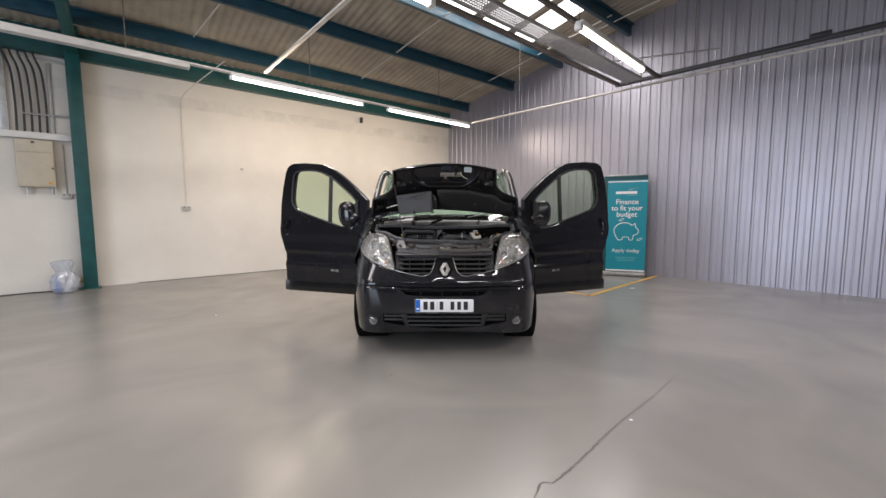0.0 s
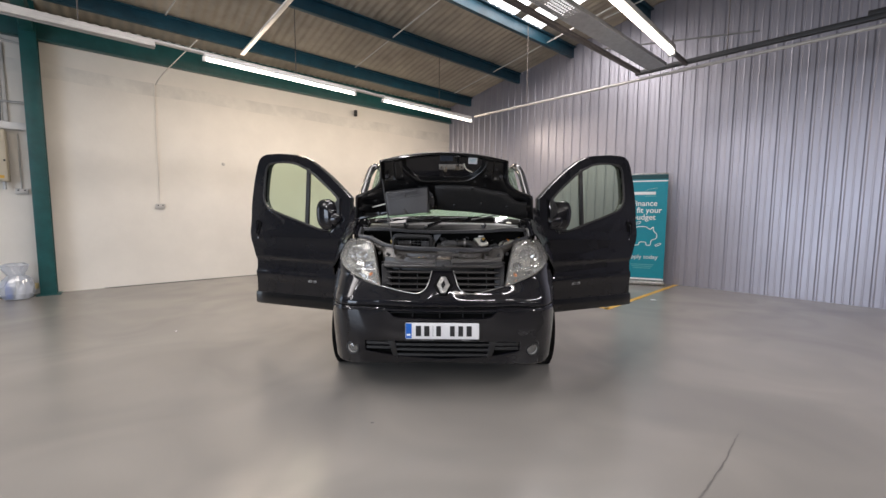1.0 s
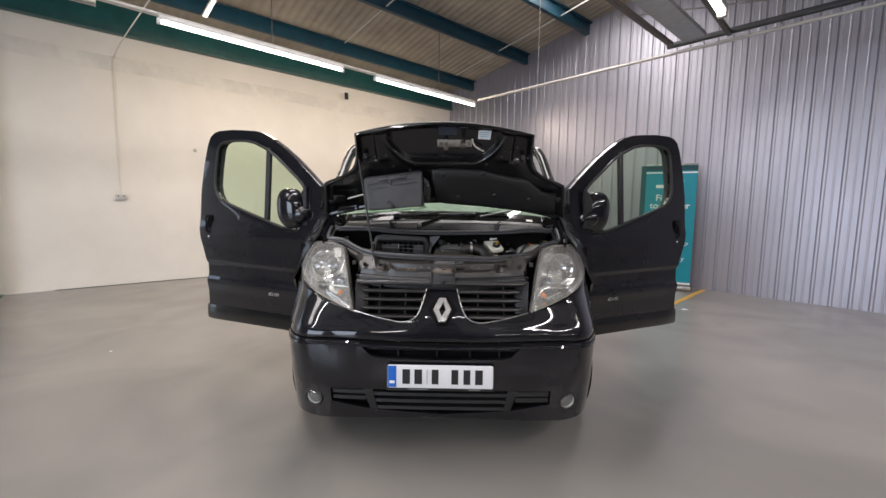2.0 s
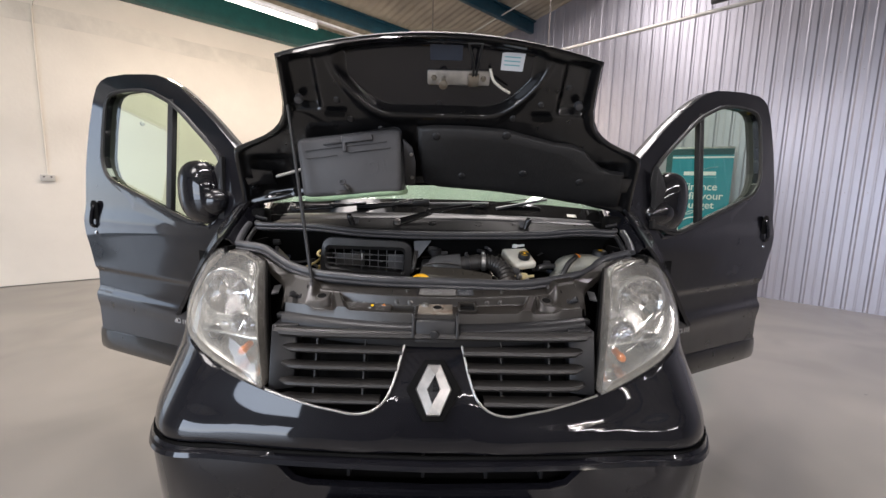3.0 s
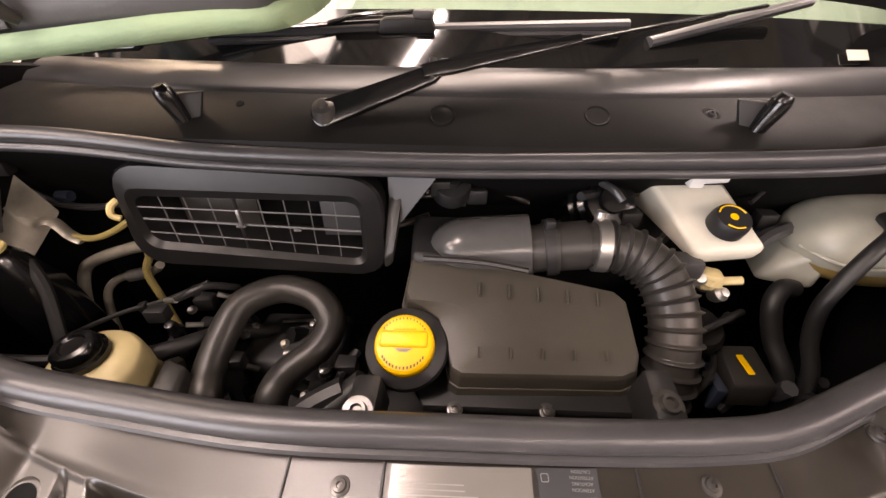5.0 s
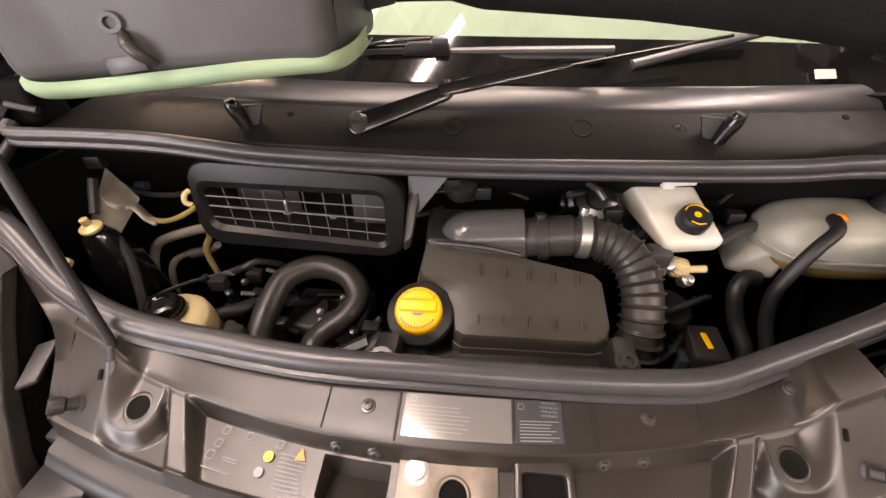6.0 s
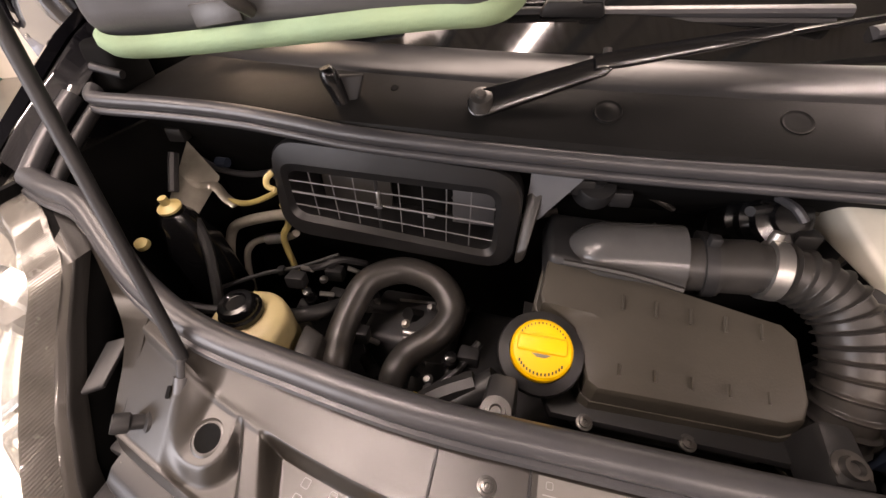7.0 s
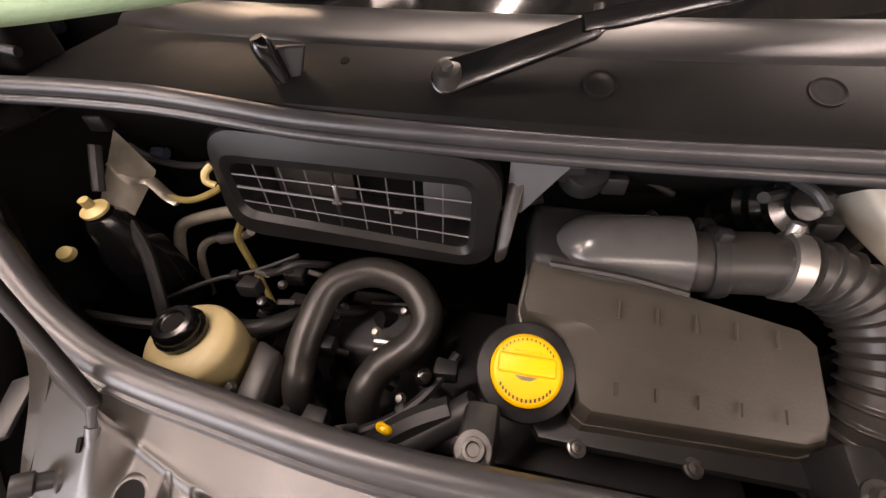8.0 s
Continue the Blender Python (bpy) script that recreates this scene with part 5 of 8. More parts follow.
for sgn, hinge, end in ((-1, (-0.93, 4.47), (-1.97, 4.96)), (1, (0.93, 4.47), (1.98, 5.03))):
    u = Vector((end[0] - hinge[0], end[1] - hinge[1], 0)).normalized()
    nrm = Vector((0, 0, 1)).cross(u)
    if nrm.y > 0:
        nrm = -nrm
    H = Vector((*hinge, 0))
    at = lambda a, z, o=0.0: H + u * a + Vector((0, 0, z)) + nrm * (door_bulge(z) + o)
    bm = bmesh.new()
    k = len(angles)
    loops = []
    for f, o in [(0.0, -0.030), (0.0, 0.0), (0.03, 0.004), (0.06, 0.004)] + [(0.09 + 0.89 * i / 110, 0.0) for i in range(111)] + [(1.0, -0.010), (1.0, -0.035)]:
        lp = []
        for (ia, iz), (oa, oz) in zip(ring_in, ring_out):
            lp.append(bm.verts.new(at(ia + (oa - ia) * f, iz + (oz - iz) * f, o)))
        loops.append(lp)
    for a, b in zip(loops, loops[1:]):
        for i in range(k):
            bm.faces.new((a[i], a[(i + 1) % k], b[(i + 1) % k], b[i]))
    door = part("front_door", bm, M_PAINT, van, "glossy black front door, swung open", 28)
    # inner face
    bm = bmesh.new()
    loops = [[bm.verts.new(at(ia + (oa - ia) * f, iz + (oz - iz) * f, o)) for (ia, iz), (oa, oz) in zip(ring_in, ring_out)] for f, o in ((0.0, -0.03), (0.10, -0.075), (0.8, -0.085), (0.97, -0.06), (1.0, -0.035))]
    for a, b in zip(loops, loops[1:]):
        for i in range(k):
            bm.faces.new((a[i], a[(i + 1) % k], b[(i + 1) % k], b[i]))
    part("inner_trim", bm, M_CABIN, door, sharp=50)
    part("window_seal", tube([at(a, z, 0.006) for a, z in ring_in[::18]], 0.010, 6, closed=True, sub=2), M_TRIM, door)
    bm = bmesh.new()
    bm.faces.new([bm.verts.new(at(a, z, -0.016)) for a, z in ring_in])
    gl = part("door_glass", bm, G_DOOR, door, "pale green tinted window")
    gl.visible_shadow = False
    part("window_bar", hexa([at(a, z, o) for a0, z in ((0.445, 1.222), (0.452, 1.770)) for a, o in ((a0 - 0.02, -0.022), (a0 + 0.02, -0.022), (a0 + 0.02, 0.004), (a0 - 0.02, 0.004))], 0.003), M_TRIM, door)
    # sill strip along the foot
    secs = []
    for i in range(17):
        a = -0.05 + 1.245 * i / 16
        z0 = 0.405 - 0.035 * i / 16
        f = min(1.0, (16 - i) / 1.0 + 0.5)
        secs.append([H + u * a + Vector((0, 0, z0 + dz)) + nrm * (o * f + 0.02) for dz, o in ((0.0, -0.01), (0.004, 0.022), (0.03, 0.034), (0.09, 0.034), (0.125, 0.024), (0.132, 0.0), (0.128, -0.04), (0.0, -0.05))])
    bm = bmesh.new()
    vs = [[bm.verts.new(p) for p in s] for s in secs]
    for a, b in zip(vs, vs[1:]):
        for i in range(8):
            bm.faces.new((a[i], a[(i + 1) % 8], b[(i + 1) % 8], b[i]))
    bm.faces.new(vs[0])
    bm.faces.new(vs[-1][::-1])
    part("sill_strip", bm, M_PAINT_INNER, door, "black plastic strip along the door foot")
    # handle
    HF = frame3(at(1.115, 1.175, 0.002), u, (0, 0, 1))
    s2 = 1 if HF.col[2].to_3d().dot(nrm) > 0 else -1
    part("handle_recess", slab(rounded(0.075, 0.165, 0.03), 0.003, HF @ Matrix.Scale(s2, 4, (0, 0, 1)), 0.001), M_VOID, door)
    hd = part("door_handle", tube([at(1.112, 1.243, 0.0), at(1.116, 1.225, 0.014), at(1.118, 1.175, 0.017), at(1.116, 1.125, 0.014), at(1.112, 1.107, 0.0)], 0.010, 8), M_PAINT, door, "black pull handle")
    part("key_hole", lathe([(0, 0.004), (0.009, 0.003), (0.010, 0)], axis(at(1.11, 1.075, 0.003), nrm), 12), M_CHROME, door)
    ux = u if sgn > 0 else -u
    lettering("door_badge", "dCi 115", 0.034, frame3(at(0.37, 0.665, 0.004), ux, (0, 0, 1)), M_BRIGHT, door, depth=0.001)
    # mirror
    mc = Vector((sgn * (1.098 if sgn < 0 else 1.090), 4.50 if sgn < 0 else 4.545, 1.318))
    bm = bmesh.new()
    bmesh.ops.create_uvsphere(bm, u_segments=24, v_segments=16, radius=1.0)
    for v in bm.verts:
        x, y, z = v.co
        e = 1.0 / max(1e-6, (abs(x) ** 2.6 + abs(y) ** 2.2 + abs(z) ** 2.6)) ** (1 / 2.6)
        v.co = Vector((x * e * 0.110, y * e * 0.080, z * e * 0.146)) + Vector((sgn * 0.012 * z, 0, 0))
    bmesh.ops.transform(bm, matrix=Matrix.Translation(mc) @ pose(0, 0, 0, 0, 0, sgn * 22), verts=bm.verts)
    mr = part("door_mirror", bm, M_PAINT, door, "glossy black door mirror")
    bm = bmesh.new()
    bmesh.ops.create_uvsphere(bm, u_segments=28, v_segments=16, radius=1.0)
    bmesh.ops.transform(bm, matrix=Matrix.Translation((mc + at(0.05, 1.27, 0.01)) / 2 + Vector((0, 0, -0.022))) @ pose(0, 0, 0, 0, -sgn * 10, math.degrees(math.atan2(u.y, u.x))) @ Matrix.Diagonal((0.105, 0.060, 0.066, 1)), verts=bm.verts)
    part("mirror_arm", bm, M_PAINT, door, "glossy black mirror arm")
    part("mirror_foot", slab([(0.0, 0.0), (0.20, -0.02), (0.04, 0.24), (0.0, 0.28)], 0.02, frame3(at(0.03, 1.20, 0.0), u, (0, 0, 1)), 0.004), M_TRIM, door)

# ---- raised bonnet ----
B0, BU, BN = Vector((0, 4.22, 1.30)), Vector((0, -0.6, 0.8)), Vector((0, -0.8, -0.6))


def bon(x, u, h=0.0):
    return B0 + Vector((x, 0, 0)) + BU * u + BN * h


EDGE = [(-0.06, 0.795), (0.0, 0.775), (0.10, 0.757), (0.195, 0.742), (0.212, 0.734), (0.230, 0.698), (0.248, 0.652), (0.268, 0.608), (0.290, 0.574), (0.315, 0.548), (0.345, 0.530), (0.385, 0.518), (0.45, 0.510), (0.545, 0.502), (0.61, 0.496)]


def bon_top(x):
    return 0.607 - 0.28 * x * x


def bon_foot(x):
    return 0.068 - 0.20 * x * x


def smooth(a, b, t):
    t = max(0.0, min(1.0, (t - a) / (b - a)))
    return t * t * (3 - 2 * t)


def bon_height(x, u, edge):
    h = -0.018 * (1 - (x / 0.78) ** 2)
    uc = 0.362 + 4.4 * max(0, abs(x) - 0.15) ** 2
    inside = smooth(uc, uc + 0.018, u) * smooth(0.335, 0.29, abs(x)) * smooth(0.598 - 0.28 * x * x, 0.575 - 0.28 * x * x, u)
    h -= 0.030 * inside
    h += 0.012 * smooth(uc - 0.05, uc - 0.012, u) * smooth(uc + 0.012, uc - 0.006, u) * smooth(0.36, 0.30, abs(x))
    pocket = smooth(0.385, 0.405, abs(x)) * smooth(0.495, 0.475, abs(x)) * smooth(0.36, 0.39, u) * smooth(0.55, 0.52, u)
    h -= 0.022 * pocket
    low = smooth(0.54, 0.57, abs(x)) * smooth(0.70, 0.67, abs(x)) * smooth(0.0, 0.03, u) * smooth(0.20, 0.16, u)
    h -= 0.016 * low
    h += 0.012 * smooth(0.040, 0.022, edge) - 0.022 * smooth(0.010, 0.0, edge)
    return h


NX, NU = 190, 130
rows, outer = [], []
for j in range(NU + 1):
    v = j / NU
    ri, ro = [], []
    for i in range(NX + 1):
        c = -1 + 2 * i / NX
        xm = curve(EDGE, -0.05 + 0.61 * v)
        x = c * xm
        u = bon_foot(x) + (bon_top(x) - bon_foot(x)) * v
        x = c * curve(EDGE, u)
        edge = min((1 - abs(c)) * xm, (1 - v) * 0.55, v * 0.55)
        ri.append(bon(x, u, bon_height(x, u, edge)))
        ro.append(bon(x, u, -0.045 + 0.028 * smooth(0.05, 0.0, edge)))
    rows.append(ri)
    outer.append(ro)
bonnet = part("bonnet", grid(outer), M_PAINT, van, "glossy black bonnet propped open", 50)
part("bonnet_inner_frame", grid(rows), M_PAINT_INNER, bonnet, "glossy black pressed inner frame", 50)
border = lambda g: g[0] + [r[-1] for r in g[1:]] + g[-1][-2::-1] + [r[0] for r in g[-2:0:-1]]
a, b = border(rows), border(outer)
part("bonnet_hem", grid([a + a[:1], b + b[:1]]), M_TRIM, bonnet, sharp=60)
for sgn in (-1, 1):
    part("bonnet_stop", lathe([(0, 0.02), (0.012, 0.018), (0.014, 0.0)], axis(bon(sgn * 0.455, 0.405, -0.01), BN), 14), M_RUBBER, bonnet, "round rubber stop")
    part("bonnet_hole", lathe([(0, 0.001), (0.013, 0.001), (0.016, 0.004), (0.019, 0.0)], axis(bon(sgn * 0.495, 0.372, -0.012), BN), 16), M_VOID, bonnet)
    part("bonnet_slot", slab(rounded(0.07, 0.02, 0.009), 0.002, frame3(bon(sgn * 0.345, 0.36, 0.003), (1, 0, 0), BU), 0), M_VOID, bonnet)
    part("bonnet_hinge", tube([bon(sgn * 0.755, -0.02, 0.0), (sgn * 0.765, 4.27, 1.26), (sgn * 0.77, 4.29, 1.225), (sgn * 0.765, 4.26, 1.19)], 0.011, 8), M_TRIM, van, "black bonnet hinge")
    part("hinge_plate", box((sgn * 0.765, 4.275, 1.225), (0.035, 0.06, 0.05), 0.01), M_PAINT, van)
    part("bonnet_bracket", slab([(0, 0), (0.11, 0.005), (0.11, 0.065), (0.035, 0.07), (0.03, 0.03), (0, 0.03)], 0.006, frame3(bon(sgn * 0.67 - 0.055, 0.07, 0.004), (1, 0, 0), BU), 0.002), M_PAINT_INNER, bonnet)
for x, u in ((-0.20, 0.30), (0.335, 0.40), (-0.335, 0.40), (0.0, 0.385), (0.25, 0.35), (-0.30, 0.335), (0.42, 0.45)):
    part("bonnet_plug", lathe([(0, 0.004), (0.008, 0.003), (0.011, 0.0)], axis(bon(x, u, bon_height(x, u, 0.1) + 0.001), BN), 12), M_TRIM, bonnet)
# latch plate, striker, cable and stickers in the recess
lp = part("latch_plate", slab(rounded(0.20, 0.046, 0.006), 0.006, frame3(bon(0.061, 0.470, -0.044), (1, 0, 0), BU), 0.002), M_ALU, bonnet, "bare aluminium latch plate")
part("striker_pin", lathe([(0.008, 0), (0.008, 0.05), (0.014, 0.052), (0.014, 0.060), (0, 0.064)], axis(bon(0.012, 0.470, -0.040), BN), 14), M_STEEL, lp)
part("safety_catch", tube([bon(0.105, 0.465, -0.03), bon(0.105, 0.52, -0.01), bon(0.085, 0.585, 0.0), bon(0.125, 0.585, 0.0), bon(0.118, 0.52, -0.01), bon(0.112, 0.465, -0.03)], 0.004, 8, raw=True), M_TRIM, lp, "black safety catch lever")
part("catch_block", box((0, 0, 0), (0.035, 0.04, 0.02), 0.005, m=frame3(bon(0.108, 0.468, -0.030), (1, 0, 0), BU)), M_STEEL, lp)
for x in (-0.018, 0.140):
    part("plate_bolt", lathe([(0, 0.007), (0.008, 0.006), (0.010, 0.0)], axis(bon(x, 0.470, -0.038), BN), 6), M_STEEL, lp)
part("white_cable", tube([bon(0.158, 0.505, -0.03), bon(0.17, 0.475, -0.015), bon(0.20, 0.452, -0.010), bon(0.226, 0.438, -0.012)], 0.0045, 8), M_MILK, bonnet, "short white cable end")
part("white_sticker", slab(rounded(0.075, 0.058, 0.002), 0.001, frame3(bon(0.226, 0.524, -0.045), (1, 0, -0.05), BU), 0), M_PAPER, bonnet, "white paper sticker")
part("dark_sticker", slab(rounded(0.10, 0.045, 0.002), 0.001, frame3(bon(0.02, 0.545, -0.043), (1, 0, 0), BU), 0), M_TAPE, bonnet, "dark blue grey sticker")
for i in range(3):
    part("sticker_line", box((0, 0.012 - 0.012 * i, 0.0015), (0.05, 0.003, 0.0004), m=frame3(bon(0.226, 0.524, -0.045), (1, 0, -0.05), BU)), M_INK_PALE, bonnet)
# felt pad
PAD = [(-0.075, 0.315), (-0.02, 0.322), (0.10, 0.322), (0.227, 0.314), (0.32, 0.290), (0.411, 0.268), (0.47, 0.262), (0.52, 0.245), (0.56, 0.205), (0.60, 0.172), (0.64, 0.158), (0.695, 0.152), (0.712, 0.09), (0.722, 0.0), (0.60, 0.004), (0.417, 0.036), (0.20, 0.064), (0.0, 0.078), (-0.055, 0.095), (-0.072, 0.20)]
pc = (0.30, 0.17)
bm = bmesh.new()
vs = []
for f, h in ((1.0, -0.012), (0.985, 0.006), (0.95, 0.012), (0.7, 0.014), (0.35, 0.013)):
    vs.append([bm.verts.new(bon(pc[0] + (x - pc[0]) * f, pc[1] + (u - pc[1]) * f, h)) for x, u in PAD])
for a, b in zip(vs, vs[1:]):
    for i in range(len(PAD)):
        bm.faces.new((a[i], a[(i + 1) % len(PAD)], b[(i + 1) % len(PAD)], b[i]))
bm.faces.new(vs[-1])
pad = part("felt_pad", bm, M_FELT, bonnet, "black felt sound pad", 60)
for x, u in ((-0.008, 0.292), (0.232, 0.302), (0.088, 0.135), (0.312, 0.150), (0.53, 0.12)):
    part("pad_clip", lathe([(0, 0.002), (0.008, 0.003), (0.013, 0.001), (0.015, -0.002)], axis(bon(x, u, 0.015), BN), 16), M_INK, pad)
# intake cover: a wedge-shaped grey moulding with a green foam foot
TL, TR, BL, BR = Vector((-0.479, 4.000, 1.504)), Vector((-0.126, 4.020, 1.554)), Vector((-0.452, 3.982, 1.304)), Vector((-0.119, 3.990, 1.328))
back = [Vector((p.x, 4.22 - (p.z - 1.30) * 0.75, p.z)) for p in (BL, BR, TR, TL)]
cover = part("intake_cover", hexa([back[0], back[1], back[2], back[3], BL, BR, TR, TL], 0.022, 4), M_GREYBOX, bonnet, "grey plastic intake cover on the bonnet", 50)
CF = frame3((BL + BR + TL + TR) / 4, (TR - TL), (TL - BL))
if CF.col[2].y > 0:
    CF = CF @ Matrix.Diagonal((1, 1, -1, 1))
for c, s in (((-0.005, 0.062, 0.001), (0.27, 0.004, 0.005)), ((0.035, 0.082, 0.004), (0.10, 0.022, 0.010)), ((-0.012, 0.070, 0.004), (0.012, 0.055, 0.010)), ((0.07, 0.040, 0.003), (0.14, 0.004, 0.006)), ((-0.09, 0.035, 0.002), (0.10, 0.003, 0.004)), ((-0.05, 0.078, 0.004), (0.06, 0.010, 0.006))):
    part("cover_rib", box(c, s, min(s) * 0.3, m=CF), M_GREYBOX, cover)
part("cover_mark", ring(rounded(0.034, 0.044, 0.015), rounded(0.020, 0.030, 0.009), 0.003, CF @ Matrix.Translation((0.075, -0.018, 0.0))), M_GREYBOX, cover)
for x in (0.050, 0.098, 0.110, 0.122):
    part("cover_mark", box((x, -0.016, 0.001), (0.005, 0.042, 0.003), m=CF), M_GREYBOX, cover)
KF = CF @ Matrix.Translation((-0.022, -0.033, 0.0))
part("cover_knob", tube([KF @ Vector((-0.006, -0.032, 0.001)), KF @ Vector((0.000, -0.040, 0.011)), KF @ Vector((0.008, -0.050, 0.012)), KF @ Vector((0.013, -0.060, 0.003))], [0.004, 0.0062, 0.006, 0.004], 10), M_TRIM_SOFT, cover)
part("cover_eyelet", lathe([(0.0045, 0.0), (0.0050, 0.004), (0.0085, 0.004), (0.0095, 0.0)], KF @ Matrix.Translation((-0.012, -0.022, 0.0)) @ Matrix.Diagonal((1.3, 1, 1, 1)), 20), M_GREYBOX, cover)
part("cover_eyelet_hole", slab(rounded(0.011, 0.009, 0.004), 0.001, KF @ Matrix.Translation((-0.012, -0.022, 0.0002))), M_INK, cover)
part("cover_recess", box((-0.018, -0.056, 0.0005), (0.040, 0.015, 0.003), 0.001, m=KF), M_TRIM_SOFT, cover)
for i in range(4):
    part("cover_mark", box((0.062 + 0.007 * i, -0.050, 0.0005), (0.004, 0.004, 0.002), m=CF), M_TRIM, cover)
fl0 = [BL + Vector((0.002, 0.022, 0.004)), BL + Vector((0.010, 0.002, -0.004)), BL + Vector((0.05, -0.003, -0.006)), BL.lerp(BR, 0.5) + Vector((0, -0.004, -0.006)), BR + Vector((-0.05, -0.002, -0.005)), BR + Vector((-0.006, 0.008, -0.002)), BR + Vector((0.010, 0.040, 0.004)), BR + Vector((0.012, 0.08, 0.010))]
line = [p + Vector((0, 0.001, 0.010)) for p in spline(fl0, 6)]
out = [Vector((0, 0.006, -0.0125))] * len(line)
part("foam_strip", grid([[p + Vector((0, 0.006, 0.004)) for p in line], line, [p + o * 0.5 + Vector((0, -0.003, 0)) for p, o in zip(line, out)], [p + o for p, o in zip(line, out)], [p + o + Vector((0, 0.02, 0.002)) for p, o in zip(line, out)]], thick=0.002), M_GREEN, bonnet, "pale green foam strip under the cover", 60)
part("cover_flange", slab([(0, 0), (0.035, 0.01), (0.04, 0.10), (0.03, 0.16), (0.0, 0.19)], 0.006, frame3(bon(-0.12, 0.10, 0.03), (1, 0, 0), BU), 0.002), M_GREYBOX, bonnet)
for u in (0.14, 0.235):
    part("flange_screw", lathe([(0, 0.008), (0.006, 0.007), (0.007, 0)], axis(bon(-0.094, u, 0.034), BN), 10), M_ALU, bonnet)
part("intake_lever", rod(bon(-0.60, 0.115, 0.015), bon(-0.47, 0.165, 0.03), 0.006, 8), M_ALU, bonnet)


# ---- engine bay ----
def lip_y(x):
    return 3.738 + 0.34 * x * x


def step_y(x):
    return 3.799 + 0.44 * x * x


SEAL_F = [(-0.683, 4.002, 1.144), (-0.640, 3.990, 1.141), (-0.584, 3.980, 1.133), (-0.525, 3.948, 1.108), (-0.470, 3.920, 1.086), (-0.385, 3.893, 1.070), (-0.28, 3.880, 1.062), (-0.15, 3.868, 1.057), (0.0, 3.868, 1.055), (0.13, 3.870, 1.053), (0.22, 3.876, 1.050), (0.285, 3.886, 1.050), (0.36, 3.915, 1.054), (0.45, 3.952, 1.062), (0.53, 3.985, 1.078), (0.58, 4.020, 1.105), (0.63, 4.026, 1.124), (0.683, 4.014, 1.140)]
SEAL_R = [(0.672, 4.126, 1.212), (0.668, 4.114, 1.208), (0.650, 4.110, 1.205), (0.58, 4.110, 1.207), (0.50, 4.110, 1.205), (0.42, 4.110, 1.196), (0.30, 4.110, 1.190), (0.15, 4.110, 1.186), (0.0, 4.110, 1.183), (-0.15, 4.110, 1.184), (-0.29, 4.110, 1.188), (-0.37, 4.110, 1.196), (-0.45, 4.110, 1.203), (-0.55, 4.110, 1.205), (-0.650, 4.110, 1.204), (-0.668, 4.114, 1.207), (-0.672, 4.126, 1.212)]
seal = part("bay_seal", tube(SEAL_F, 0.0140, 12, sub=5), M_RUBBER, van, "grey black rubber bonnet seal")
part("rear_seal", tube(SEAL_R, 0.0095, 12, sub=5), M_RUBBER, seal)
part("rear_seal_lip", tube([(x, y - 0.004, z - 0.0135) for x, y, z in SEAL_R], 0.0058, 10, sub=5), M_RUBBER, seal)
part("front_seal_flange", tube([(x, y - 0.012, z - 0.013) for x, y, z in SEAL_F], 0.0055, 8, sub=5), M_RUBBER, seal)
part("front_seal_foot", tube([(x, y + 0.004, z - 0.020) for x, y, z in SEAL_F], 0.010, 8, sub=5), M_TRIM, seal)

for sgn in (-1, 1):
    strip_line = [(sgn * 0.683, 4.000, 1.144), (sgn * 0.690, 4.030, 1.161), (sgn * 0.694, 4.070, 1.184), (sgn * 0.692, 4.108, 1.207)]
    part("wing_seal", tube(strip_line, 0.0115, 12, sub=5), M_RUBBER, seal, "rubber strip along the wing edge")
    part("wing_seal_lip", tube([(x - sgn * 0.019, y + 0.004, z - 0.018) for x, y, z in strip_line], 0.0085, 10, sub=5), M_INK, seal)

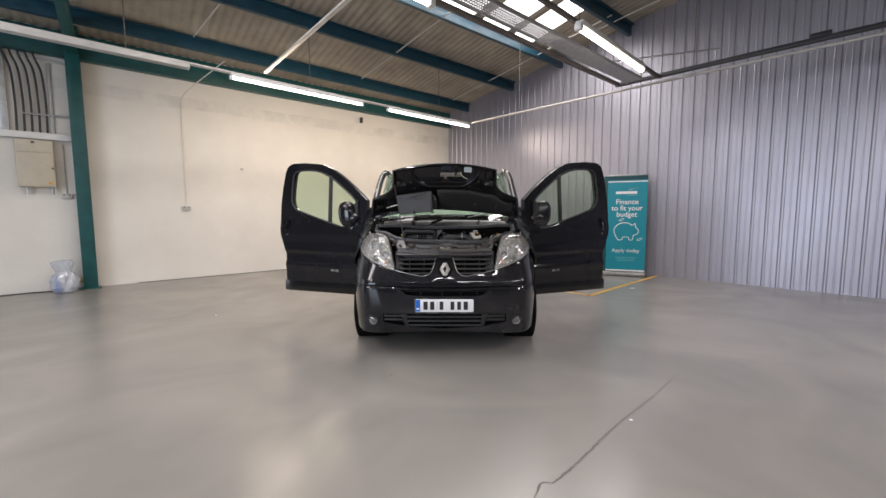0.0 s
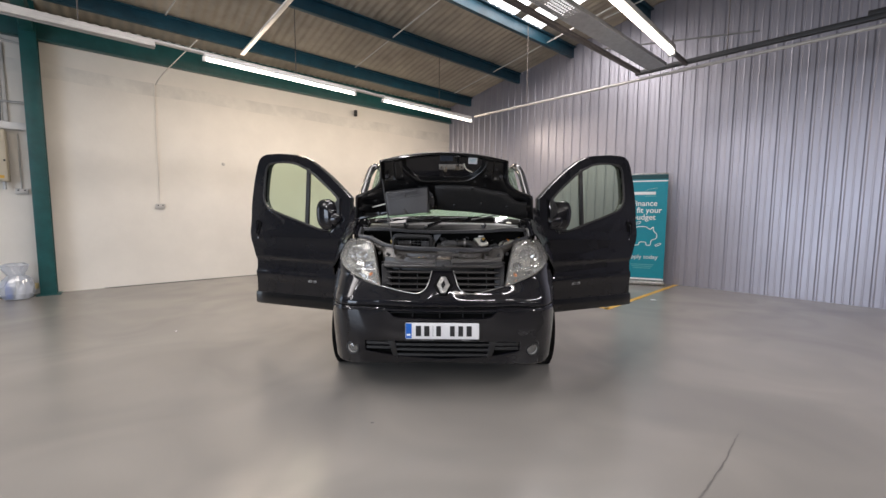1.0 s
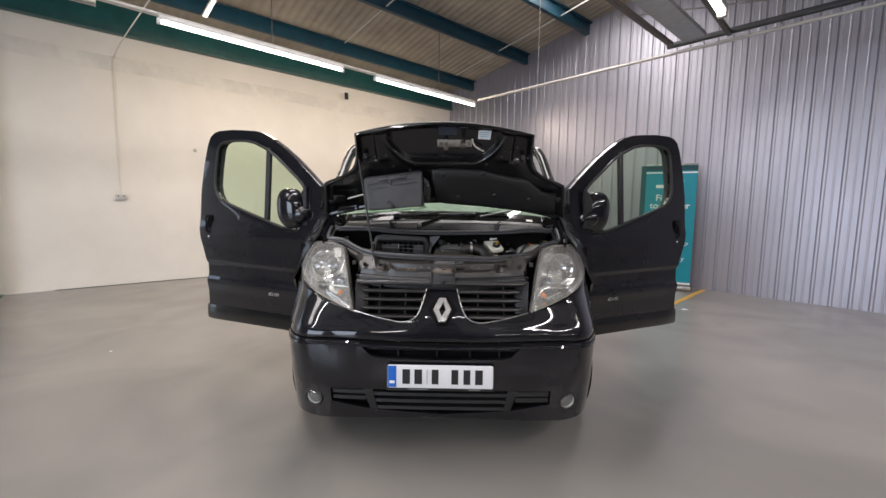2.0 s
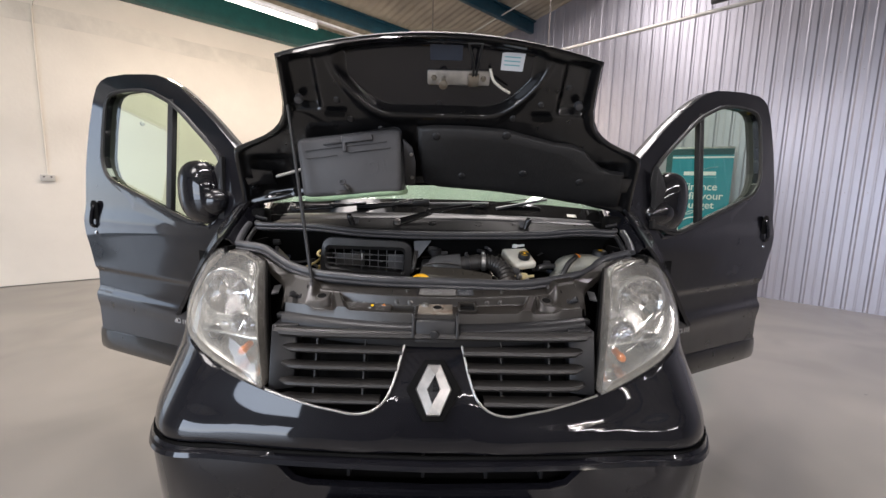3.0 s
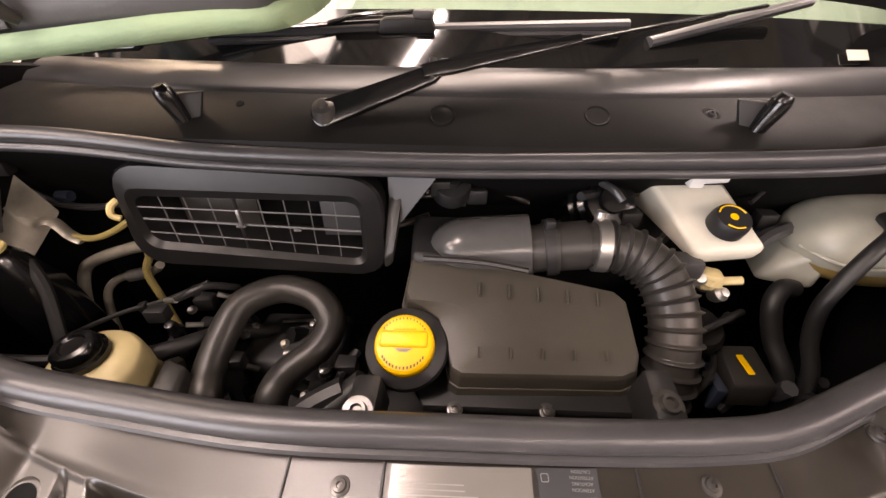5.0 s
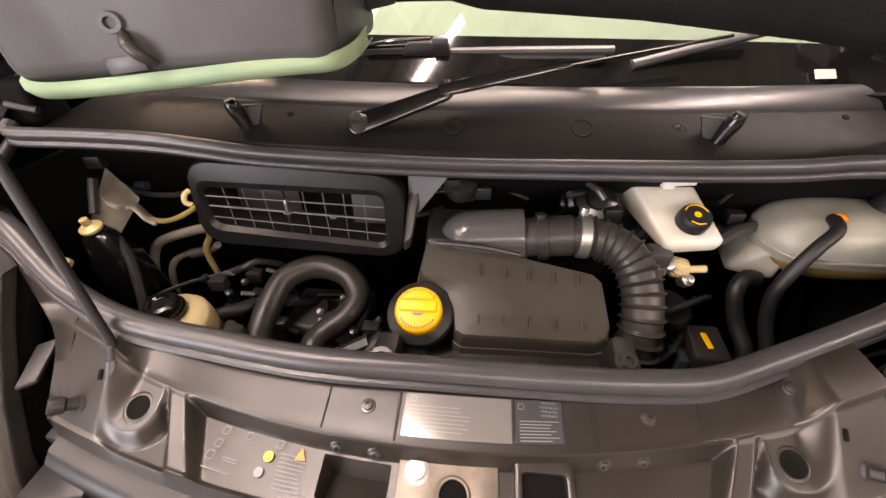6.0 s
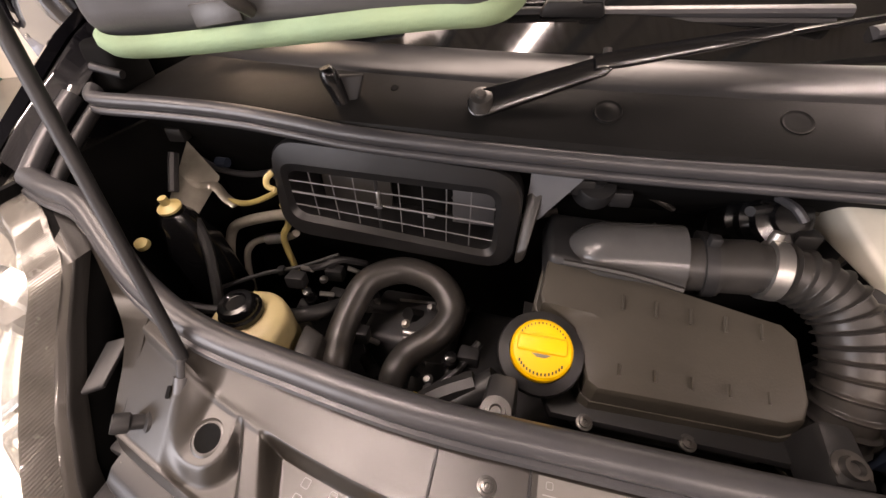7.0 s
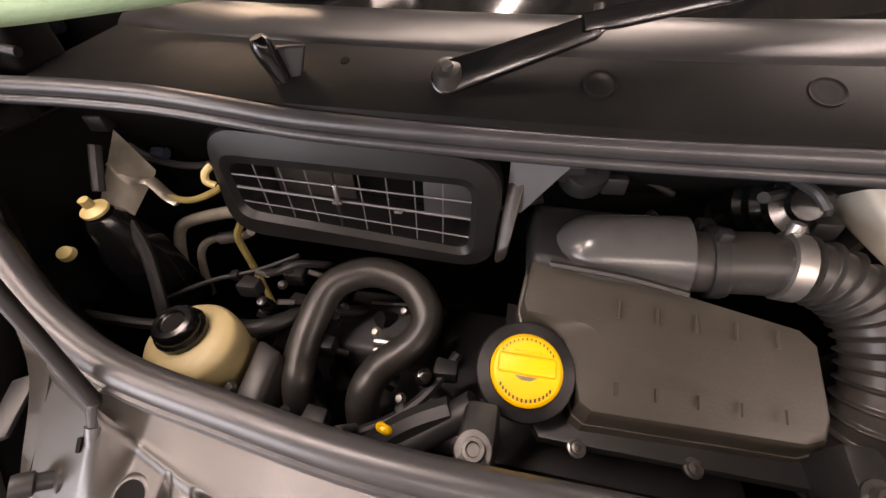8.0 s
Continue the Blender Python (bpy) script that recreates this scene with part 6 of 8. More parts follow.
# near-black sheets line the bay in place of its deep shade
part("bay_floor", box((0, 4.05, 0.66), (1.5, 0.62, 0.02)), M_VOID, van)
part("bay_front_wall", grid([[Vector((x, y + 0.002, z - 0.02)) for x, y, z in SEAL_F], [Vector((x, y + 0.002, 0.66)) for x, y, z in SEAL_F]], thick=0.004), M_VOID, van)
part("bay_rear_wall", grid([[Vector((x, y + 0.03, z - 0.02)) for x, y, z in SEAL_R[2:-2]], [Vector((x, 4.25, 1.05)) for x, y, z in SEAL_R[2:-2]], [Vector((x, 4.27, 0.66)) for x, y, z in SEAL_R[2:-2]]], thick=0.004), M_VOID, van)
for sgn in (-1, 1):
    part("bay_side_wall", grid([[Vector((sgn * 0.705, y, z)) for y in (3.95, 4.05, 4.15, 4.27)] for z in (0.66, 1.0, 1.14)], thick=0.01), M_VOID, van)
    # inner wing ledge between seal and wing
    gutter = ((4.005, 1.160), (4.050, 1.190), (4.110, 1.226), (4.175, 1.264), (4.260, 1.300))
    part("wing_gutter", grid([[Vector((sgn * 0.690, y, z - 0.022)) for y, z in gutter], [Vector((sgn * 0.706, y, z - 0.014)) for y, z in gutter], [Vector((sgn * 0.717, y, z - 0.001)) for y, z in gutter], [Vector((sgn * 0.722, y, z + 0.002)) for y, z in gutter], [Vector((sgn * 0.730, y, z - 0.003)) for y, z in gutter]], thick=0.004 * sgn), M_PAINT, van, "black painted inner edge of the wing", 50)
    part("hinge_block", hexa([Vector((sgn * x, y, z)) for z, o in ((1.195, 0.0), (1.262, 0.008)) for x, y in ((0.655, 4.150 + o), (0.712, 4.150 + o), (0.715, 4.215), (0.655, 4.215))], 0.012, 3), M_VOID, van, "black hinge cover")
    part("hinge_pin", rod((sgn * 0.650, 4.155, 1.222), (sgn * 0.690, 4.150, 1.232), 0.006, 10), M_INK, van)
    # near-black sheet for the shade between lamp and bay
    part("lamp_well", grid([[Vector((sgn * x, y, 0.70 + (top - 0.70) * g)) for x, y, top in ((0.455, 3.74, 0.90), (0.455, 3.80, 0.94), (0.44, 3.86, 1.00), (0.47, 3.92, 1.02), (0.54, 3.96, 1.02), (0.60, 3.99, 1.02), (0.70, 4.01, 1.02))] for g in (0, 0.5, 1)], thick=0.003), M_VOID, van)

# cover panel over the nose: one moulded sheet with lip, trays, ridges, cones, step and rear shelf
def tray_z(x, f):
    """Height of the front part, f from lip (0) to step (1)."""
    a = abs(x)
    y = lip_y(x) + (step_y(x) - lip_y(x)) * f
    low = 0.987 + 0.011 * f
    web_at, web = 0.272 + 0.034 * f, 0.996 + 0.030 * f
    dish = 0.983 + 0.010 * f
    z = low + (web - low) * smooth(web_at - 0.030, web_at - 0.010, a)
    z += (dish - z) * smooth(web_at + 0.008, web_at + 0.022, a)
    # tongue that carries the round hole
    dy = 3.819 - y
    off = math.hypot((a - 0.342) * (1.0 if a < 0.342 else 0.62), max(0.0, dy))
    tongue = 1.026 - 0.40 * (step_y(x) - y)
    z += (tongue - z) * smooth(0.034, 0.021, off)
    # sloping side plate
    side = 0.993 + 0.86 * (y - lip_y(x))
    z += (side - z) * smooth(0.352, 0.386, a)
    # pocket beside the latch
    z -= (0.016 + 0.026 * f) * smooth(-0.126, -0.122, x) * smooth(-0.055, -0.059, x) * smooth(0.84, 0.80, f) * smooth(0.22, 0.30, f)
    # riser up to the shelf
    rise = smooth(0.885, 0.985, f)
    z += max(0.0, shelf_front(x) - z) * rise
    return z + 0.0025 * smooth(0.07, 0.0, f)


def shelf_front(x):
    a = abs(x)
    side = 0.993 + 0.86 * (step_y(x) - lip_y(x))
    return 1.024 + 0.002 * (a / 0.3) ** 2 + max(0.0, side - 1.026) * smooth(0.350, 0.392, a)


def on_panel(x, f, dz=0.0):
    return Vector((x, lip_y(x) + (step_y(x) - lip_y(x)) * f, tray_z(x, f) + dz))


PX = [i * 0.0016 for i in range(-280, 281)]
FS = [0.018 * i for i in range(49)] + [0.885 + 0.0125 * i for i in range(9)] + [1.0]
rows = [[Vector((x, lip_y(x) - 0.010, 0.945 + 0.008 * (x / 0.45) ** 2)) for x in PX], [Vector((x, lip_y(x) - 0.004, 0.974 + 0.008 * (x / 0.45) ** 2)) for x in PX]]
rows += [[on_panel(x, f) for x in PX] for f in FS]


def on_shelf(x, g, dz=0.0):
    """A point of the shelf between step (0) and seal (1)."""
    up = curve([(0.0, 0.0), (0.12, 0.002), (0.5, 0.0065), (0.85, 0.0115), (1.0, 0.012)], g)
    y1 = curve([(p[0], p[1]) for p in SEAL_F], x) - 0.004
    z1 = curve([(p[0], p[2]) for p in SEAL_F], x) - 0.020
    y0, z0 = step_y(x) + 0.001, shelf_front(x)
    a = smooth(0.26, 0.40, abs(x))
    return Vector((x, y0 + (y1 - y0) * g, (z0 + up) * (1 - a) + (z0 + (max(z1, z0) - z0) * g) * a + dz))


rows += [[on_shelf(x, g) for x in PX] for g in (0.12, 0.3, 0.5, 0.7, 0.85, 1.0)]
cover = part("slam_panel", grid(rows, thick=-0.003), M_SLAM, van, "satin black plastic cover behind the grille", 32)
# near-black block fills the shaded space under the cover
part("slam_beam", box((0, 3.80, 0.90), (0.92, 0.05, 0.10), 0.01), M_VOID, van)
part("front_beam", grid([[Vector((x, lip_y(x) + dy, z + 0.008 * (x / 0.45) ** 2)) for x in PX] for dy, z in ((0.010, 0.962), (-0.020, 0.958), (-0.030, 0.950), (-0.034, 0.935), (-0.032, 0.905))], thick=-0.003), M_BEAM, van, "black beam between cover and grille")
part("lower_lip", grid([[Vector((x, front_y(x, 0.945) + dy, z)) for x in PX[1:-1]] for dy, z in ((0.060, 0.930), (0.030, 0.944), (0.010, 0.946), (0.002, 0.938))], thick=-0.003), M_SLAT, van, "grey plastic top bar of the grille")


# printed labels on the shelf and tray
def label_patch(name, x0, x1, f0, f1, mat, label, shelf=False):
    if shelf:
        q = lambda x, f: on_shelf(x, 0.10 + 0.68 * f, 0.0012)
    else:
        q = lambda x, f: on_panel(x, f0 + (f1 - f0) * f, 0.0022)
    n = 6
    ob = part(name, grid([[q(x0 + (x1 - x0) * i / n, j / 3) for i in range(n + 1)] for j in range(4)], thick=0.0005), mat, cover, label, 60)
    return q


for x in (-0.130, -0.052, 0.150, 0.262):
    part("shelf_joint", tube([on_shelf(x, 0.02, 0.0006), on_shelf(x, 0.3, 0.0006), on_shelf(x, 0.9, 0.0006)], 0.0013, 6), M_TRIM, cover)
q1 = label_patch("shelf_label", -0.046, 0.066, 0, 1, M_LABEL_SILVER, "silver printed label", True)
q2 = label_patch("shelf_label", 0.070, 0.118, 0, 1, M_LABEL, "dark caution label", True)


def print_bars(q, x0, x1, f0, f1, n, mat, seed):
    random.seed(seed)
    for i in range(n):
        bm = bmesh.new()
        f = f0 + (f1 - f0) * i / max(1, n - 1)
        w = random.uniform(0.75, 1.0)
        a, b = q(x0, f), q(x0 + (x1 - x0) * w, f)
        up = Vector((0, 0, 0.0008))
        t = (q((x0 + x1) / 2, f + 0.02) - q((x0 + x1) / 2, f)).normalized() * 0.00045
        vs = [bm.verts.new(p) for p in (a - t + up, b - t + up, b + t + up, a + t + up)]
        bm.faces.new(vs)
        part("printed_line", bm, mat, cover)


print_bars(q1, -0.042, 0.030, 0.15, 0.70, 7, M_PRINT, 3)
print_bars(q2, 0.074, 0.114, 0.06, 0.50, 7, M_PRINT, 8)
sq = lambda q, x, f, w: part("printed_frame", ring(rounded(w * 0.62, w * 0.62, w * 0.14), rounded(w * 0.52, w * 0.52, w * 0.10), 0.0004, frame3(q(x, f) + Vector((0, 0, 0.0008)), q(x + 0.01, f) - q(x, f), q(x, f + 0.05) - q(x, f))), M_PRINT, cover)
sq(q1, -0.037, 0.86, 0.009)
sq(q2, 0.076, 0.84, 0.010)
for i, word in enumerate(("CAUTION", "ATTENTION", "ACHTUNG", "ATENCION")):
    p = q2(0.105, 0.94 - 0.10 * i) + Vector((0, 0, 0.0009))
    lettering("caution_word", word, 0.0034, frame3(p, (-1, 0, 0), q2(0.105, 0.5) - q2(0.105, 0.9)), M_PRINT, cover, depth=0.0001)
q3 = lambda x, f: on_panel(x, f, 0.0030)
for x, f, w in ((-0.240, 0.78, 0.013), (-0.243, 0.58, 0.013), (-0.247, 0.40, 0.014), (-0.175, 0.80, 0.013), (-0.212, 0.80, 0.011)):
    sq(q3, x, f, w)
print_bars(q3, -0.232, -0.213, 0.38, 0.42, 2, M_PRINT, 5)
print_bars(q3, -0.171, -0.140, 0.20, 0.68, 9, M_PRINT, 6)
print_bars(q3, -0.252, -0.212, 0.22, 0.23, 1, M_PRINT, 7)
part("yellow_dot", lathe([(0, 0.0005), (0.0052, 0.0005), (0.0052, 0)], frame3(q3(-0.184, 0.60), (1, 0, 0), (0, 1, 0.3)), 20), M_YELLOW, cover)
part("white_dot", lathe([(0, 0.0005), (0.0048, 0.0005), (0.0048, 0)], frame3(q3(-0.189, 0.36), (1, 0, 0), (0, 1, 0.3)), 20), M_PRINT, cover)
part("warning_triangle", slab([(-0.0058, -0.0045), (0.0058, -0.0045), (0, 0.007)], 0.0005, frame3(q3(-0.150, 0.72), (1, 0, 0), (0, 1, 0.3))), M_ORANGE, cover)


def screw(p, d=(0, 0, 1), r=0.0075, mat=None, parent=None):
    ob = part("screw", lathe([(0, 0.002), (r * 0.35, 0.0015), (r * 0.45, 0.004), (r * 0.9, 0.0035), (r, 0.001), (r * 1.4, 0.0005), (r * 1.5, -0.002)], axis(p, d), 16), mat or M_SCREW, parent or cover)
    return ob


for x, g in ((-0.085, 0.5), (0.207, 0.5), (0.367, 0.55)):
    screw(on_shelf(x, g, 0.001), (0, -0.2, 1), 0.0055)
for x in (-0.112, -0.072, 0.158, 0.198):
    screw(on_panel(x, 0.925, 0.001), (0, -0.95, 0.35), 0.0055)
# latch plate with its round hole
lx = 0.004
outer_o, inner_o = rounded(0.100, 0.074, 0.006, 5), [(0.011 * math.cos(a) + 0.006, 0.011 * math.sin(a) - 0.004) for a in (2 * math.pi * (i + 0.5) / 24 for i in range(24))]
LM = frame3(Vector((lx, lip_y(lx) + 0.034, 0.9935)), (1, 0, 0), (0, 1, 0.16))
latch = part("latch_plate", ring(outer_o, inner_o, 0.005, LM, 0.0012), M_RUSTY, van, "bare metal latch plate with rust round the hole", 30)
part("latch_collar", lathe([(0.0135, 0.0), (0.0135, 0.006), (0.0155, 0.007), (0.0175, 0.003), (0.019, 0.0)], LM @ Matrix.Translation((0.006, -0.004, 0.003)), 24), M_RUSTY, latch)
part("latch_well", lathe([(0.0138, 0.005), (0.012, 0.002), (0, 0.001)], LM @ Matrix.Translation((0.006, -0.004, 0.003)), 18), M_VOID, latch)
part("latch_bolt", lathe([(0, 0.006), (0.008, 0.006), (0.0085, 0.002), (0.0125, 0.0015), (0.0125, 0)], LM @ Matrix.Translation((-0.031, 0.014, 0.005)), 20), M_ALU, latch, "pale round bolt head")
part("latch_skirt", hexa([Vector((x, y, z)) for z, y0 in ((0.920, -0.042), (0.980, -0.028)) for x, y in ((-0.052, lip_y(0) + y0 - 0.004), (0.062, lip_y(0) + y0 - 0.004), (0.062, lip_y(0) + y0 + 0.02), (-0.052, lip_y(0) + y0 + 0.02))], 0.006), M_TRIM, van)
for x in (-0.056, 0.066):
    part("skirt_web", hexa([Vector((x + dx, lip_y(0) + dy, z)) for z, f in ((0.935, -0.052), (0.994, -0.032)) for dx, dy in ((-0.004, f), (0.004, f), (0.004, 0.006), (-0.004, 0.006))], 0.002), M_TRIM, van)
part("skirt_bolt", lathe([(0, 0.008), (0.011, 0.006), (0.013, 0.0)], axis((0.004, lip_y(0) - 0.047, 0.945), (0, -1, 0)), 16), M_TRIM, van)
# square socket beside the latch
SM = frame3(Vector((0.098, lip_y(0.1) + 0.038, 1.000)), (1, 0, 0), (0, 1, 0.25))
sq_o, sq_i = rounded(0.058, 0.058, 0.008, 3), rounded(0.042, 0.038, 0.004, 3, 0, -0.006)
sock = part("square_socket", ring(sq_o, sq_i, 0.010, SM @ Matrix.Translation((0, 0, -0.004)), 0.003), M_SLAM, cover)
part("socket_hole", slab(rounded(0.046, 0.042, 0.004, 3, 0, -0.006), 0.001, SM @ Matrix.Translation((0, 0, -0.003)), 0), M_VOID, cover)
# holes, studs, side plates and lamp clips
for sgn in (-1, 1):
    c = on_panel(sgn * 0.342, 0.567, 0.0005)
    cone = part("cone_rim", lathe([(0.0122, 0.0000), (0.0126, 0.0010), (0.0140, 0.0014), (0.0165, 0.0004), (0.0185, -0.002)], axis(c, (0, -0.40, 1)), 28), M_SLAM, cover, "rounded rim of a dark hole")
    part("cone_hole", lathe([(0.0128, 0.0), (0.0122, -0.0003), (0, -0.0004)], axis(c + Vector((0, -0.0004, 0.0012)), (0, -0.40, 1)), 24), M_VOID, cone)
    # side plate: rises from the lip's corner along the lamp to the seal
    inner = [tuple(on_panel(0.446, g)) for g in (0.0, 0.35, 0.7, 1.0)] + [(0.470, 3.912, 1.066), (0.525, 3.944, 1.090), (0.580, 3.978, 1.114)]
    outer_e = [(0.456, 3.808, 0.993), (0.462, 3.832, 1.012), (0.468, 3.860, 1.034), (0.484, 3.886, 1.050), (0.516, 3.912, 1.064), (0.560, 3.945, 1.092), (0.610, 3.976, 1.118)]
    low = [(x + 0.006, y, z - 0.02) for x, y, z in outer_e]
    part("side_plate", grid([[Vector((sgn * x, y, z)) for x, y, z in spline_pts] for spline_pts in (spline(inner, 4), spline(outer_e, 4), spline(low, 4))], thick=0.003 * sgn), M_SLAM, cover, sharp=50)
    st = Vector((sgn * 0.420, 3.816, 1.014))
    part("rubber_stud", lathe([(0.0, 0.016), (0.0035, 0.016), (0.0045, 0.019), (0.0085, 0.019), (0.0095, 0.016), (0.0095, 0.006), (0.007, 0.004), (0.007, -0.006), (0.012, -0.008), (0.013, -0.018)], axis(st, (sgn * 0.62, -0.55, 0.55)), 18), M_INK, cover, "round rubber buffer stud")
    part("lamp_bolt", lathe([(0, 0.006), (0.006, 0.005), (0.007, 0.0), (0.010, -0.002)], axis((sgn * 0.442, 3.792, 0.962), (sgn * 0.2, -0.8, 0.5)), 8), M_STEEL, cover)
    part("lamp_lug", hexa([Vector((sgn * x, y, z)) for z in (0.945, 0.962) for x, y in ((0.425, 3.795), (0.475, 3.800), (0.475, 3.825), (0.425, 3.82))], 0.004), M_TRIM, cover)
    part("lamp_clip", hexa([Vector((sgn * x, y, z)) for dz in (0.0, 0.006) for x, y, z in ((0.482, 3.838, 1.012 + dz), (0.500, 3.826, 1.010 + dz), (0.512, 3.878, 1.024 + dz), (0.492, 3.890, 1.026 + dz))], 0.002), M_INK, cover, "dark plastic tag beside the lamp")
    part("small_slot", slab(rounded(0.004, 0.012, 0.0015), 0.001, frame3(on_panel(sgn * 0.392, 0.66, 0.0012), (1, 0, 0), (0, 1, 0.86))), M_VOID, cover)

# bonnet prop
FOOT, TOPP = Vector((-0.388, 3.866, 1.050)), bon(-0.497, 0.384, -0.004)
part("bonnet_prop", tube([Vector((-0.384, 3.851, 1.038)), Vector((-0.385, 3.857, 1.048)), FOOT.lerp(TOPP, 0.02), FOOT.lerp(TOPP, 0.06), FOOT.lerp(TOPP, 0.97), TOPP], 0.0056, 12, sub=3), M_INK, van, "thin black bonnet prop rod")
part("prop_clip", tube([(-0.384, 3.846, 1.032), (-0.385, 3.856, 1.044)], 0.0085, 10), M_RUBBER, van)

# ---- cowl and wipers ----
COWL = ((4.112, 1.180), (4.116, 1.197), (4.124, 1.203), (4.176, 1.231), (4.1775, 1.2335), (4.181, 1.2365), (4.190, 1.2415), (4.202, 1.2470), (4.214, 1.2510), (4.228, 1.2530), (4.240, 1.2520))


def bow(x, y):
    """How far the cowl's line runs back towards the sides."""
    return 0.30 * x * x * max(0.15, min(1.0, (y - 4.105) / 0.045))


rows = [[Vector((x, y + bow(x, y), z - (0.012 if y < 4.15 else 0.050) * x * x)) for x in np.linspace(-0.66, 0.66, 45)] for y, z in COWL]
brow = part("cowl_brow", grid(rows[3:], thick=0.004), M_BROW, van, "satin black brow over the cowl", 40)
cowl = part("cowl_panel", grid(rows[:4], thick=0.004), M_COWL, van, "satin black cowl panel under the screen", 24)
part("brow_bead", tube([rows[4][i] + Vector((0, -0.001, 0.0005)) for i in range(0, 45, 4)], 0.0022, 8, sub=4), M_SLAT, brow, "thin moulded edge of the brow")


def on_cowl(x, f, o=0.0):
    """A point of the cowl's front face, f from foot to brow, o metres proud of it."""
    y = 4.124 + 0.052 * f
    return Vector((x, y + bow(x, y) - 0.47 * o, 1.207 + 0.028 * f - 0.012 * x * x + 0.88 * o))


CN = Vector((0, -0.47, 0.88))
for x in (-0.018, 0.158):
    part("cowl_dimple", lathe([(0, 0.0040 if x < 0 else 0.0012), (0.006, 0.0034 if x < 0 else 0.0012), (0.011, 0.0015), (0.0125, 0.0014), (0.0140, 0.0024), (0.0150, 0.0004), (0.0155, -0.002)], axis(on_cowl(x, 0.46, 0.0005), CN), 28), M_COWL, cowl)
part("cowl_cup", lathe([(0.0, -0.001), (0.005, 0.0), (0.0075, 0.0018), (0.011, 0.0010), (0.0125, -0.001)], axis(on_cowl(0.294, 0.45, 0.0005), CN), 20), M_COWL, cowl)
screw(on_cowl(0.294, 0.45, 0.001), CN, 0.0045, M_INK, cowl)
for x, f in ((-0.262, 0.55), (0.56, 0.5)):
    part("cowl_hole", lathe([(0, 0.001), (0.0042, 0.001), (0.0052, 0)], axis(on_cowl(x, f, 0.001), CN), 12), M_VOID, cowl)
for x, sg in ((-0.335, 1), (0.352, -1)):
    base = on_cowl(x + 0.006 * sg, 0.20, 0.0)
    stalk = ((-0.008, -0.010, -0.020), (0.018, -0.006, -0.020), (0.018, 0.004, -0.020), (-0.008, 0.004, -0.020), (-0.004, -0.004, 0.026), (0.034, 0.004, 0.028), (0.034, 0.009, 0.029), (-0.004, 0.006, 0.027))
    noz = part("washer_jet", hexa([base + Vector((sg * a, b, c)) for a, b, c in stalk], 0.002), M_INK, cowl, "black washer jet stalk")
    part("jet_head", tube([base + Vector((0.008 * sg, -0.004, -0.010)), base + Vector((0.003 * sg, -0.005, 0.008)), base + Vector((-0.003 * sg, -0.007, 0.026)), base + Vector((-0.006 * sg, -0.009, 0.038))], [0.009, 0.0095, 0.0105, 0.0115, 0.0105, 0.0070], 14), M_ARM, noz)


def wiper(pivot, elbow, tip, blade0, blade1, name):
    pivot, elbow, tip = Vector(pivot), Vector(elbow), Vector(tip)
    up = Vector((0, 0.5, 0.86))
    d = (elbow - pivot).length
    end = [(0.0150 * math.cos(a), 0.0150 * math.sin(a)) for a in (math.pi * (0.5 + i / 10) for i in range(11))]
    w = part(name, slab(end + [(d * 0.35, -0.0125), (d, -0.0095), (d + 0.008, -0.005), (d + 0.008, 0.006), (d, 0.0095), (d * 0.35, 0.0125)], 0.010, frame3(pivot, elbow - pivot, up), 0.0022), M_ARM, van, "black wiper arm and blade", 30)
    e = (tip - elbow).length * 0.42
    part("arm_channel", slab([(-0.012, -0.007), (0.02, -0.0085), (e, -0.005), (e, 0.005), (0.02, 0.0085), (-0.012, 0.007)], 0.008, frame3(elbow + CN * 0.006, tip - elbow, up), 0.0015), M_ARM, w, sharp=30)
    part("hinge_pin", rod(elbow + up * 0.011 + CN * 0.009, elbow - up * 0.011 + CN * 0.009, 0.0042, 10), M_SCREW, w)
    part("pivot_cap", lathe([(0, 0.010), (0.005, 0.010), (0.006, 0.007), (0.012, 0.006), (0.014, 0.0), (0.016, -0.006)], axis(Vector(pivot) + CN * 0.009, CN), 18), M_SCREW, w)
    part("arm_rod", tube([elbow, Vector(elbow).lerp(Vector(tip), 0.5) + Vector((0, -0.004, 0.004)), tip], [0.006, 0.005, 0.0042, 0.004], 8, flat=0.6), M_ARM, w)
    part("blade", tube([blade0, Vector(blade0).lerp(Vector(blade1), 0.5), blade1], 0.0095, 10, flat=0.7), M_RUBBER, w)
    return w


wiper(on_cowl(-0.151, 0.36, 0.002), (-0.029, 4.172, 1.258), (0.365, 4.264, 1.320), (0.240, 4.268, 1.279), (0.46, 4.330, 1.320), "windscreen_wiper")
w2 = wiper((-0.60, 4.300, 1.262), (-0.43, 4.270, 1.270), (-0.10, 4.264, 1.300), (-0.34, 4.276, 1.283), (0.207, 4.262, 1.299), "windscreen_wiper")
part("blade_rubber", tube([(-0.33, 4.270, 1.274), (-0.05, 4.264, 1.284), (0.195, 4.258, 1.290)], 0.0065, 8, flat=0.8), M_INK, w2)
jt = part("blade_joint", hexa([Vector(q) for q in ((-0.105, 4.254, 1.286), (-0.030, 4.254, 1.287), (-0.028, 4.272, 1.290), (-0.105, 4.272, 1.290), (-0.098, 4.250, 1.304), (-0.036, 4.250, 1.308), (-0.036, 4.266, 1.310), (-0.098, 4.266, 1.306))], 0.005), M_TRIM, w2, "blade joint with a clip")
part("joint_clip", box((-0.046, 4.254, 1.309), (0.024, 0.016, 0.010), 0.003), M_GREYBOX, jt)
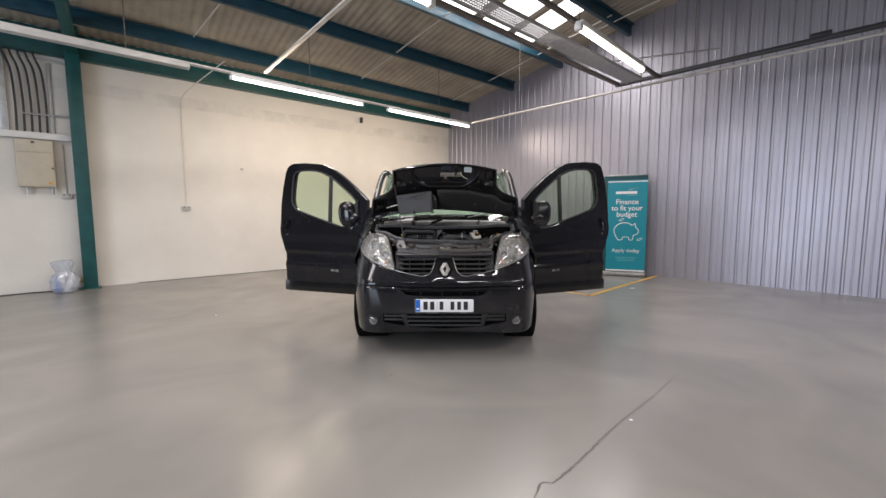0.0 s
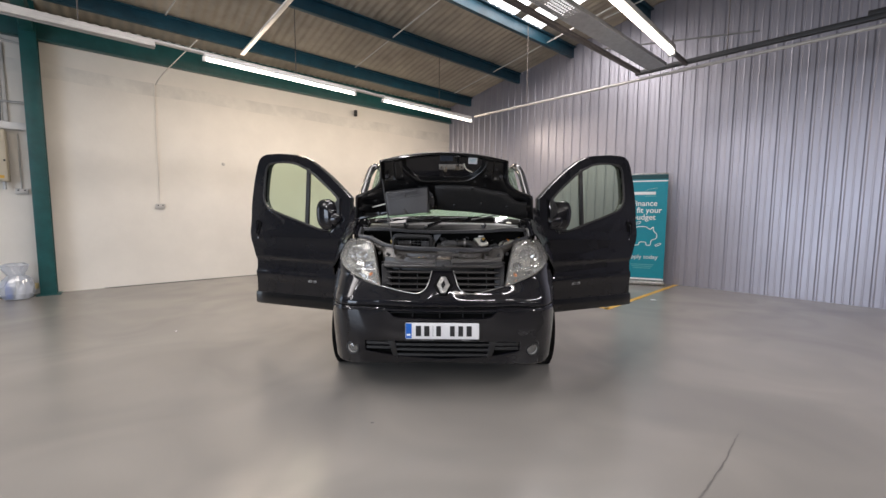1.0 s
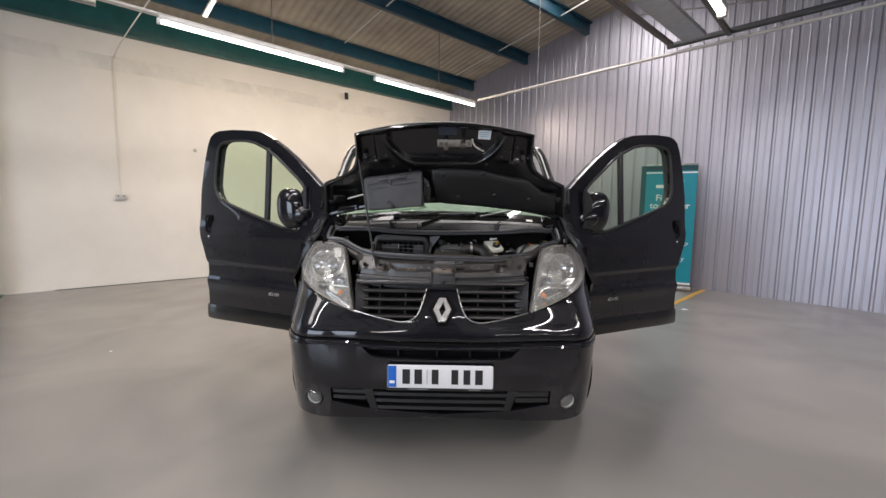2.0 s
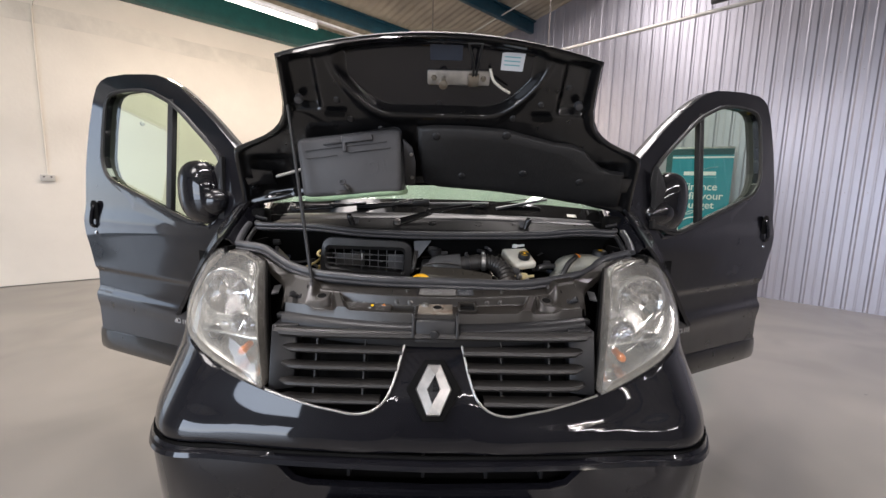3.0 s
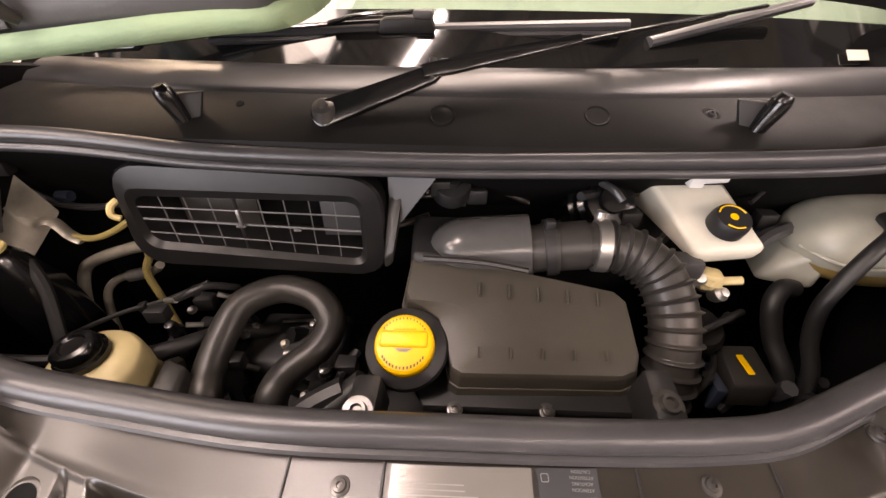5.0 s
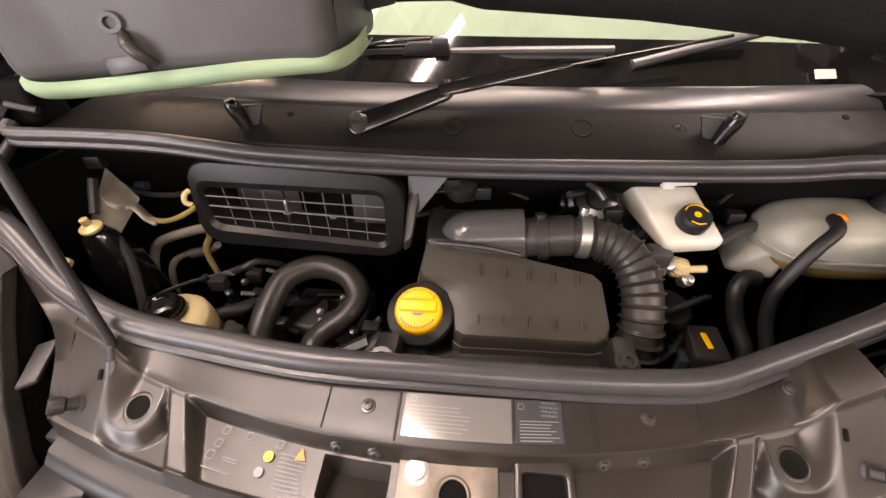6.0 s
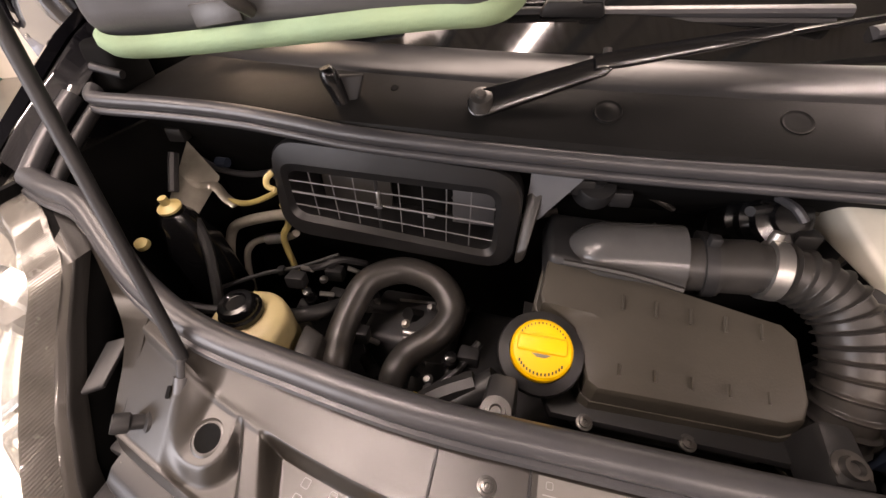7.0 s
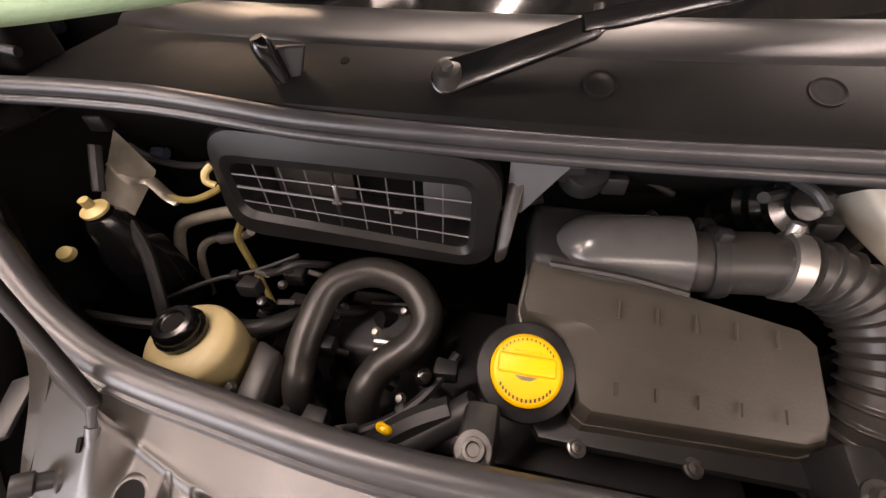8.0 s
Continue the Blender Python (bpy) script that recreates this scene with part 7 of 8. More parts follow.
part("joint_bar", tube([(-0.165, 4.258, 1.298), (-0.12, 4.254, 1.308), (-0.06, 4.252, 1.312)], 0.0045, 8, flat=0.6), M_ARM, jt)

# ---- things in the bay ----
# slatted intake: a rounded four-sided frame, deeper at its top, with a thin grid
def round_quad(corners, r, n=6):
    """A closed outline round four corners, in order, with rounded corners."""
    out, c = [], [Vector((x, y, 0)) for x, y in corners]
    for i in range(4):
        p, a, b = c[i], (c[i - 1] - c[i]).normalized(), (c[(i + 1) % 4] - c[i]).normalized()
        for j in range(n + 1):
            t = j / n
            q = (p + a * r) * (1 - t) ** 2 + p * 2 * t * (1 - t) + (p + b * r) * t * t
            out.append((q.x, q.y))
    return out


SF = frame3((-0.263, 4.122, 1.082), (1, 0, 0), (0, 0.05, 1))
G_OUT = [(-0.168, 0.083), (0.172, 0.069), (0.171, -0.080), (-0.182, -0.068)]
G_MID = [(-0.158, 0.050), (0.147, 0.046), (0.145, -0.061), (-0.158, -0.040)]
G_IN = [(-0.154, 0.036), (0.140, 0.034), (0.138, -0.054), (-0.150, -0.032)]
go, gm, gi = round_quad(G_OUT, 0.046), round_quad(G_MID, 0.022), round_quad(G_IN, 0.018)
bm = bmesh.new()
loops = []
for outline, h in ((go, -0.030), (go, -0.004), ([(x * 0.985, y * 0.975) for x, y in go], 0.0), (gm, 0.002), (gi, -0.005), (gi, -0.030)):
    loops.append([bm.verts.new(SF @ Vector((x, y, h))) for x, y in outline])
for a, b in zip(loops, loops[1:]):
    for i in range(len(a)):
        bm.faces.new((a[i], a[(i + 1) % len(a)], b[(i + 1) % len(a)], b[i]))
intake = part("air_intake", bm, M_GRILLE, van, "black plastic heater intake with a grid", 30)
part("intake_duct", ring(round_quad([(x * 0.93, y * 0.93) for x, y in G_OUT], 0.04), gi, 0.05, SF @ Matrix.Translation((0, 0, -0.080))), M_TRIM, intake, sharp=30)
part("intake_back", slab(round_quad([(x * 1.02, y * 1.02) for x, y in G_IN], 0.018), 0.003, SF @ Matrix.Translation((0, 0, -0.085))), M_VOID, intake)


def in_grid(u, v, h):
    """A point of the intake's opening, u from left to right and v from top to foot."""
    top, foot = Vector((*G_IN[0], 0)).lerp(Vector((*G_IN[1], 0)), u), Vector((*G_IN[3], 0)).lerp(Vector((*G_IN[2], 0)), u)
    q = top.lerp(foot, v)
    return SF @ Vector((q.x, q.y, h))


for v, r in ((0.24, 0.0011), (0.50, 0.0017), (0.80, 0.0011)):
    part("grid_bar", rod(in_grid(0, v, -0.006), in_grid(1, v, -0.006), r, 6), M_GRIDBAR, intake)
for i in range(1, 9):
    part("grid_bar", rod(in_grid(i / 9, 0, -0.008), in_grid(i / 9, 1, -0.008), 0.0009 if i != 4 else 0.0026, 6), M_GRIDBAR if i != 4 else M_TRIM, intake)
part("grid_clip", box((0, 0, 0), (0.0045, 0.024, 0.005), 0.001, m=Matrix.Translation(in_grid(0.46, 0.34, -0.002))  @ SF.to_3x3().to_4x4()), M_ALU, intake)
part("grid_clip", box((0, 0, 0), (0.012, 0.004, 0.005), 0.001, m=Matrix.Translation(in_grid(0.455, 0.50, -0.002)) @ SF.to_3x3().to_4x4()), M_GRIDBAR, intake)
part("grid_clip", box((0, 0, 0), (0.010, 0.004, 0.004), 0.001, m=Matrix.Translation(in_grid(0.71, 0.52, -0.003)) @ SF.to_3x3().to_4x4()), M_GRIDBAR, intake)
part("pale_flap", box((0.105, -0.012, -0.045), (0.060, 0.055, 0.004), 0.001, m=SF), M_GREYBOX, intake, "grey flap behind the grid")
part("duct_inside", box((-0.075, -0.010, -0.055), (0.11, 0.045, 0.004), 0.001, m=SF), M_TRIM_SOFT, intake)
part("bracket_plate", hexa([Vector(q) for q in ((-0.086, 4.142, 1.090), (-0.070, 4.130, 1.090), (-0.020, 4.140, 1.156), (-0.086, 4.150, 1.156), (-0.086, 4.139, 1.088), (-0.070, 4.127, 1.088), (-0.020, 4.137, 1.154), (-0.086, 4.147, 1.154))]), M_GREYBOX, van, "grey bent bracket plate")
part("duct_side", hexa([Vector(q) for q in ((-0.092, 4.10, 1.03), (-0.080, 4.10, 1.04), (-0.070, 4.15, 1.10), (-0.085, 4.16, 1.10), (-0.092, 4.10, 1.05), (-0.078, 4.10, 1.06), (-0.065, 4.15, 1.14), (-0.085, 4.16, 1.14))], 0.003), M_TRIM_SOFT, van)

# air filter box
AT = [(-0.050, 4.086, 1.072), (0.075, 4.062, 1.066), (0.190, 4.048, 1.050), (0.200, 4.036, 1.047), (0.206, 3.985, 1.016), (0.200, 3.968, 1.008), (0.185, 3.962, 1.006), (0.010, 3.956, 1.010), (0.000, 3.962, 1.012), (-0.006, 3.985, 1.020), (-0.016, 4.012, 1.032), (-0.034, 4.024, 1.040), (-0.052, 4.030, 1.046), (-0.056, 4.040, 1.050)]
bm = bmesh.new()
n = len(AT)
ac = Vector((0.08, 4.015, 1.04))
loops = []
for f, dz in ((1.045, -0.085), (1.045, -0.026), (1.035, -0.0235), (1.018, -0.023), (1.012, -0.007), (1.003, -0.002), (0.985, 0.0), (0.6, 0.003)):
    loops.append([bm.verts.new(Vector((ac.x + (x - ac.x) * f, ac.y + (y - ac.y) * f, ac.z + (z - ac.z) * min(1, f) + dz))) for x, y, z in AT])
for a, b in zip(loops, loops[1:]):
    for i in range(n):
        bm.faces.new((a[i], a[(i + 1) % n], b[(i + 1) % n], b[i]))
bm.faces.new(loops[-1])
air = part("air_filter_box", bm, M_DUSTY, van, "dusty black plastic air filter box", 24)
part("air_flange", slab([(x, y) for x, y in ((-0.03, 3.940), (0.215, 3.940), (0.224, 4.04), (0.20, 4.06), (-0.07, 4.095), (-0.07, 4.02))], 0.010, Matrix.Translation((0, 0, 0.964)), 0.003), M_TRIM, air)
prof = [(0.041 * math.sin(a), 0.022 - 0.050 * math.cos(a)) for a in (math.pi / 2 * i / 9 for i in range(10))] + [(0.041, 0.100)]
part("air_duct", lathe(prof, axis((-0.006, 4.106, 1.062), (1, -0.02, 0.10)), 40), M_DUCT, air, "rounded duct on the filter box", 60)
part("box_shoulder", hexa([Vector(q) for q in ((-0.056, 4.070, 1.030), (0.072, 4.058, 1.030), (0.072, 4.165, 1.040), (-0.062, 4.168, 1.040), (-0.052, 4.076, 1.077), (0.070, 4.062, 1.072), (0.070, 4.155, 1.084), (-0.054, 4.160, 1.082))], 0.008, 3), M_TRIM, air, "sloping back of the filter box")
part("duct_ledge", tube([(-0.036, 4.066, 1.078), (0.03, 4.055, 1.083), (0.085, 4.048, 1.078)], 0.0035, 6), M_SLAT, air)
for i in range(5):
    x = 0.030 + 0.034 * i
    part("lid_rib", tube([(x, 4.044 - 0.02 * x, 1.0645 - 0.06 * x), (x, 4.030 - 0.02 * x, 1.0560 - 0.06 * x)], 0.0016, 6), M_DUSTY, air)
    part("lid_rib", tube([(x, 3.980, 1.0255), (x, 3.970, 1.0200)], 0.0016, 6), M_DUSTY, air)
for x, y in ((0.005, 3.938), (0.105, 3.940), (0.212, 4.02)):
    screw((x, y, 0.972), (0, -0.3, 1), 0.006, M_SCREW, air)
# intake hose: coupling, clamp and ribbed bend
HP = spline([(0.082, 4.098, 1.070), (0.125, 4.096, 1.078), (0.172, 4.094, 1.084), (0.212, 4.088, 1.080), (0.243, 4.070, 1.064), (0.258, 4.040, 1.036), (0.260, 4.010, 1.000), (0.258, 3.990, 0.955), (0.255, 3.98, 0.90)], 60)
k = len(HP)
rad = []
for i in range(k):
    t = i / (k - 1)
    if t < 0.30:
        rad.append(0.030 + (0.004 if 0.0 < t < 0.05 or 0.10 < t < 0.13 else 0) - (0.003 if t > 0.22 else 0))
    else:
        rad.append(0.0276 + 0.0046 * max(0, math.cos((t - 0.30) * 2 * math.pi * 23)) ** 5)
hose = part("intake_hose", tube(HP, rad, 20, raw=True), M_HOSE, van, "ribbed black rubber intake hose", 60)
part("hose_clamp", tube([HP[int(k * 0.245)], HP[int(k * 0.285)]], 0.0325, 20, raw=True), M_ALU, hose, "bright metal hose clamp")
part("clamp_screw", lathe([(0, 0.008), (0.006, 0.008), (0.007, 0.0), (0.004, -0.01)], axis((0.176, 4.112, 1.112), (0.1, 0.2, 1)), 12), M_ALU, hose)
part("coupling_band", tube([HP[int(k * 0.09)], HP[int(k * 0.12)]], 0.0355, 20, raw=True), M_TRIM, hose)
part("coupling_lug", box((0.112, 4.092, 1.113), (0.012, 0.012, 0.014), 0.003), M_TRIM, hose)

# oil filler cap
oc = Vector((-0.050, 3.972, 1.034))
od = Vector((-0.02, -0.46, 0.89)).normalized()
cap = part("oil_cap", lathe([(0.0, 0.010), (0.024, 0.010), (0.0285, 0.0095), (0.031, 0.007), (0.032, 0.003), (0.032, -0.010), (0.029, -0.014), (0.029, -0.03)], axis(oc, od), 36), M_YELLOW, van, "bright yellow oil filler cap", 30)
OF = axis(oc, od)
right = (Vector((1, 0, 0)) - od * od.x).normalized()
OF = frame3(oc + od * 0.010, right, od.cross(right))
part("cap_grip", box((0, 0.004, 0.0005), (0.050, 0.017, 0.006), 0.0029, 4, m=OF), M_YELLOW, cap)
part("cap_notch", slab([(-0.010, 0.0), (0.010, 0.0), (0.004, -0.0035), (-0.004, -0.0035)], 0.0006, OF @ Matrix.Translation((0, -0.0055, 0.0))), M_RUSTY, cap)
for y, w in ((0.011, 0.030), (0.015, 0.024)):
    part("cap_rib", box((0, y, 0.0006), (w, 0.0016, 0.0016), 0.0004, m=OF), M_YELLOW, cap)
for i in range(14):
    a = radians(215 + 110 * i / 13)
    part("cap_print", box((0.0255 * math.cos(a), 0.0255 * math.sin(a), 0.0004), (0.0016, 0.0030, 0.0004), m=OF), M_INK, cap)
    part("cap_print", box((0.0262 * math.cos(-a), 0.0262 * math.sin(-a), 0.0004), (0.0012, 0.0022, 0.0004), m=OF), M_INK, cap)
part("oil_neck", lathe([(0.033, -0.004), (0.044, -0.010), (0.046, -0.018), (0.040, -0.03), (0.036, -0.09)], axis(oc, od), 30), M_TRIM, van)
# engine mounts with bolts
for c in (Vector((-0.087, 3.897, 1.022)), Vector((0.212, 3.920, 1.016))):
    mt = part("mount_bracket", hexa([c + Vector(q) for q in ((-0.018, -0.012, -0.05), (0.018, -0.012, -0.05), (0.022, 0.05, -0.05), (-0.016, 0.05, -0.05), (-0.016, -0.012, 0.0), (0.016, -0.012, 0.0), (0.018, 0.045, 0.004), (-0.010, 0.045, 0.004))], 0.006), M_TRIM, van)
    part("mount_bolt", lathe([(0, 0.004), (0.005, 0.004), (0.006, 0.009), (0.009, 0.009), (0.010, 0.002), (0.015, 0.002), (0.015, 0.0)], axis(c + Vector((0, 0.004, 0.0)), (0, -0.3, 1)), 18), M_SCREW, mt)
part("mount_arm", tube([(-0.112, 3.94, 1.0), (-0.15, 3.925, 0.985), (-0.20, 3.90, 0.95), (-0.26, 3.87, 0.92)], 0.013, 8), M_TRIM, van)

# hose loop
part("coolant_hose", tube([(-0.308, 3.946, 0.850), (-0.304, 3.966, 0.920), (-0.311, 3.999, 0.936), (-0.308, 4.044, 0.956), (-0.293, 4.083, 0.975), (-0.247, 4.105, 0.984), (-0.193, 4.095, 0.980), (-0.165, 4.063, 0.965), (-0.176, 4.030, 0.950), (-0.210, 4.000, 0.936), (-0.222, 3.969, 0.922), (-0.225, 3.954, 0.862)], 0.0200, 18), M_HOSE, van, "thick black coolant hose in a loop")
# power steering reservoir
pc3 = Vector((-0.412, 3.966, 0.984))
res = part("steering_reservoir", lathe([(0.0, 0.012), (0.030, 0.011), (0.045, 0.008), (0.049, 0.002), (0.050, -0.008), (0.050, -0.052), (0.044, -0.072), (0, -0.08)], axis(pc3, (0.0, -0.12, 1)), 36, 1.04), M_CREAM, van, "cream plastic fluid reservoir", 50)
part("reservoir_cap", lathe([(0, 0.030), (0.012, 0.030), (0.014, 0.033), (0.020, 0.032), (0.0235, 0.028), (0.0240, 0.018), (0.0275, 0.016), (0.0275, 0.008)], axis(pc3 + Vector((-0.008, 0.006, 0.004)), (0.0, -0.12, 1)), 16), M_ARM, res, "black ribbed screw cap")
part("foil_shield", hexa([Vector(q) for q in ((-0.345, 3.90, 0.90), (-0.31, 3.90, 0.90), (-0.31, 3.98, 0.90), (-0.35, 4.0, 0.90), (-0.350, 3.925, 0.955), (-0.322, 3.925, 0.950), (-0.320, 3.985, 0.965), (-0.352, 3.995, 0.97))], 0.006), M_SLAT, van)
# strut top, brackets and metal pipes
st = part("strut_top", lathe([(0.0, 0.0), (0.024, -0.004), (0.034, -0.016), (0.044, -0.05), (0.055, -0.07), (0.06, -0.2)], axis((-0.590, 4.078, 1.060), (0, -0.1, 1)) @ Matrix.Diagonal((0.72, 0.72, 1, 1)), 22), M_ARM, van, "black cylinder with a brass top")
part("brass_cap", lathe([(0, 0.022), (0.006, 0.021), (0.0065, 0.010), (0.010, 0.008), (0.0165, 0.004), (0.0165, 0.0)], axis((-0.592, 4.078, 1.061), (0, -0.2, 1)), 18), M_BRASS, st, "pale brass cap")
part("support_plate", hexa([Vector(q) for q in ((-0.668, 4.120, 1.010), (-0.610, 4.100, 1.000), (-0.570, 4.160, 1.066), (-0.625, 4.180, 1.112), (-0.668, 4.123, 1.014), (-0.610, 4.103, 1.004), (-0.570, 4.163, 1.070), (-0.625, 4.183, 1.116))]), M_PIPE, van, "bare steel support plate")
part("support_post", tube([(-0.605, 4.135, 1.12), (-0.603, 4.12, 1.10), (-0.598, 4.10, 1.075)], 0.007, 8), M_INK, van)
part("bent_bracket", tube([(-0.640, 4.165, 1.075), (-0.602, 4.148, 1.060), (-0.575, 4.150, 1.060), (-0.562, 4.150, 1.038), (-0.545, 4.148, 1.028)], 0.009, 6, flat=0.4), M_PIPE, van)
part("fuel_pipe", tube([(-0.558, 4.150, 1.034), (-0.531, 4.150, 1.032), (-0.500, 4.150, 1.042), (-0.464, 4.150, 1.062), (-0.45, 4.17, 1.075)], 0.0046, 8), M_OLIVE, van, "olive plastic fuel pipe")
part("metal_pipe", tube([(-0.440, 4.140, 1.030), (-0.480, 4.150, 1.016), (-0.545, 4.152, 0.992), (-0.585, 4.158, 0.965), (-0.602, 4.150, 0.925), (-0.598, 4.130, 0.885), (-0.60, 4.12, 0.83)], 0.0088, 10), M_PIPE, van, "bent aluminium pipe")
part("metal_pipe", tube([(-0.450, 4.150, 0.985), (-0.483, 4.165, 0.959), (-0.542, 4.165, 0.943), (-0.572, 4.160, 0.920), (-0.580, 4.150, 0.885), (-0.570, 4.13, 0.84)], 0.0062, 10), M_PIPE, van, "bent aluminium pipe")
part("pipe_sleeve", tube([(-0.488, 4.164, 0.958), (-0.525, 4.164, 0.948)], 0.0100, 10), M_ALU, van)
part("yellow_pipe", tube([(-0.447, 4.138, 1.050), (-0.458, 4.150, 1.005), (-0.478, 4.150, 0.970), (-0.472, 4.145, 0.920), (-0.455, 4.130, 0.875), (-0.440, 4.115, 0.84)], 0.0055, 8), M_OLIVE, van, "yellowish plastic fuel line")
part("orange_clip", tube([(-0.440, 4.130, 1.110), (-0.446, 4.122, 1.104), (-0.446, 4.118, 1.094), (-0.438, 4.120, 1.088)], 0.0045, 8), M_BRASS, van, "orange clip on the intake edge")
part("yellow_tag", lathe([(0, 0.005), (0.009, 0.0035), (0.0105, -0.004)], axis((-0.625, 4.035, 1.022), (0.2, -0.4, 1)), 14), M_BRASS, van, "yellow plastic tag")
part("dark_hose", tube([(-0.572, 4.09, 1.035), (-0.55, 4.07, 1.00), (-0.525, 4.03, 0.95), (-0.50, 3.99, 0.91), (-0.47, 3.97, 0.90)], 0.008, 8), M_TRIM, van, "thin black hose")
part("dark_hose", tube([(-0.60, 3.99, 0.96), (-0.52, 4.0, 0.945), (-0.44, 4.02, 0.94), (-0.36, 4.03, 0.94)], 0.007, 8), M_INK, van, "thin black hose")
part("dark_hose", tube([(-0.40, 4.00, 0.955), (-0.36, 4.02, 0.955), (-0.32, 4.06, 0.940), (-0.27, 4.10, 0.90)], 0.011, 10), M_TRIM, van, "thick black hose")
random.seed(9)
for i in range(26):
    x, y = random.uniform(-0.46, -0.16), random.uniform(3.93, 4.12)
    z = random.uniform(0.80, 0.90)
    part("engine_fitting", rod((x, y, z), (x + random.uniform(-0.03, 0.03), y + random.uniform(-0.03, 0.03), z + random.uniform(-0.02, 0.03)), random.uniform(0.006, 0.014), 8), random.choice((M_INK, M_TRIM, M_TRIM, M_STEEL)), van)
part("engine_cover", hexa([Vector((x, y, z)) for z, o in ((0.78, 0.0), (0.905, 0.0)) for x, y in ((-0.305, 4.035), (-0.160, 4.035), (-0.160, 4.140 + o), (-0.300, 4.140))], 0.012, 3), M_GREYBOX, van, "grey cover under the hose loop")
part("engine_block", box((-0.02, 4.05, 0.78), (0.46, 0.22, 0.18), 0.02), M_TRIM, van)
for p, q in (((-0.30, 4.02, 0.93), (-0.27, 4.03, 0.90)), ((-0.235, 4.045, 0.918), (-0.20, 4.045, 0.918)), ((-0.225, 3.915, 0.96), (-0.215, 3.93, 0.935))):
    part("bright_pin", rod(p, q, 0.004, 8), M_ALU, van)
dip = part("dipstick", tube([(-0.172, 3.925, 0.965), (-0.176, 3.918, 0.985), (-0.168, 3.914, 0.99), (-0.163, 3.920, 0.968), (-0.165, 3.93, 0.94)], 0.0045, 8), M_YELLOW, van, "yellow dipstick ring")
part("neck_tube", tube([(-0.09, 3.945, 1.005), (-0.12, 3.93, 0.985), (-0.17, 3.90, 0.955), (-0.22, 3.88, 0.93)], 0.015, 10), M_TRIM, van)

# brake fluid reservoir and servo
R = [Vector(q) for q in ((0.305, 4.100, 1.052), (0.372, 4.098, 1.064), (0.372, 4.22, 1.090), (0.255, 4.22, 1.078), (0.296, 4.094, 1.074), (0.378, 4.090, 1.088), (0.338, 4.205, 1.148), (0.246, 4.205, 1.142))]
brake = part("brake_reservoir", hexa(R, 0.008, 3), M_MILK, van, "milky white brake fluid reservoir", 40)
bc2 = Vector((0.332, 4.116, 1.104))
part("reservoir_cap", lathe([(0, 0.016), (0.020, 0.016), (0.0215, 0.013), (0.0225, 0.008), (0.0225, -0.004)], axis(bc2, (0.02, -0.38, 1)), 24), M_INK, brake, "black cap with yellow marks")
CFm = axis(bc2, (0.02, -0.38, 1))
part("cap_mark", lathe([(0, 0.0168), (0.008, 0.0168), (0.008, 0.016)], CFm @ Matrix.Diagonal((0.6, 0.6, 1, 1)), 14), M_YELLOW, brake)
part("cap_mark", tube([CFm @ Vector((0.017 * math.cos(a), 0.017 * math.sin(a), 0.0163)) for a in (0.3, 0.9, 1.5, 2.1, 2.7)], 0.0009, 6), M_YELLOW, brake)
part("cap_mark", tube([CFm @ Vector((0.017 * math.cos(a), 0.017 * math.sin(a), 0.0163)) for a in (3.9, 4.5, 5.1)], 0.0009, 6), M_YELLOW, brake)
part("reservoir_plug", rod((0.312, 4.165, 1.142), (0.340, 4.163, 1.146), 0.008, 10), M_WHITE, brake)
part("reservoir_plug", box((0.304, 4.165, 1.142), (0.018, 0.018, 0.022), 0.003), M_WHITE, brake)
part("pale_connector", hexa([Vector(q) for q in ((0.318, 4.088, 1.020), (0.346, 4.084, 1.018), (0.348, 4.104, 1.020), (0.320, 4.108, 1.022), (0.316, 4.090, 1.046), (0.344, 4.086, 1.042), (0.346, 4.106, 1.044), (0.318, 4.110, 1.048))], 0.005), M_CREAM, van, "pale plastic connector under the reservoir")
part("connector_pin", rod((0.344, 4.094, 1.032), (0.368, 4.092, 1.036), 0.0055, 8), M_CREAM, van)
part("connector_body", box((0.295, 4.10, 1.05), (0.035, 0.03, 0.03), 0.006), M_GREYBOX, van)
part("brake_servo", lathe([(0.0, 0.0), (0.03, 0.0), (0.05, -0.012), (0.085, -0.02), (0.095, -0.035), (0.095, -0.09)], axis((0.262, 4.20, 1.05), (0.0, -1, 0.1)), 28), M_INK, van, "round black brake servo")
part("servo_ring", lathe([(0.046, 0.002), (0.052, 0.004), (0.056, 0.0)], axis((0.262, 4.195, 1.05), (0.0, -1, 0.1)), 28), M_STEEL, van)
part("dark_hose", tube([(0.21, 4.14, 1.12), (0.20, 4.15, 1.13), (0.19, 4.17, 1.13)], 0.005, 8), M_RUBBER, van)
part("dark_hose", tube([(0.39, 4.13, 1.06), (0.42, 4.15, 1.065), (0.47, 4.18, 1.06)], 0.010, 8), M_RUBBER, van, "short black hose")

# expansion tank
bm = bmesh.new()
bmesh.ops.create_uvsphere(bm, u_segments=28, v_segments=16, radius=1.0)
for v in bm.verts:
    x, y, z = v.co
    e = 1.0 / max(1e-6, abs(x) ** 2.7 + abs(y) ** 3 + abs(z) ** 2.4) ** (1 / 2.7)
    v.co = Vector((x * e * 0.124, y * e * 0.068, z * e * 0.056))
bmesh.ops.transform(bm, matrix=Matrix.Translation((0.592, 4.170, 1.054)), verts=bm.verts)
tank = part("expansion_tank", bm, M_TANK, van, "milky white coolant tank, amber below", 60)
bm = bmesh.new()
bmesh.ops.create_uvsphere(bm, u_segments=28, v_segments=24, radius=1.0)
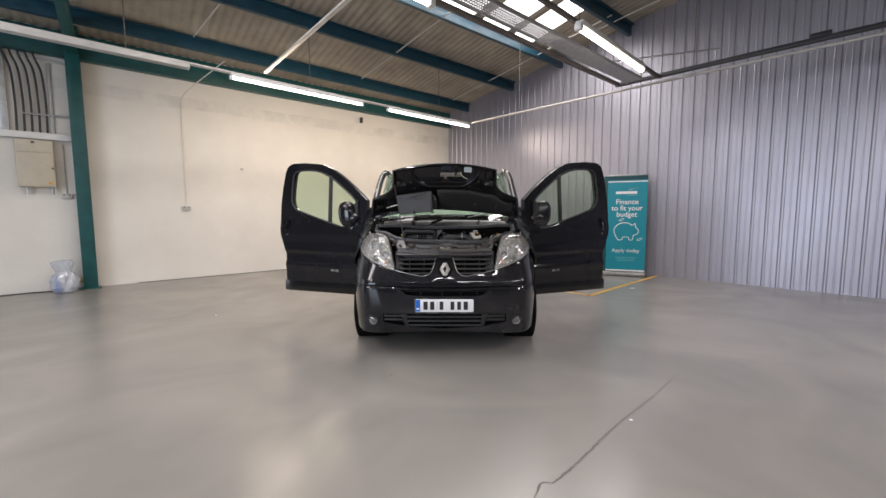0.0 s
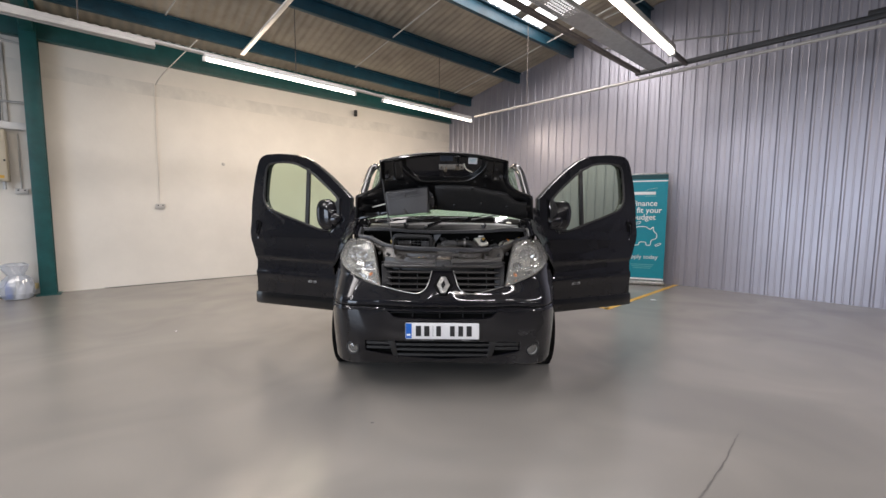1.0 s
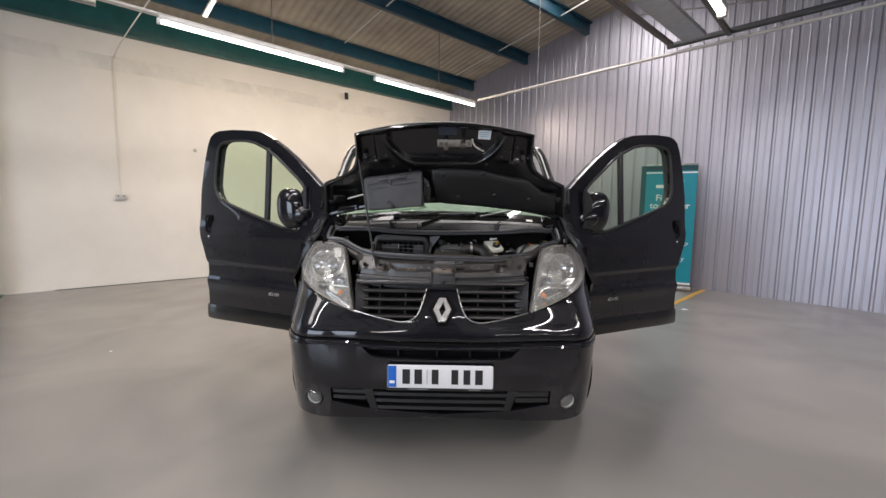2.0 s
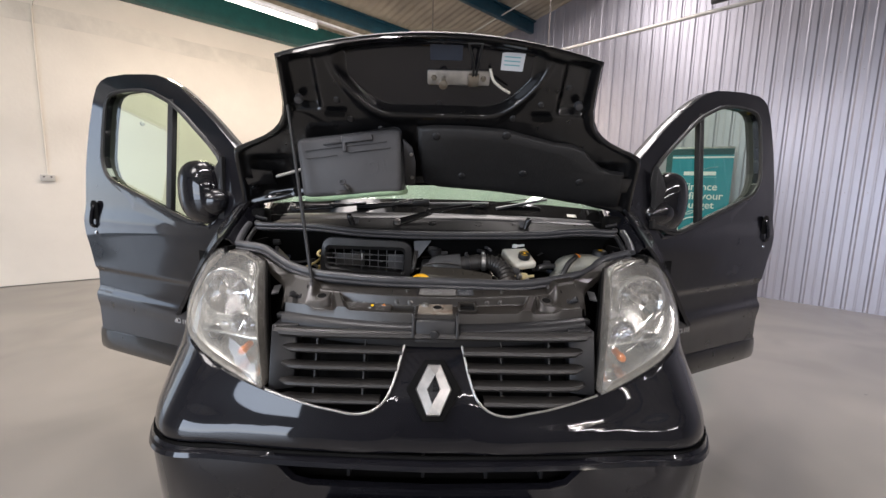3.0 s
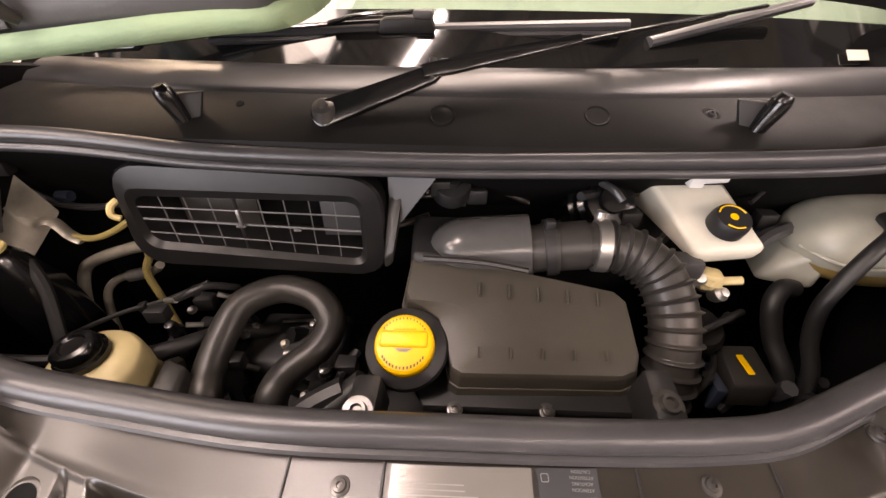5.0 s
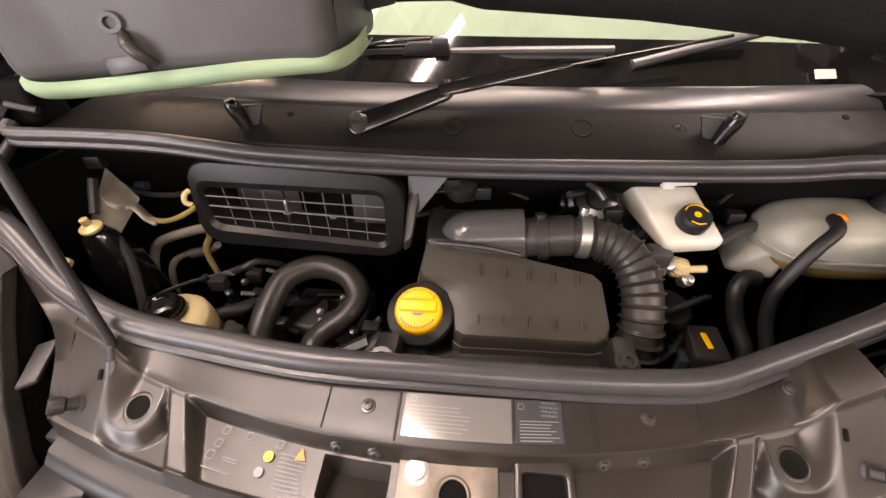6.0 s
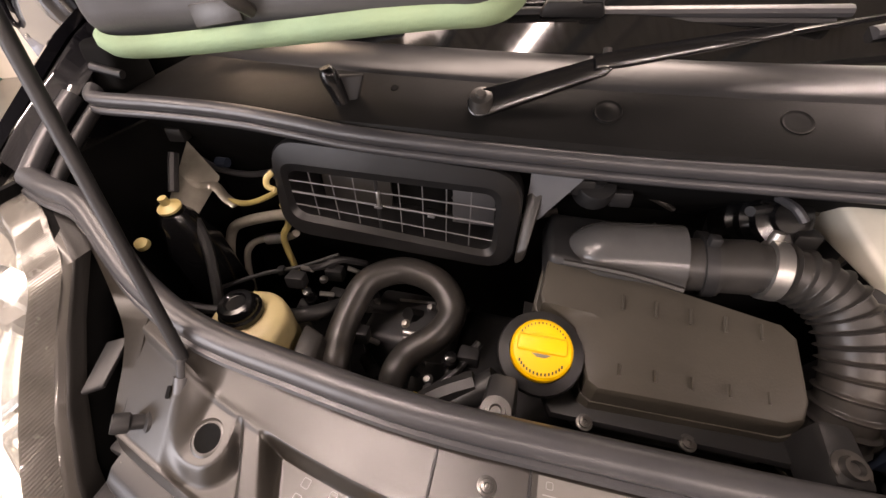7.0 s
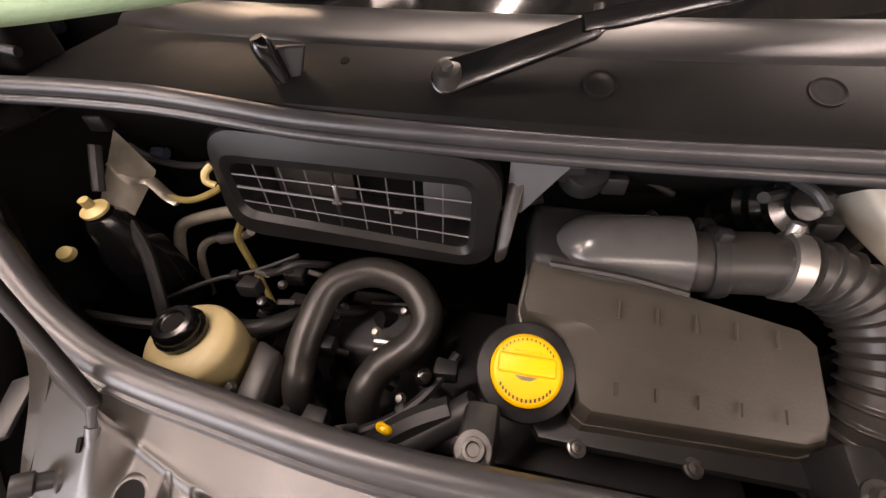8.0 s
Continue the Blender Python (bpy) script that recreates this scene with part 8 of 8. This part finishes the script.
for v in bm.verts:
    x, y, z = v.co
    e = 1.0 / max(1e-6, abs(x) ** 2.7 + abs(y) ** 3 + abs(z) ** 2.4) ** (1 / 2.7)
    v.co = Vector((x * e * 0.125, y * e * 0.069, z * e * 0.0565)) + Vector((0.592, 4.170, 1.0535))
bmesh.ops.delete(bm, geom=[f for f in bm.faces if f.calc_center_median().z > 1.041], context="FACES")
part("tank_fluid", bm, M_COOLANT, tank, "amber fluid showing through", 60)
part("tank_spout", hexa([Vector(q) for q in ((0.436, 4.150, 0.988), (0.50, 4.120, 0.995), (0.52, 4.200, 0.995), (0.45, 4.210, 0.990), (0.452, 4.150, 1.020), (0.50, 4.122, 1.075), (0.52, 4.200, 1.080), (0.460, 4.205, 1.03))], 0.010, 3), M_TANK, tank)
part("tank_seam", tube([(0.470, 4.15, 1.052), (0.50, 4.106, 1.052), (0.58, 4.101, 1.052), (0.66, 4.104, 1.052), (0.712, 4.13, 1.054)], 0.0025, 6), M_TANK, tank)
part("tank_cap", lathe([(0, 0.030), (0.022, 0.029), (0.027, 0.024), (0.030, 0.006), (0.031, -0.01)], axis((0.640, 4.170, 1.100), (0.0, -0.15, 1)), 22), M_INK, tank, "black pressure cap")
part("cap_mark", lathe([(0, 0.0306), (0.008, 0.0306), (0.008, 0.03)], axis((0.640, 4.170, 1.100), (0.0, -0.15, 1)), 12), M_YELLOW, tank)
part("tank_hose", tube([(0.534, 4.135, 1.108), (0.522, 4.106, 1.106), (0.495, 4.088, 1.088), (0.472, 4.076, 1.050), (0.462, 4.068, 1.010), (0.470, 4.058, 0.962), (0.481, 4.040, 0.920), (0.485, 4.02, 0.85)], [0.0085, 0.0095, 0.010, 0.010], 12), M_TRIM, van, "grey black overflow hose")
part("hose_clip", tube([(0.532, 4.132, 1.112), (0.540, 4.134, 1.112), (0.550, 4.134, 1.106)], 0.005, 8), M_ORANGE, van, "orange hose clip")
part("tank_hose", tube([(0.470, 4.12, 1.00), (0.450, 4.115, 1.004), (0.436, 4.10, 0.986), (0.447, 4.08, 0.94), (0.46, 4.05, 0.905), (0.465, 4.03, 0.85)], 0.0125, 12), M_TRIM, van, "thick black hose under the tank")
part("tank_bracket", hexa([Vector(q) for q in ((0.56, 4.225, 1.09), (0.62, 4.225, 1.09), (0.62, 4.235, 1.09), (0.56, 4.235, 1.09), (0.55, 4.20, 1.125), (0.60, 4.20, 1.135), (0.60, 4.21, 1.135), (0.55, 4.21, 1.125))]), M_GREYBOX, van)
# relay box
rb = part("relay_box", hexa([Vector(q) for q in ((0.352, 4.000, 0.90), (0.410, 4.000, 0.90), (0.410, 4.055, 0.90), (0.352, 4.055, 0.90), (0.355, 4.003, 0.938), (0.408, 4.003, 0.938), (0.405, 4.060, 0.950), (0.358, 4.060, 0.950))], 0.004), M_SLAT, van, "grey relay box with a yellow tag")
part("yellow_mark", box((0.378, 4.030, 0.947), (0.008, 0.030, 0.003), 0.001), M_YELLOW, rb)
part("blue_connector", box((0.337, 4.018, 0.918), (0.014, 0.045, 0.04), 0.003), M_TAPE, van)
part("green_bung", box((0.31, 4.03, 0.915), (0.035, 0.04, 0.03), 0.008), M_GREYBOX, van)
part("pump_body", lathe([(0, 0.01), (0.03, 0.008), (0.036, 0.0), (0.036, -0.08)], axis((0.335, 4.08, 0.96), (0, -0.3, 1)), 20), M_INK, van)
for i in range(14):
    x, y = random.uniform(0.26, 0.60), random.uniform(3.97, 4.10)
    z = random.uniform(0.82, 0.90)
    part("engine_fitting", rod((x, y, z), (x + random.uniform(-0.04, 0.04), y + random.uniform(-0.03, 0.03), z + random.uniform(-0.02, 0.04)), random.uniform(0.006, 0.013), 8), random.choice((M_INK, M_TRIM, M_RUBBER)), van)
part("bay_cable", tube([(0.55, 3.99, 0.98), (0.60, 4.0, 1.0), (0.64, 4.01, 1.03), (0.66, 4.03, 1.07)], 0.003, 6), M_ALU, van)

# loose wires, small pipes and clips deep in the bay
random.seed(17)
WIRES = (((-0.55, 4.05, 0.93), (-0.48, 4.08, 0.95), (-0.42, 4.10, 0.96), (-0.36, 4.12, 0.98)), ((-0.40, 4.09, 0.97), (-0.36, 4.07, 1.00), (-0.33, 4.08, 1.01), (-0.31, 4.11, 0.98)),
         ((-0.04, 4.17, 1.11), (0.02, 4.19, 1.125), (0.08, 4.20, 1.12), (0.14, 4.20, 1.13)), ((0.16, 4.15, 1.12), (0.20, 4.18, 1.11), (0.24, 4.20, 1.10), (0.26, 4.21, 1.05)),
         ((0.40, 4.18, 1.10), (0.45, 4.21, 1.12), (0.52, 4.22, 1.13), (0.60, 4.22, 1.14)), ((0.30, 4.05, 0.97), (0.34, 4.06, 0.99), (0.39, 4.09, 0.98), (0.42, 4.12, 0.95)),
         ((0.26, 3.97, 0.93), (0.30, 3.99, 0.95), (0.33, 4.02, 0.95), (0.36, 4.06, 0.93)),
         ((-0.24, 3.92, 0.92), (-0.19, 3.94, 0.93), (-0.15, 3.97, 0.945), (-0.12, 4.02, 0.96)), ((0.56, 4.0, 1.02), (0.60, 4.03, 1.06), (0.66, 4.06, 1.10), (0.67, 4.12, 1.13)))
for i, pts in enumerate(WIRES):
    part("bay_wire", tube(pts, (0.0035, 0.005, 0.0042, 0.006)[i % 4], 8), (M_TRIM, M_INK, M_TRIM, M_INK)[i % 4], van, "thin dark wire in the bay")
    p, q = Vector(pts[1]), Vector(pts[2])
    part("wire_clip", box((0, 0, 0), (0.014, 0.012, 0.012), 0.003, m=axis(p.lerp(q, 0.5), q - p)), (M_TRIM, M_INK, M_TRIM)[i % 3], van)
for i, (x, y, z) in enumerate(((-0.62, 4.17, 1.135), (-0.40, 4.06, 0.975), (-0.36, 4.10, 0.96), (-0.345, 4.07, 0.94), (-0.02, 4.17, 1.12), (0.03, 4.185, 1.10), (0.235, 4.16, 1.085), (0.44, 4.19, 1.07), (-0.29, 4.02, 0.93), (-0.26, 3.93, 0.935), (-0.145, 3.935, 0.95), (-0.13, 4.0, 0.955))):
    part("bay_connector", hexa([Vector((x + a, y + b, z + c)) for c in (-0.012, 0.010) for a, b in ((-0.014, -0.010), (0.014, -0.008), (0.013, 0.010), (-0.012, 0.012))], 0.003), (M_TRIM, M_INK, M_TRIM, M_INK)[i % 4], van)
part("round_sensor", lathe([(0, 0.012), (0.010, 0.012), (0.011, 0.006), (0.024, 0.004), (0.026, 0.0), (0.026, -0.02)], axis((-0.005, 4.175, 1.12), (0.1, -0.5, 1)), 20), M_TRIM, van)
for p, q in (((-0.405, 4.085, 0.975), (-0.38, 4.075, 0.985)), ((-0.36, 4.05, 0.965), (-0.345, 4.06, 0.955)), ((-0.33, 4.09, 0.985), (-0.315, 4.095, 0.975)), ((-0.43, 4.09, 0.95), (-0.415, 4.075, 0.955))):
    part("bright_pin", rod(p, q, 0.0035, 8), M_ALU, van)

# ribbed black servo behind the intake hose and lumps under the reservoir
part("brake_servo", lathe([(0, 0.030), (0.018, 0.030), (0.020, 0.024), (0.034, 0.022), (0.036, 0.014), (0.033, 0.010), (0.040, 0.004), (0.041, -0.006), (0.037, -0.010), (0.044, -0.016), (0.045, -0.05)], axis((0.205, 4.185, 1.092), (0.15, -0.75, 0.62)), 28), M_ARM, van, "ribbed black brake servo", 30)
random.seed(23)
for i in range(7):
    c = Vector((0.285 + 0.010 * i + random.uniform(-0.006, 0.006), 4.092 + random.uniform(-0.012, 0.012), 1.046 - 0.004 * i + random.uniform(-0.008, 0.008)))
    part("valve_lump", lathe([(0, 0.008), (0.006, 0.007), (0.0075, 0.003), (0.010, 0.001), (0.010, -0.010), (0.007, -0.016)], axis(c, (random.uniform(-0.5, 0.5), -0.5, random.uniform(0.4, 1))), 12), (M_ALU, M_CREAM, M_GREYBOX)[i % 3], van)
# cable looms along the bulkhead, deep behind the intake and tank
for i in range(9):
    x0 = -0.66 + 0.15 * i
    z0 = 1.085 + random.uniform(-0.05, 0.03)
    part("wire_loom", tube([(x0, 4.215, z0), (x0 + 0.05, 4.205 + random.uniform(-0.015, 0.01), z0 + random.uniform(-0.025, 0.025)), (x0 + 0.11, 4.21, z0 + random.uniform(-0.03, 0.02)), (x0 + 0.17, 4.22, z0 - 0.01)], random.choice((0.004, 0.0055, 0.0075)), 8), random.choice((M_HOSE, M_TRIM_SOFT, M_RUBBER)), van, "dark taped wire loom")
    part("loom_tape", tube([(x0 + 0.055, 4.204, z0), (x0 + 0.075, 4.204, z0)], 0.0085, 8), random.choice((M_GREYBOX, M_TRIM_SOFT, M_TAPE)), van)

# bright flecks of bolts and clips round the hose loop
for i in range(16):
    p = Vector((random.uniform(-0.40, -0.14), random.uniform(3.93, 4.10), random.uniform(0.90, 0.965)))
    part("engine_bolt", lathe([(0, 0.004), (0.004, 0.0035), (0.005, 0.0), (0.007, -0.002)], axis(p, (random.uniform(-0.4, 0.4), -0.5, 1)), 8), random.choice((M_PIPE, M_SCREW, M_SCREW)), van)
part("cover_edge", rod((-0.262, 4.110, 0.911), (-0.205, 4.116, 0.911), 0.0022, 8), M_ALU, van)
for x, y, r in ((-0.300, 4.085, 0.010), (-0.375, 4.045, 0.008), (-0.150, 3.985, 0.009)):
    part("engine_stub", lathe([(0, 0.012), (r * 0.8, 0.010), (r, 0.0), (r * 0.8, -0.004), (r * 1.2, -0.008), (r * 1.2, -0.06)], axis((x, y, 0.965), (0.1, -0.3, 1)), 14), M_ARM, van)
